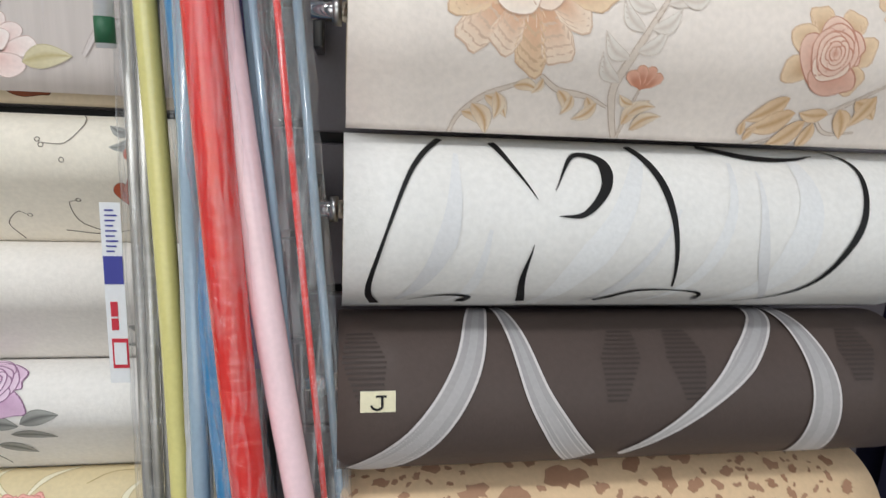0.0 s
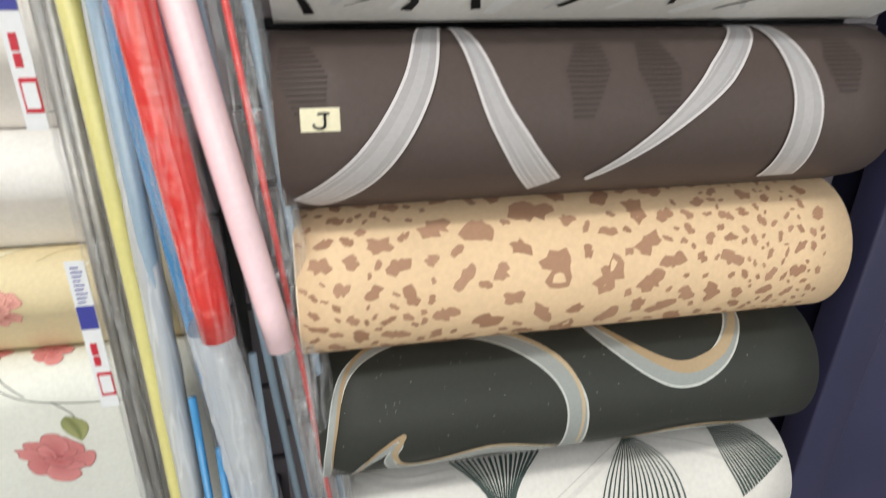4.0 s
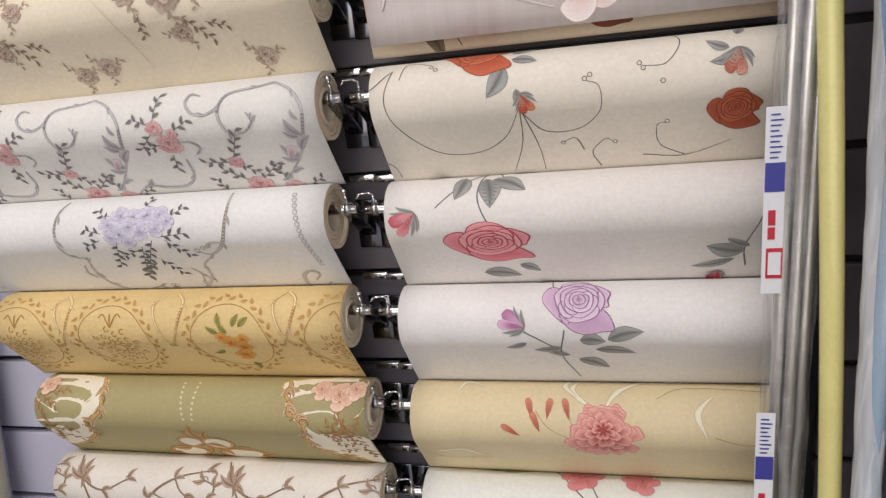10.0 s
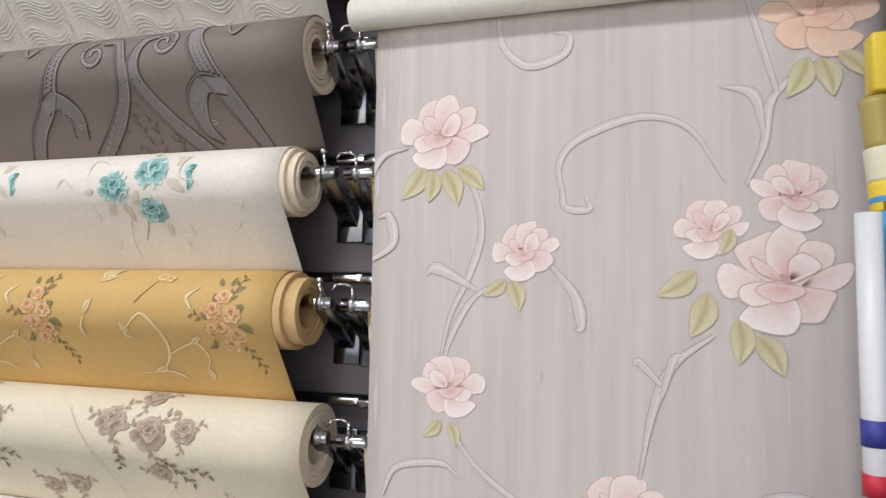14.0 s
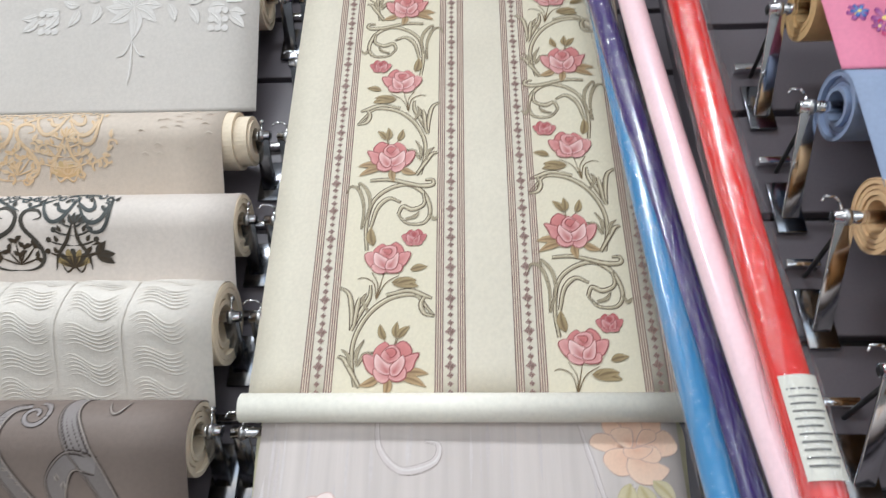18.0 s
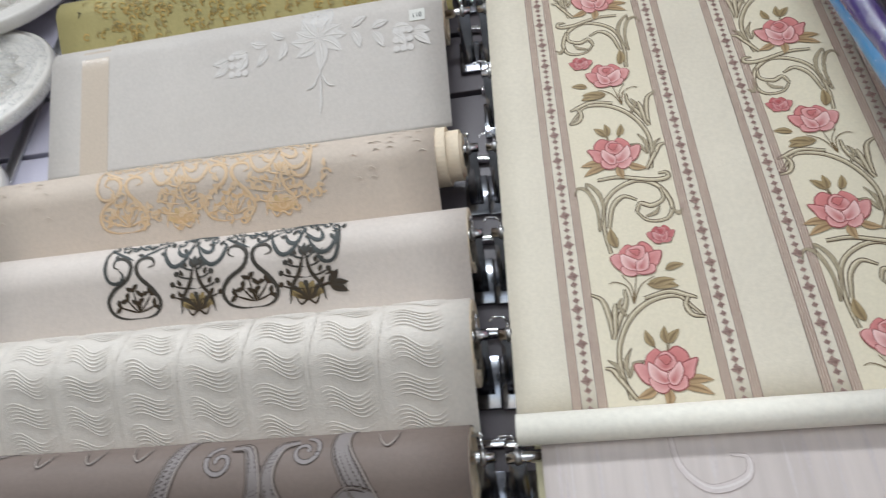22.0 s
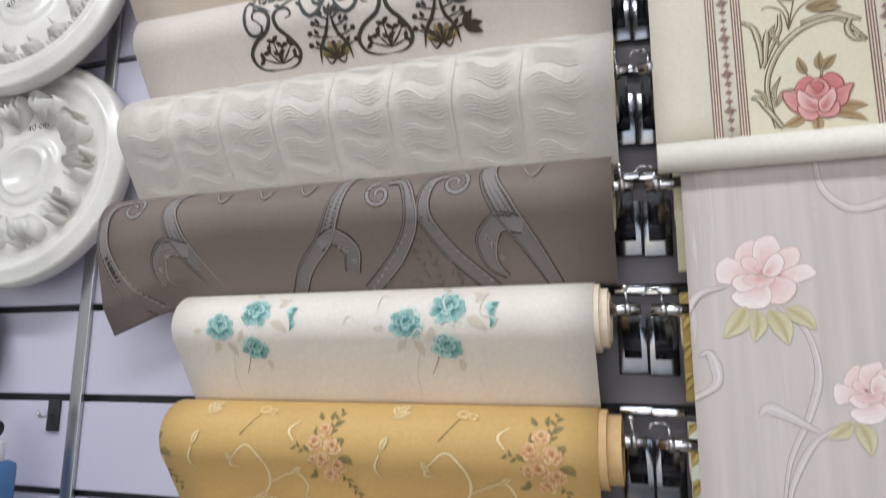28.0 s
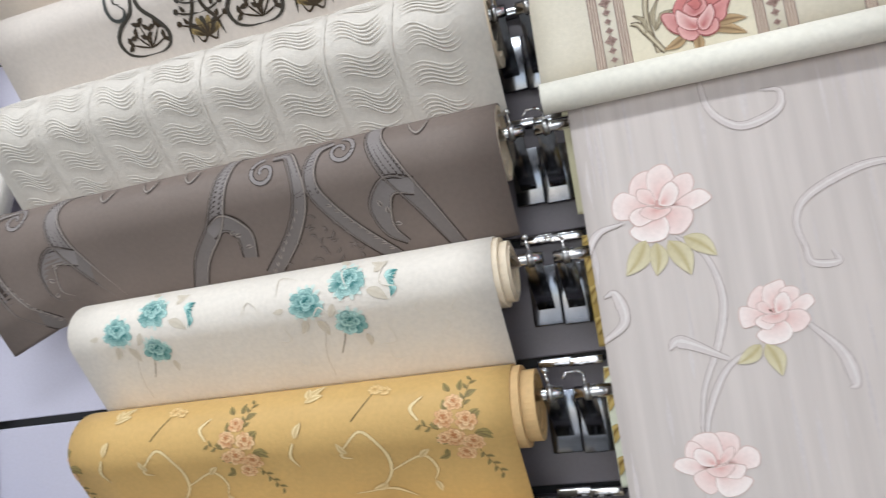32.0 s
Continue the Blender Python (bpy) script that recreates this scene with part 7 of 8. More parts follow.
        q.curve(((u, v), (u + rnd.uniform(-0.001, 0.001), (v + v1) / 2), (u, v1)), 0.0003, 0.0003, lerp(srgb(203, 193, 192), srgb(232, 226, 223), rnd.uniform(0.08, 0.38)), n=10, mid=rnd.uniform(0.0015, 0.006))
        q.top = 0.0
    tagged(q.make("streak_print", on, sheet.root, lift=0.0002, limits=(0.0125, 0.484, -0.021, 0.552)), "faint pale vertical streaks", kind="stuff")
    for x, y, R, s in ((0.084, 0.403, 0.044, 3), (0.173, 0.277, 0.032, 5), (0.1, 0.134, 0.035, 6), (0.342, 0.297, 0.032, 7), (0.412, 0.327, 0.036, 8), (0.4, 0.245, 0.054, 9), (0.437, 0.5, 0.046, 10), (0.265, 0.018, 0.044, 11)):
        q = Print()
        warm = srgb(232, 186, 160) if s == 10 else pk
        peony(q, x, y, R, warm, pk2 if s != 10 else srgb(242, 212, 190), pe, s, 4)
        q.make("peony_print", on, sheet.root, "pale pink peony", limits=(0.0125, 0.484, -0.021, 0.552))


print_stripes(STRIP)
print_peonies(PINK)


# ---- brackets, pegs and clamps ----
def bend(pts, r, bm=None, seg=8, n=6):
    """A wire through the points."""
    own = bm or bmesh.new()
    for a, b in zip(pts[:-1], pts[1:]):
        rod(a, b, r, seg, own)
    for p_ in pts[1:-1]:
        ball(p_, r, own)
    return own


def bracket(x, z, side, label, hook=False, y_tip=0.725, length=0.045, number="", wall=WALL_Y, drop=0.05):
    """A chrome face-out: mirror plate in the groove, slanted arm, cross tube that carries the roll, and a pin that locks it."""
    b = thing("roll_bracket", (x, wall, z), label, "bracket", "chrome roll brackets")
    dy = y_tip - wall
    part("plate", box(-0.018, 0.018, -0.008, -0.003, -0.016 - drop, 0.058 - drop, 0.0015), plate_chrome, b)
    part("groove_lip", box(-0.02, 0.02, -0.012, -0.0005, 0.086 - drop, 0.096 - drop, 0.001), chrome, b)
    arm = bmesh.new()
    box(-0.0105, 0.0105, -0.0018, 0.0018, 0.0, math.hypot(dy + 0.008, drop), 0.0008, arm)
    bmesh.ops.transform(arm, verts=arm.verts, matrix=Matrix.Translation((0, -0.008, 0.005 - drop)) @ Matrix.Rotation(math.atan2(-(dy + 0.008), drop), 4, "X"))
    part("arm", arm, chrome if length > 0.05 else plate_chrome, b)
    part("arm_brace", rod((0.0, -0.006, -0.01), (0.0, dy, 0.004), 0.003, 8), black_plastic, b)
    part("cross_tube", rod((-0.012 * side, dy, 0.01), ((length - 0.012) * side * 1.0, dy, 0.01), 0.0075, 18), chrome, b)
    part("tube_plug", rod((-0.0128 * side, dy, 0.01), (-0.0118 * side, dy, 0.01), 0.006, 14), black_plastic, b)
    if hook:
        pin = part("locking_hook", bend(((0.0, dy, 0.016), (0.0, dy, 0.03), (-0.006 * side, dy - 0.004, 0.034), (-0.018 * side, dy - 0.006, 0.033), (-0.022 * side, dy - 0.006, 0.027)), 0.0016), chrome, b)
    else:
        pin = part("locking_pin", rod((0.002 * side, dy, 0.016), (0.004 * side, dy - 0.002, 0.034), 0.0018, 8), chrome, b)
        part("pin_knob", ball((0.004 * side, dy - 0.002, 0.036), 0.0042), chrome, pin)
    part("clamp_collar", rod((-0.002 * side, dy, 0.01), (0.005 * side, dy, 0.01), 0.0092, 16), steel, b)
    if number:
        def face(u, v, off):
            return x + u, y_tip - 0.0077 - off * 0.2, z + 0.006 + v
        ob = lettering(number, face, 0.012 * side, 0.0, 0.0075, BLACK, b)
        ob.matrix_parent_inverse = Matrix.Translation((-x, -wall, -z))
    return b


for k in range(-2, 14):
    z = row(k)
    if k != 1:
        bracket(-0.81, z, -1, "chrome bracket with a locking pin holding a wallpaper roll")
    if k != 14:
        bracket(-0.773, z - 0.002, 1, "chrome bracket with a bent hook between two roll columns", hook=True)
for k, r in A_ROLLS.items():
    peg = thing("roll_peg", (r.x0, 0.725, r.zc + 0.008), "short chrome peg at the roll's outer end", "peg", "chrome roll pegs")
    part("peg_tube", rod((-0.014, 0, 0), (0.03, 0, 0), 0.0075, 16), chrome, peg)
    part("peg_arm", box(-0.008, 0.006, 0.0, WALL_Y - 0.727, -0.006, 0.006, 0.001), black_plastic, peg)
for key, r in C_ROLLS.items():
    peg = thing("roll_peg", r.askew(r.x0, r.yc, r.zc + 0.006), "chrome peg and clamp at the end of a stand roll", "peg", "chrome roll pegs")
    part("peg_tube", rod((-0.03, 0, 0), (0.02, 0, 0), 0.0085, 16), chrome, peg)
    part("peg_collar", rod((-0.012, 0, 0), (-0.004, 0, 0), 0.012, 16), steel, peg)
    part("peg_plate", box(-0.028, -0.02, 0.0, STAND_Y - r.yc - 0.001, -0.03, 0.02, 0.001), black_plastic, peg)
    peg2 = thing("roll_peg", r.askew(r.x1, r.yc, r.zc + 0.006), "chrome peg at the outer end of a stand roll", "peg", "chrome roll pegs")
    part("peg_tube", rod((-0.02, 0, 0), (0.022, 0, 0), 0.0085, 16), chrome, peg2)
    part("peg_arm", box(0.004, 0.012, 0.0, STAND_Y - r.yc - 0.001, -0.008, 0.008, 0.001), steel, peg2)

# ---- rolls high on the stand ----
D_SPEC = [(2.496, (232, 138, 168), "pink wallpaper roll with blue and violet flowers", "8"), (2.335, (150, 166, 196), "plain powder-blue wallpaper roll", "25"),
          (2.185, (240, 204, 158), "plain peach wallpaper roll", ""), (2.017, (168, 120, 70), "brown wallpaper roll behind the tubes", "25")]
for i, (z, rgb, label, num) in enumerate(D_SPEC):
    r = Roll(-0.06, 0.48, z, yc=0.53, r=0.042, end=-4.0, tail=0.13)
    r.mat = paper_mat("paper_d%d" % i, rgb)
    r.build("wallpaper_roll", label, r.mat, "rolls on the display stand", seed=70 + i, coil_mat=r.mat if i else ochre_back)
    b = bracket(-0.09, z - 0.01, 1, "chrome bracket with a hook and a tube end", hook=True, y_tip=0.53, length=0.06, number=num, wall=0.64, drop=0.085)
    if i == 0:
        p, rnd = Print(), random.Random(2)
        for _ in range(46):
            u, v = rnd.uniform(0.03, 0.3), rnd.uniform(-0.1, 0.05)
            c0, c1 = rnd.choice(((srgb(64, 92, 170), srgb(150, 180, 230)), (srgb(150, 70, 140), srgb(220, 150, 200)), (srgb(220, 150, 60), srgb(246, 210, 120)), (srgb(200, 60, 110), srgb(246, 160, 190))))
            n, R = 6, rnd.uniform(0.008, 0.017)
            for j in range(n):
                p.petal(u, v, 360 / n * j, R, R * 0.6, c1, c0, lerp(c0, BLACK, 0.4))
            p.disc(u, v, R * 0.22, srgb(250, 226, 140))
        finish(p, r, "flower_print", "blue, violet and yellow flowers")

# ---- tall tubes and sleeves leaning between the columns ----
def clear_film(name, gloss=0.9, rough=0.045, haze=0.0, bump=0.7, bump_scale=70, crease=0.25):
    """Thin clear film: see-through, with glints; haze adds a little milky scatter, crease paints thin whitish lines
    along the sleeve for light caught on folds.
    """
    m = bpy.data.materials.new(name)
    m.use_nodes = True
    n, l = m.node_tree.nodes, m.node_tree.links
    n.remove(n["Principled BSDF"])
    out = n["Material Output"]
    tr, gl, df = n.new("ShaderNodeBsdfTransparent"), n.new("ShaderNodeBsdfGlossy"), n.new("ShaderNodeBsdfDiffuse")
    tr.inputs[0].default_value = (0.985, 0.988, 0.99, 1)
    gl.inputs["Roughness"].default_value = rough
    df.inputs[0].default_value = (0.8, 0.82, 0.85, 1)
    tc, tex, bp = n.new("ShaderNodeTexCoord"), n.new("ShaderNodeTexNoise"), n.new("ShaderNodeBump")
    tex.inputs["Scale"].default_value, tex.inputs["Detail"].default_value = bump_scale, 3
    bp.inputs["Strength"].default_value, bp.inputs["Distance"].default_value = bump, 0.009
    l.new(tc.outputs["Object"], tex.inputs["Vector"])
    l.new(tex.outputs[0], bp.inputs["Height"])
    l.new(bp.outputs[0], gl.inputs["Normal"])
    fr, mul = n.new("ShaderNodeLayerWeight"), n.new("ShaderNodeMath")
    fr.inputs["Blend"].default_value = 0.12
    mul.operation, mul.inputs[1].default_value, mul.inputs[2].default_value = "MULTIPLY_ADD", 0.26 * gloss, 0.045 * gloss
    l.new(fr.outputs["Facing"], mul.inputs[0])
    m1, m2 = n.new("ShaderNodeMixShader"), n.new("ShaderNodeMixShader")
    mp, folds = n.new("ShaderNodeMapping"), n.new("ShaderNodeTexNoise")
    mp.inputs["Scale"].default_value = (1.0, 1.0, 0.07)
    folds.inputs["Scale"].default_value, folds.inputs["Detail"].default_value = 75, 2
    l.new(tc.outputs["Object"], mp.inputs["Vector"])
    l.new(mp.outputs[0], folds.inputs["Vector"])
    # white diffuse streaks painted in place of glints on the crinkles
    near, thin, white = n.new("ShaderNodeMath"), n.new("ShaderNodeMath"), n.new("ShaderNodeMapRange")
    near.operation, near.inputs[1].default_value = "SUBTRACT", 0.5
    thin.operation = "ABSOLUTE"
    white.inputs["From Max"].default_value, white.inputs["To Min"].default_value, white.inputs["To Max"].default_value = 0.07, haze + crease, haze
    l.new(folds.outputs[0], near.inputs[0])
    l.new(near.outputs[0], thin.inputs[0])
    l.new(thin.outputs[0], white.inputs["Value"])
    l.new(white.outputs[0], m1.inputs[0])
    l.new(tr.outputs[0], m1.inputs[1])
    l.new(df.outputs[0], m1.inputs[2])
    l.new(mul.outputs[0], m2.inputs[0])
    l.new(m1.outputs[0], m2.inputs[1])
    l.new(gl.outputs[0], m2.inputs[2])
    l.new(m2.outputs[0], out.inputs[0])
    return m


film = clear_film("clear_film", gloss=0.9, haze=0.0, crease=0.14)
film_loose = clear_film("loose_clear_film", gloss=1.0, rough=0.07, haze=0.04, bump=1.0, bump_scale=60, crease=0.2)
film_grey = clear_film("cloudy_film", gloss=1.2, rough=0.10, haze=0.5, crease=0.15)


def tube_path(pts, n=40):
    P = [Vector(p_) for p_ in pts]
    P = [P[0] * 2 - P[1]] + P + [P[-1] * 2 - P[-2]]
    k = len(P) - 3
    out = []
    for q in range(n + 1):
        s = q / n
        i = min(k - 1, int(s * k))
        t = s * k - i
        a, b, c, d = P[i:i + 4]
        out.append(0.5 * ((2 * b) + (c - a) * t + (2 * a - 5 * b + 4 * c - d) * t * t + (3 * b - a - 3 * c + d) * t ** 3))
    return out


def sleeve(pts, r, mat, parent, name, seg=20, crumple=0.0, seed=0, r1=None, n=44, label="", cap=True, flat=1.0):
    """A round sleeve along a path; crumple pushes its skin in and out, as loose film lies."""
    path = tube_path(pts, n)
    V, F = [], []
    for i, c in enumerate(path):
        d = (path[min(n, i + 1)] - path[max(0, i - 1)]).normalized()
        e = d.cross(Vector((0, 1, 0))).normalized()
        g = e.cross(d).normalized()
        rr = r + ((r1 if r1 is not None else r) - r) * i / n
        for j in range(seg):
            a = 2 * math.pi * j / seg
            k = 1.0
            if crumple:
                k += crumple * (noise.noise(Vector((math.cos(a) * 1.7 + seed, math.sin(a) * 1.7, c.z * 22))) + 0.6 * noise.noise(Vector((math.cos(a) * 4 + seed, math.sin(a) * 4, c.z * 70))))
            V.append(c + (e * math.cos(a) + g * math.sin(a) * flat) * rr * k)
    for i in range(n):
        for j in range(seg):
            F.append((i * seg + j, i * seg + (j + 1) % seg, (i + 1) * seg + (j + 1) % seg, (i + 1) * seg + j))
    if cap:
        F.append(tuple(range(seg))[::-1])
        F.append(tuple(n * seg + j for j in range(seg)))
    ob = raw(name, V, F, mat, parent)
    return tagged(ob, label) if label else ob


vinyl = {}
for nm, rgb in (("red", (232, 40, 34)), ("pink", (252, 218, 225)), ("blue", (60, 140, 196)), ("purple", (66, 48, 120)), ("yellow", (222, 214, 140)), ("greyblue", (150, 172, 190)), ("ivory", (232, 226, 190))):
    vinyl[nm] = node_mat("vinyl_" + nm, srgb(*rgb), rough=0.24, stain=0.06, stain_scale=12, grain=0.04, spec=0.6, coat=0.55)


def wrapped(name, label, pts, r, mat, film_r, seed, tail=0.0, top=1.0):
    t = thing(name, pts[0], label, "vinyl roll", "tall rolls standing in sleeves")
    p0 = Vector(pts[0])
    rel = [Vector(q) - p0 for q in pts]
    sleeve(rel, r, mat, t, "roll_body", 28, r1=r * top)
    down = (rel[1] - rel[0]).normalized()
    part("core_end", rod(rel[0] - down * 0.0015, rel[0] + down * 0.001, r * 0.55, 16), core_card, t, "cardboard core end")
    if film_r:
        low = rel[0] - (rel[1] - rel[0]).normalized() * tail
        sleeve(([low] if tail else []) + rel, film_r, film, t, "film_sleeve", 30, 0.13, seed, n=190, r1=film_r * top, label="crinkled clear film sleeve", cap=False)
    return t


def leaning(x, dx, ddx, y, dy, z0, z1, n=8):
    """Points of a tall tube that leans and bows a little: place at 1.2 m and its change with height."""
    zs = [z0 + (z1 - z0) * i / (n - 1) for i in range(n)]
    return [(x + dx * (z - 1.2) + ddx * (z - 1.2) ** 2, y + dy * (z - 1.2), z) for z in zs]


RED = wrapped("vinyl_roll", "red vinyl roll in a crinkled clear film sleeve", leaning(-0.174, -0.0865, 0.04, 0.425, 0.06, 1.025, 2.85), 0.0150, vinyl["red"], 0.0195, 3, tail=0.24, top=1.3)
wrapped("vinyl_roll", "glossy pale pink vinyl roll leaning beside the red one", leaning(-0.1386, -0.1616, 0.0496, 0.43, 0.09, 1.008, 2.85), 0.0125, vinyl["pink"], 0.0, 4, top=1.4)
wrapped("vinyl_roll", "blue vinyl roll in a glittering clear film sleeve", leaning(-0.2027, -0.0925, 0.0244, 0.50, 0.10, 0.72, 2.85), 0.0155, vinyl["blue"], 0.0185, 5)
wrapped("vinyl_roll", "dark violet vinyl roll behind the pink one", leaning(-0.1673, -0.0863, 0.0, 0.535, 0.06, 1.2, 2.85), 0.016, vinyl["purple"], 0.0185, 6)
YEL_PATH = leaning(-0.2555, -0.0345, -0.0337, 0.545, 0.06, 0.62, 1.812)
YEL = wrapped("curtain_rod_pack", "pale yellow rod tube with printed labels and a yellow cap", YEL_PATH, 0.0108, vinyl["yellow"], 0.0, 7)
LB = Vector(YEL_PATH[0])


def band(z0, z1, r, col, name, rgh=0.4):
    def cx(z):
        t = z - 1.2
        return Vector((-0.2555 - 0.0345 * t - 0.0337 * t * t, 0.545 + 0.06 * t, z))
    m = node_mat("label_%d_%d_%d" % col, srgb(*col), rough=rgh, grain=0.04)
    return sleeve([cx(z0) - LB, cx((z0 + z1) / 2) - LB, cx(z1) - LB], r, m, YEL, name, 20, n=8)


band(1.546, 1.619, 0.0118, (206, 220, 232), "label_white")
band(1.619, 1.643, 0.0119, (30, 84, 56), "label_green")
band(1.643, 1.68, 0.0119, (224, 226, 214), "label_cream")
band(1.68, 1.775, 0.0117, (70, 160, 214), "label_blue")
band(1.775, 1.797, 0.0119, (238, 206, 70), "label_yellow")
band(1.782, 1.786, 0.0121, (80, 150, 200), "label_line")
band(1.797, 1.822, 0.0117, (226, 220, 190), "label_top")
band(1.822, 1.86, 0.0102, (176, 158, 90), "brass_collar", 0.25)
part("cap", box(-0.050, -0.035, 0.062, 0.082, 1.243, 1.287, 0.002), node_mat("cap_yellow", srgb(226, 196, 50), rough=0.4), YEL)


def front_of_rod(u, v, off):
    a, t = u / 0.0121, v - 1.2
    return -0.2555 - 0.0345 * t - 0.0337 * t * t + 0.0121 * math.sin(a) - LB.x, 0.545 + 0.06 * t - (0.0121 + off * 0.3) * math.cos(a) - LB.y, v - LB.z


lettering("ROD", front_of_rod, 0.002, 1.7755, 0.0065, BLACK, YEL)
lettering("ER", front_of_rod, 0.002, 1.7875, 0.0065, BLACK, YEL)

# a pack of steel curtain rods in a clear sleeve with a printed strip
pk_ = thing("rod_pack", (-0.288, 0.577, 0.42), "pack of bright steel rods in a clear sleeve with printed strips", "rod pack", "tall rolls standing in sleeves")
bright_steel = node_mat("bright_steel", (0.52, 0.50, 0.47), rough=0.42, metal=0.85, stain=0.2, stain_scale=12)
for dx, dy, r_ in ((-0.012, -0.004, 0.0062), (0.0, -0.01, 0.0055), (0.0115, -0.006, 0.0058), (-0.006, 0.01, 0.006), (0.007, 0.01, 0.006)):
    part("steel_rod", rod((dx, dy, 0), (dx + 0.012, dy, 1.235), r_, 14), bright_steel, pk_)
sleeve([(0.0, 0, 0.0), (0.003, 0, 0.45), (0.006, 0, 0.9), (0.012, 0, 1.27)], 0.024, film_loose, pk_, "film_sleeve", 24, 0.10, 9, n=60, label="clear film sleeve", cap=False, flat=0.8)
lab_white = node_mat("label_paper", srgb(228, 230, 234), rough=0.5, grain=0.03)
lab_blue, lab_red = node_mat("label_ink_blue", srgb(58, 62, 150), rough=0.5), node_mat("label_ink_red", srgb(196, 40, 60), rough=0.5)
for z0 in (0.839, 0.522):
    strip_ = part("printed_strip", box(-0.029, -0.0105, -0.0275, -0.0265, z0 - 0.083, z0 + 0.10), lab_white, pk_, "white printed strip with blue and red blocks", smooth=False)
    part("blue_block", box(-0.0285, -0.011, -0.0282, -0.0277, z0 + 0.02, z0 + 0.048), lab_blue, strip_, smooth=False)
    part("red_block", box(-0.0245, -0.018, -0.0282, -0.0277, z0 - 0.013, z0 + 0.002), lab_red, strip_, smooth=False)
    part("red_block", box(-0.0245, -0.018, -0.0282, -0.0277, z0 - 0.027, z0 - 0.015), lab_red, strip_, smooth=False)
    part("red_frame", box(-0.0253, -0.0103, -0.0282, -0.0277, z0 - 0.067, z0 - 0.036), lab_red, strip_, smooth=False)
    part("frame_centre", box(-0.0235, -0.0120, -0.0288, -0.0284, z0 - 0.063, z0 - 0.040), lab_white, strip_, smooth=False)
    for i in range(9):
        part("text_bar", box(-0.0248, -0.0248 + 0.012 * (0.6 + 0.4 * ((i * 7) % 5) / 5), -0.0282, -0.0277, z0 + 0.052 + 0.005 * i, z0 + 0.0535 + 0.005 * i), lab_blue, strip_, smooth=False)
wt_ = thing("white_tube", (-0.305, 0.56, 1.50), "thin white plastic tube with a printed sticker", "plastic tube", "tall rolls standing in sleeves")
part("tube", rod((0, 0, 0), (-0.002, -0.003, 0.272), 0.0085, 16), node_mat("white_plastic", srgb(226, 228, 232), rough=0.35, grain=0.03), wt_)
part("blue_block", rod((-0.001, -0.001, 0.113), (-0.0013, -0.0012, 0.131), 0.0089, 16), lab_blue, wt_)
part("green_block", rod((-0.0002, -0.0003, 0.004), (-0.0004, -0.0005, 0.027), 0.0089, 16), node_mat("label_ink_green", srgb(40, 96, 66), rough=0.5), wt_)
part("red_block", rod((-0.0012, -0.0014, 0.08), (-0.0015, -0.002, 0.095), 0.0089, 16), lab_red, wt_)

# thin rods and loose film by the stand: foot x, y and z, lean per metre, radius, length
for x_, y_, z_, lean_, r_, l_, mat, lb in ((-0.041, 0.44, 0.42, -0.0914, 0.003, 1.35, vinyl["red"], "thin red plastic rod"), (-0.062, 0.452, 0.42, -0.09, 0.0035, 1.3, vinyl["greyblue"], "thin grey plastic rod"),
                                           (-0.03, 0.458, 0.42, -0.088, 0.004, 1.25, vinyl["greyblue"], "thin grey plastic rod"), (-0.085, 0.475, 0.42, -0.075, 0.0045, 1.2, vinyl["greyblue"], "thin grey plastic rod"),
                                           (-0.222, 0.50, 0.42, -0.003, 0.0085, 1.3, vinyl["greyblue"], "slim grey-blue plastic tube"), (-0.207, 0.465, 0.42, 0.01, 0.004, 0.5, vinyl["blue"], "slim blue plastic rod"),
                                           (-0.187, 0.455, 0.42, 0.01, 0.004, 0.44, vinyl["blue"], "slim blue plastic rod"), (-0.217, 0.455, 0.42, 0.01, 0.0065, 0.36, vinyl["ivory"], "slim ivory plastic rod"), (-0.172, 0.45, 0.42, 0.005, 0.0065, 0.36, vinyl["ivory"], "slim ivory plastic rod"),
                                           (-0.2, 0.47, 0.42, 0.005, 0.007, 0.33, vinyl["greyblue"], "slim grey-blue plastic rod"), (-0.125, 0.445, 0.42, -0.02, 0.004, 0.56, vinyl["greyblue"], "thin grey plastic rod")):
    t = thing("plastic_rod", (x_, y_, z_), lb + " standing in the bundle", "plastic rod", "thin rods in the bundle")
    part("rod_body", rod((0, 0, 0), (lean_ * l_, 0.004, l_), r_, 12), mat, t)
for i, (pts, r_, seed, lb) in enumerate(((leaning(-0.108, -0.0914, 0.0, 0.445, 0.02, 0.45, 1.75, 4), 0.021, 11, "clear film sleeve round thin rods"), (leaning(-0.227, -0.003, 0.0, 0.515, 0.06, 0.66, 1.8, 5), 0.0125, 12, "cloudy film sleeve beside the red roll"),
                                         (((-0.15, 0.43, 0.73), (-0.154, 0.43, 0.87), (-0.165, 0.427, 1.03)), 0.02, 14, "cloudy crumpled film end below the red roll"), (leaning(-0.119, -0.1, 0.0, 0.432, 0.0, 0.6, 1.02, 4), 0.014, 15, "clear film end below the pink roll"))):
    t = thing("film_sleeve", pts[0], lb, "film sleeve", "loose film sleeves")
    p0 = Vector(pts[0])
    sleeve([Vector(q) - p0 for q in pts], r_, film_loose if i in (0, 3) else film_grey, t, "film", 26, 0.13, seed, n=80, cap=False)
# paper label round the red roll
lt_ = Print()
lt_.rect(-0.018, 0.018, 0.0, 0.085, srgb(226, 222, 212), nu=6, nv=4)
for i in range(11):
    lt_.rect(-0.014, 0.014 - 0.004 * (i % 3), 0.072 - 0.0062 * i, 0.0738 - 0.0062 * i, srgb(120, 118, 116), nu=5)


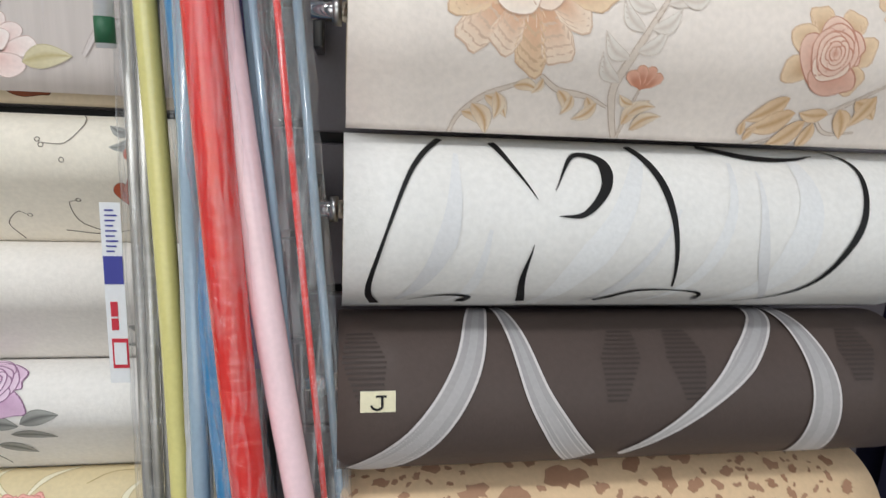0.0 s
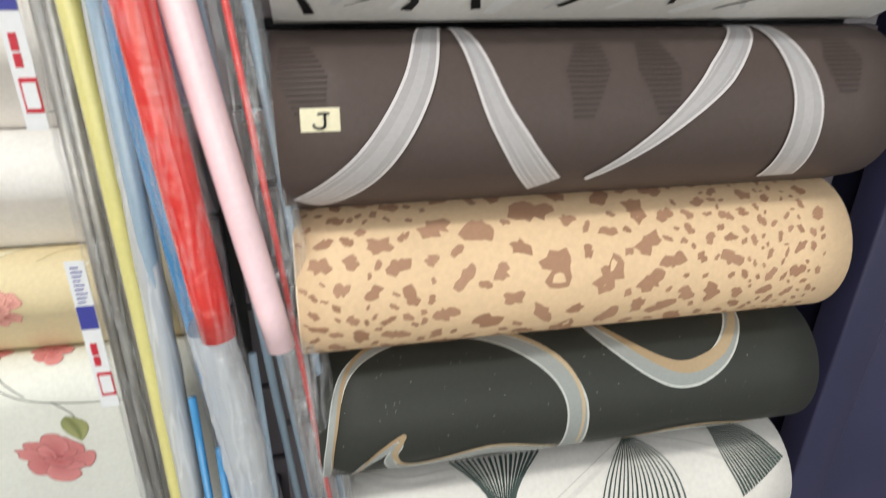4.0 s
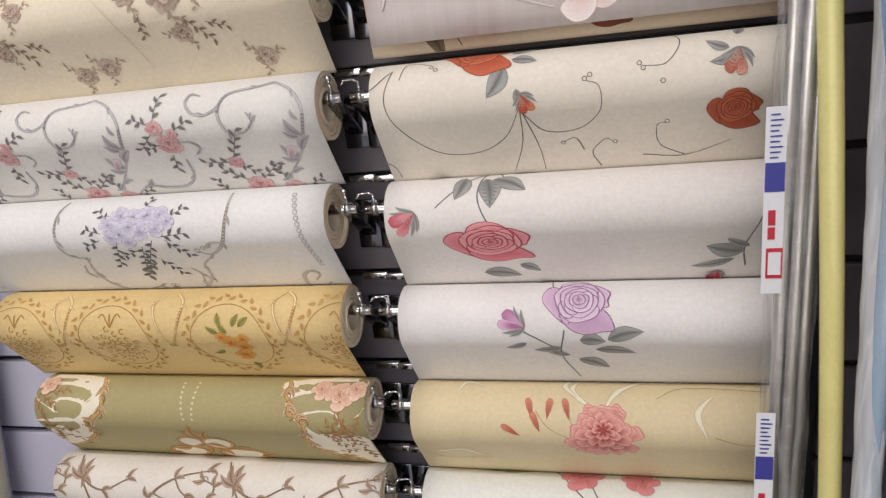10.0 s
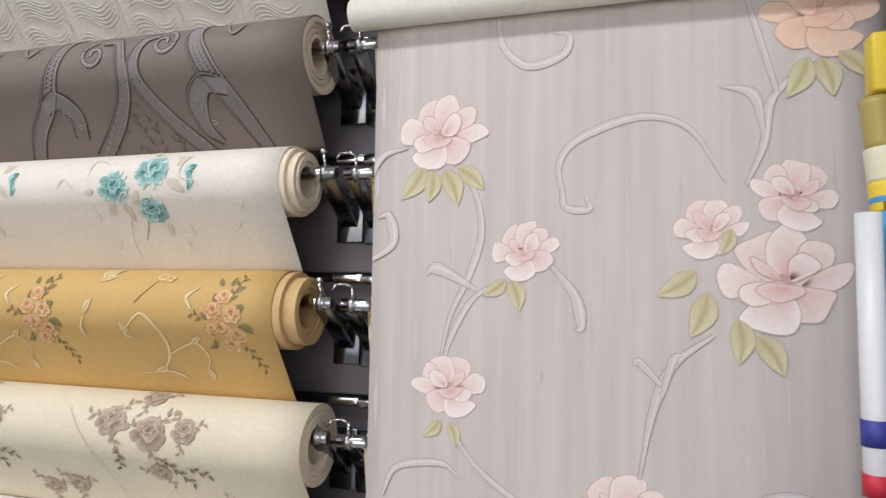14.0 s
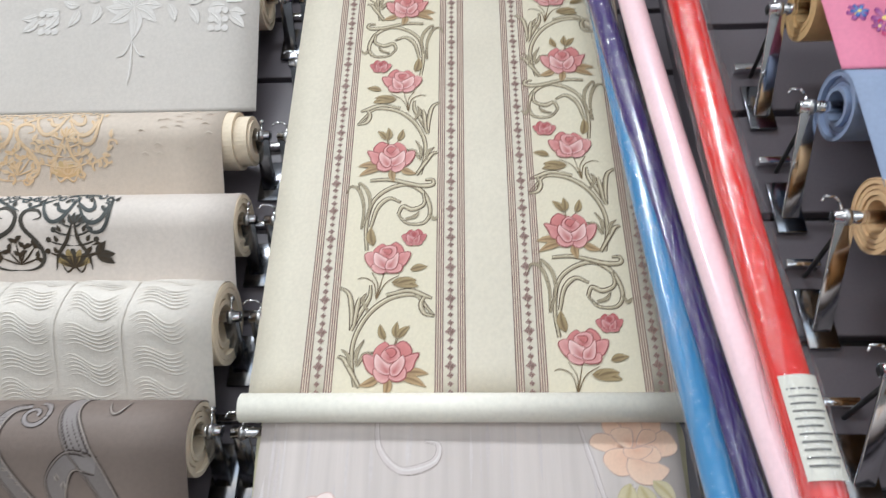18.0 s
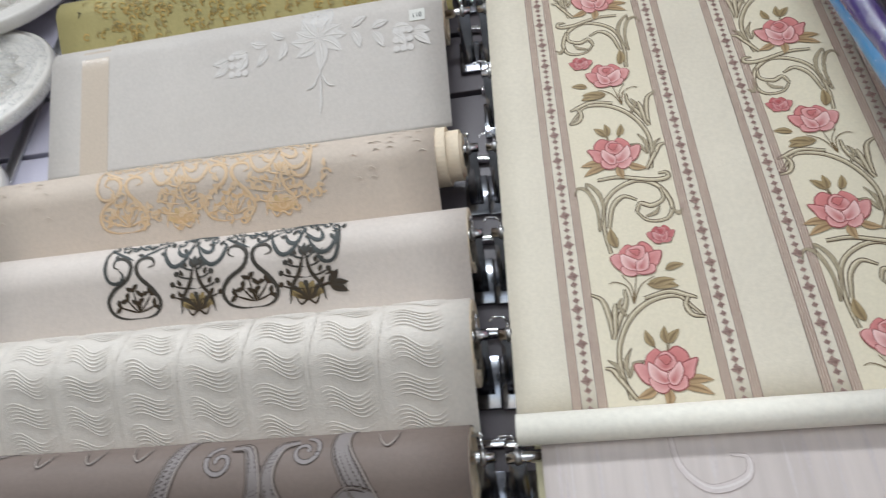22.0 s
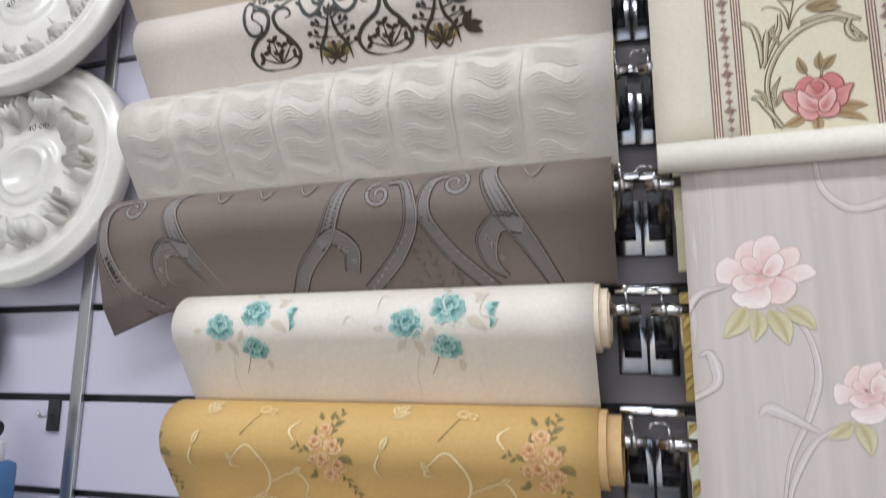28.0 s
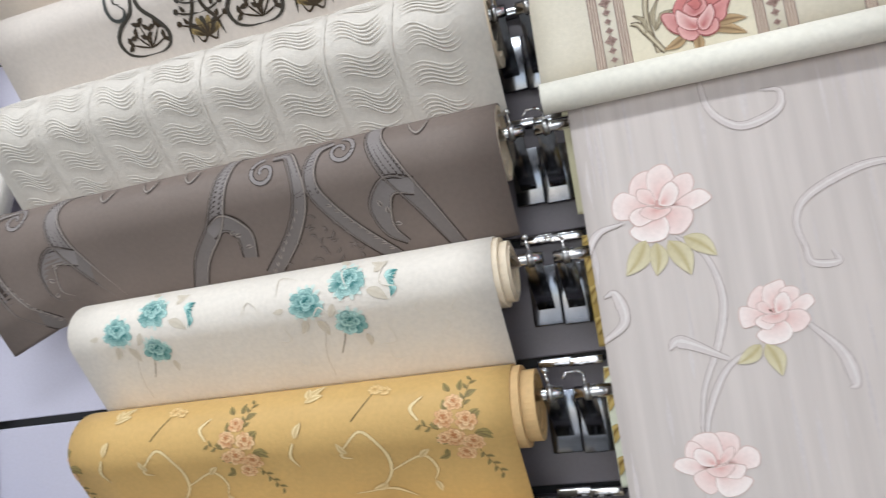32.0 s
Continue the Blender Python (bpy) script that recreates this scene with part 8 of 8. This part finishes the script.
def on_red(u, v, off):
    a, t = u / 0.0205, 1.905 + v - 1.2
    return 0.0205 * math.sin(a) - 0.174 - 0.0865 * t + 0.04 * t * t - RED.location.x, 0.425 + 0.06 * t - (0.0205 + off) * math.cos(a) - RED.location.y, 1.905 + v - RED.location.z


lt_.make("paper_label", on_red, RED, "cream paper label with small print bars")

# ---- ceiling roses on the slat wall ----
cast = node_mat("white_plaster_cast", srgb(226, 222, 216), rough=0.22, stain=0.12, stain_scale=9, grain=0.04, bump=0.25, bump_scale=120)


def ceiling_rose(name, x, y, z, R, label, tilt, style, texts=()):
    t = thing(name, (x, y, z), label, "ceiling rose", "plaster ceiling roses")
    t.rotation_euler = (radians(90 + tilt), 0, radians(4))
    prof = ((0.0, 0.018), (0.16, 0.018), (0.19, 0.026), (0.22, 0.026), (0.25, 0.016), (0.27, 0.024), (0.30, 0.016), (0.34, 0.014), (0.72, 0.018), (0.76, 0.026), (0.80, 0.022), (0.84, 0.032), (0.90, 0.034), (0.93, 0.026), (0.97, 0.028), (1.0, 0.022), (1.005, 0.004), (0.99, 0.0), (0.0, 0.0))
    seg, V, F = 72, [], []
    for (q, h) in prof:
        for j in range(seg):
            a = 2 * math.pi * j / seg
            V.append((R * q * math.cos(a), R * q * math.sin(a), h))
    for i in range(len(prof) - 1):
        for j in range(seg):
            F.append((i * seg + j, i * seg + (j + 1) % seg, (i + 1) * seg + (j + 1) % seg, (i + 1) * seg + j))
    raw("disc", V, F, cast, t)
    p, rnd = Print(), random.Random(int(R * 1000) + style)

    def flat(u, v, off):
        return u, v, 0.0155 + off * 1.7
    c = srgb(220, 216, 209)
    n = 10 if style == 0 else 16
    for i in range(n):
        a = 360 * i / n
        ca, sa = math.cos(radians(a)), math.sin(radians(a))
        p.place(R * 0.53 * ca, R * 0.53 * sa, a, R)
        if style == 0:
            for s in (-1, 1):
                p.ridge(((-0.12, 0.02 * s), (0.0, 0.10 * s), (0.10, 0.13 * s), (0.14, 0.07 * s), (0.09, 0.04 * s)), 0.05 / 1, 0.022, c, n=14)
            for s in (-1, 0, 1):
                p.ridge(((-0.10, 0.0), (0.03, 0.05 * s), (0.16, 0.09 * s)), 0.045, 0.022, c, n=8)
        elif style == 1:
            p.ridge(((0.12, -0.10), (0.17, 0.0), (0.12, 0.10)), 0.04, 0.015, c, n=8)
            p.ridge(((0.0, 0.0), (0.06, 0.03), (0.12, 0.0)), 0.05, 0.014, c, n=8)
        else:
            for s in (-1, 1):
                p.ridge(((-0.26, 0.0), (-0.1, 0.09 * s), (0.05, 0.07 * s), (0.17, 0.0)), 0.035, 0.016, c, n=12)
            p.ridge(((-0.2, 0.0), (0.0, 0.01), (0.15, 0.0)), 0.05, 0.018, c, n=8)
    p.place()
    p.motifs = lambda: [list(range(len(p.shapes)))]
    tagged(p.make("moulded_ornament", flat, t, "", cast_ink, lift=0.0), "raised plaster ornament", kind="stuff")
    if style == 1:
        q = Print()
        for i in range(90):
            a = 2 * math.pi * i / 90
            q.ridge(((R * 0.70 * math.cos(a), R * 0.70 * math.sin(a)), (R * 0.715 * math.cos(a + 0.02), R * 0.715 * math.sin(a + 0.02)), (R * 0.73 * math.cos(a), R * 0.73 * math.sin(a))), R * 0.04, 0.005, c, n=3)
        q.motifs = lambda: [list(range(len(q.shapes)))]
        tagged(q.make("beaded_ring", flat, t, "", cast_ink, lift=0.003), "raised beads", kind="stuff")
    for string, u, v, h, tl in texts:
        lettering(string, lambda uu, vv, off: (uu, vv, 0.026 + off), u, v, h, srgb(60, 62, 70), t, tl)
    return t


cast_ink = pigment_mat("plaster_relief", rough=0.32, bump=0.3)
ceiling_rose("ceiling_rose", -1.825, 0.765, 2.12, 0.208, "white plaster ceiling rose with acanthus scrolls, handwritten size", -5, 0, (("40 cm", 0.02, 0.075, 0.013, 10),))
ceiling_rose("ceiling_rose", -1.862, 0.755, 2.462, 0.21, "white plaster ceiling rose with a beaded rim, handwritten size", -9, 1, (("40.5 cm", 0.0, -0.02, 0.014, 30),))
W3 = ceiling_rose("ceiling_rose", -1.857, 0.75, 2.78, 0.21, "white ceiling rose wrapped in crinkled clear film", -9, 2)
ceiling_rose("ceiling_rose", -2.30, 0.765, 2.90, 0.205, "white plaster ceiling rose with a fluted ring", -6, 1)
ceiling_rose("ceiling_rose", -1.90, 0.755, 3.12, 0.21, "white plaster ceiling rose high on the slat wall", -8, 2)
ceiling_rose("ceiling_rose", -1.962, 0.765, 1.815, 0.097, "white plaster ceiling rose with a beaded edge", -4, 1)
V, F, nr, ns = [], [], 26, 80
for i in range(nr + 1):
    for j in range(ns):
        a, q = 2 * math.pi * j / ns, 0.217 * i / nr
        h = 0.042 - 0.03 * (i / nr) ** 8 + 0.006 * noise.noise(Vector((q * 60 * math.cos(a), q * 60 * math.sin(a), 1.0))) + 0.003 * noise.noise(Vector((q * 160 * math.cos(a), q * 160 * math.sin(a), 3.0)))
        V.append((q * math.cos(a), q * math.sin(a), h))
for i in range(nr):
    for j in range(ns):
        F.append((i * ns + j, i * ns + (j + 1) % ns, (i + 1) * ns + (j + 1) % ns, (i + 1) * ns + j))
raw("film_wrap", V, F, clear_film("shiny_film", 1.2, 0.05), W3)
wr_ = Print()
rnd = random.Random(14)
for i in range(9):
    x, y = -0.07 + 0.02 * i, 0.02 * math.sin(i * 2.1)
    wr_.curve(((x, y - 0.03), (x + 0.008, y), (x - 0.004, y + 0.03), (x + 0.012, y + 0.035)), 0.0022, 0.0018, srgb(50, 52, 62), n=12)
wr_.make("marker_scrawl", lambda u, v, off: (u, v, 0.05 + off), W3, "black marker strokes on the film")

# hooks on the slat wall
hk = thing("wall_hook", (-1.752, WALL_Y, slat_z(-1) - 0.01), "small black slat-wall hook", "hook")
part("hook_plate", box(-0.012, 0.012, -0.006, -0.0005, -0.045, 0.006, 0.001), black_plastic, hk)
part("hook_arm", bend(((0, -0.004, -0.02), (0, -0.03, -0.02), (0, -0.034, -0.012)), 0.0025), chrome, hk)

# brushes and packs beside the rolls
bag_blue = node_mat("blue_film", srgb(70, 130, 190), rough=0.2, alpha=0.75, bump=0.6, bump_scale=60)


def brush(x, z, tilt):
    t = thing("paint_brush", (x, 0.70, z), "black-handled brush hanging on the slat wall", "brush", "black brushes on a hook")
    t.rotation_euler = (0, radians(tilt), radians(8))
    part("handle", rod((0, 0, 0), (0, 0, 0.13), 0.008, 12, None, 0.005), black_plastic, t)
    part("ferrule", box(-0.022, 0.022, -0.008, 0.008, -0.04, 0.004, 0.003), steel, t)
    V, F = [], []
    bm = bmesh.new()
    for i in range(40):
        rod((-0.02 + 0.001 * i, 0.004 * math.sin(i * 2.3), -0.038), (-0.024 + 0.0012 * i, 0.005 * math.sin(i * 1.7), -0.095), 0.0011, 4, bm)
    part("bristles", bm, black_plastic, t)


for i in range(5):
    brush(-1.70 + 0.032 * i, 1.50 - 0.008 * i, -52 - 6 * (i % 3))
pack = thing("blue_pack", (-1.80, 0.71, 1.52), "blue plastic pack hanging beside black brushes", "pack")
part("pouch", box(-0.055, 0.055, -0.03, 0.03, -0.10, 0.12, 0.012), bag_blue, pack)
part("header_card", box(-0.05, 0.05, -0.006, 0.006, 0.12, 0.15, 0.002), lab_white, pack)
part("black_grip", rod((-0.05, -0.01, 0.175), (0.045, -0.012, 0.168), 0.014, 14), black_plastic, pack)
cl = thing("clear_bag", (-1.59, 0.70, 1.50), "crumpled clear bag over the brushes", "bag")
sleeve([(-0.03, 0, 0.06), (0.0, 0, 0.0), (0.05, 0, -0.08)], 0.035, film, cl, "film", 20, 0.3, 17, n=40, cap=False)
kit_film = node_mat("silvery_pack_film", srgb(176, 180, 190), rough=0.22, stain=0.25, stain_scale=18, bump=0.6, bump_scale=50, spec=0.6)
kit_ink = srgb(28, 28, 32)


def rod_kit(x, y, z, lean, slip):
    """A tall flat pack of rods with its name running down the front."""
    t = thing("rod_kit_pack", (x, y, z), "tall silvery film pack of shower rods with black lettering", "rod pack", "packs beside the rolls")
    t.rotation_euler = (radians(-3), radians(lean), radians(-12))
    part("pouch", box(-0.03, 0.03, -0.016, 0.016, -0.42, 0.36, 0.01), kit_film, t)
    part("inner_rod", rod((0.024, -0.004, -0.43), (0.024, -0.004, 0.37), 0.013, 14), node_mat("kit_rod", srgb(198, 190, 168), rough=0.35, grain=0.04), t)

    def front(u, v, off):
        return v - 0.012, -0.0165 - off * 0.4, slip - u
    lettering("SHOWER RODS KIT", front, 0.0, 0.0, 0.021, kit_ink, t)
    q = Print()
    q.rect(0.21, 0.36, -0.012, 0.03, srgb(112, 142, 176), nu=2, nv=2)
    for i in range(9):
        q.rect(0.22 + 0.015 * i, 0.229 + 0.015 * i, -0.004, 0.02 - 0.004 * (i % 3), srgb(40, 60, 96))
    q.make("blue_sticker", front, t, "blue sticker with dark print bars")


rod_kit(-1.70, 0.735, 0.985, 8, 0.06)
rod_kit(-1.62, 0.765, 0.90, 8, 0.10)

# ---- ledge and stand frame ----
ledge = thing("wall_ledge", (0, 0, 0), "dark navy metal ledge below the rolls", "ledge", kind="structure")
part("ledge_board", box(-1.68, -0.16, 0.64, WALL_Y - 0.002, 0.395, 0.485, 0.004), navy, ledge)
part("ledge_lip", box(-1.68, -0.16, 0.632, 0.639, 0.37, 0.47, 0.002), navy, ledge)
post = thing("stand_frame", (0.62, 0.52, 0), "dark navy metal side frame of the roll stand", "stand frame", kind="structure")
part("side_post", box(-0.01, 0.055, 0.0, 0.05, 0.0, 1.5, 0.004), navy, post)
part("wing_panel", box(0.058, 0.42, 0.02, 0.045, 0.0, 0.98, 0.003), navy, post)
part("side_panel", box(0.03, 0.05, 0.05, 0.14, 0.0, 1.5, 0.003), navy, post)
part("foot_rail", box(-0.7, -0.012, 0.03, 0.078, 0.24, 0.30, 0.004), navy, post)
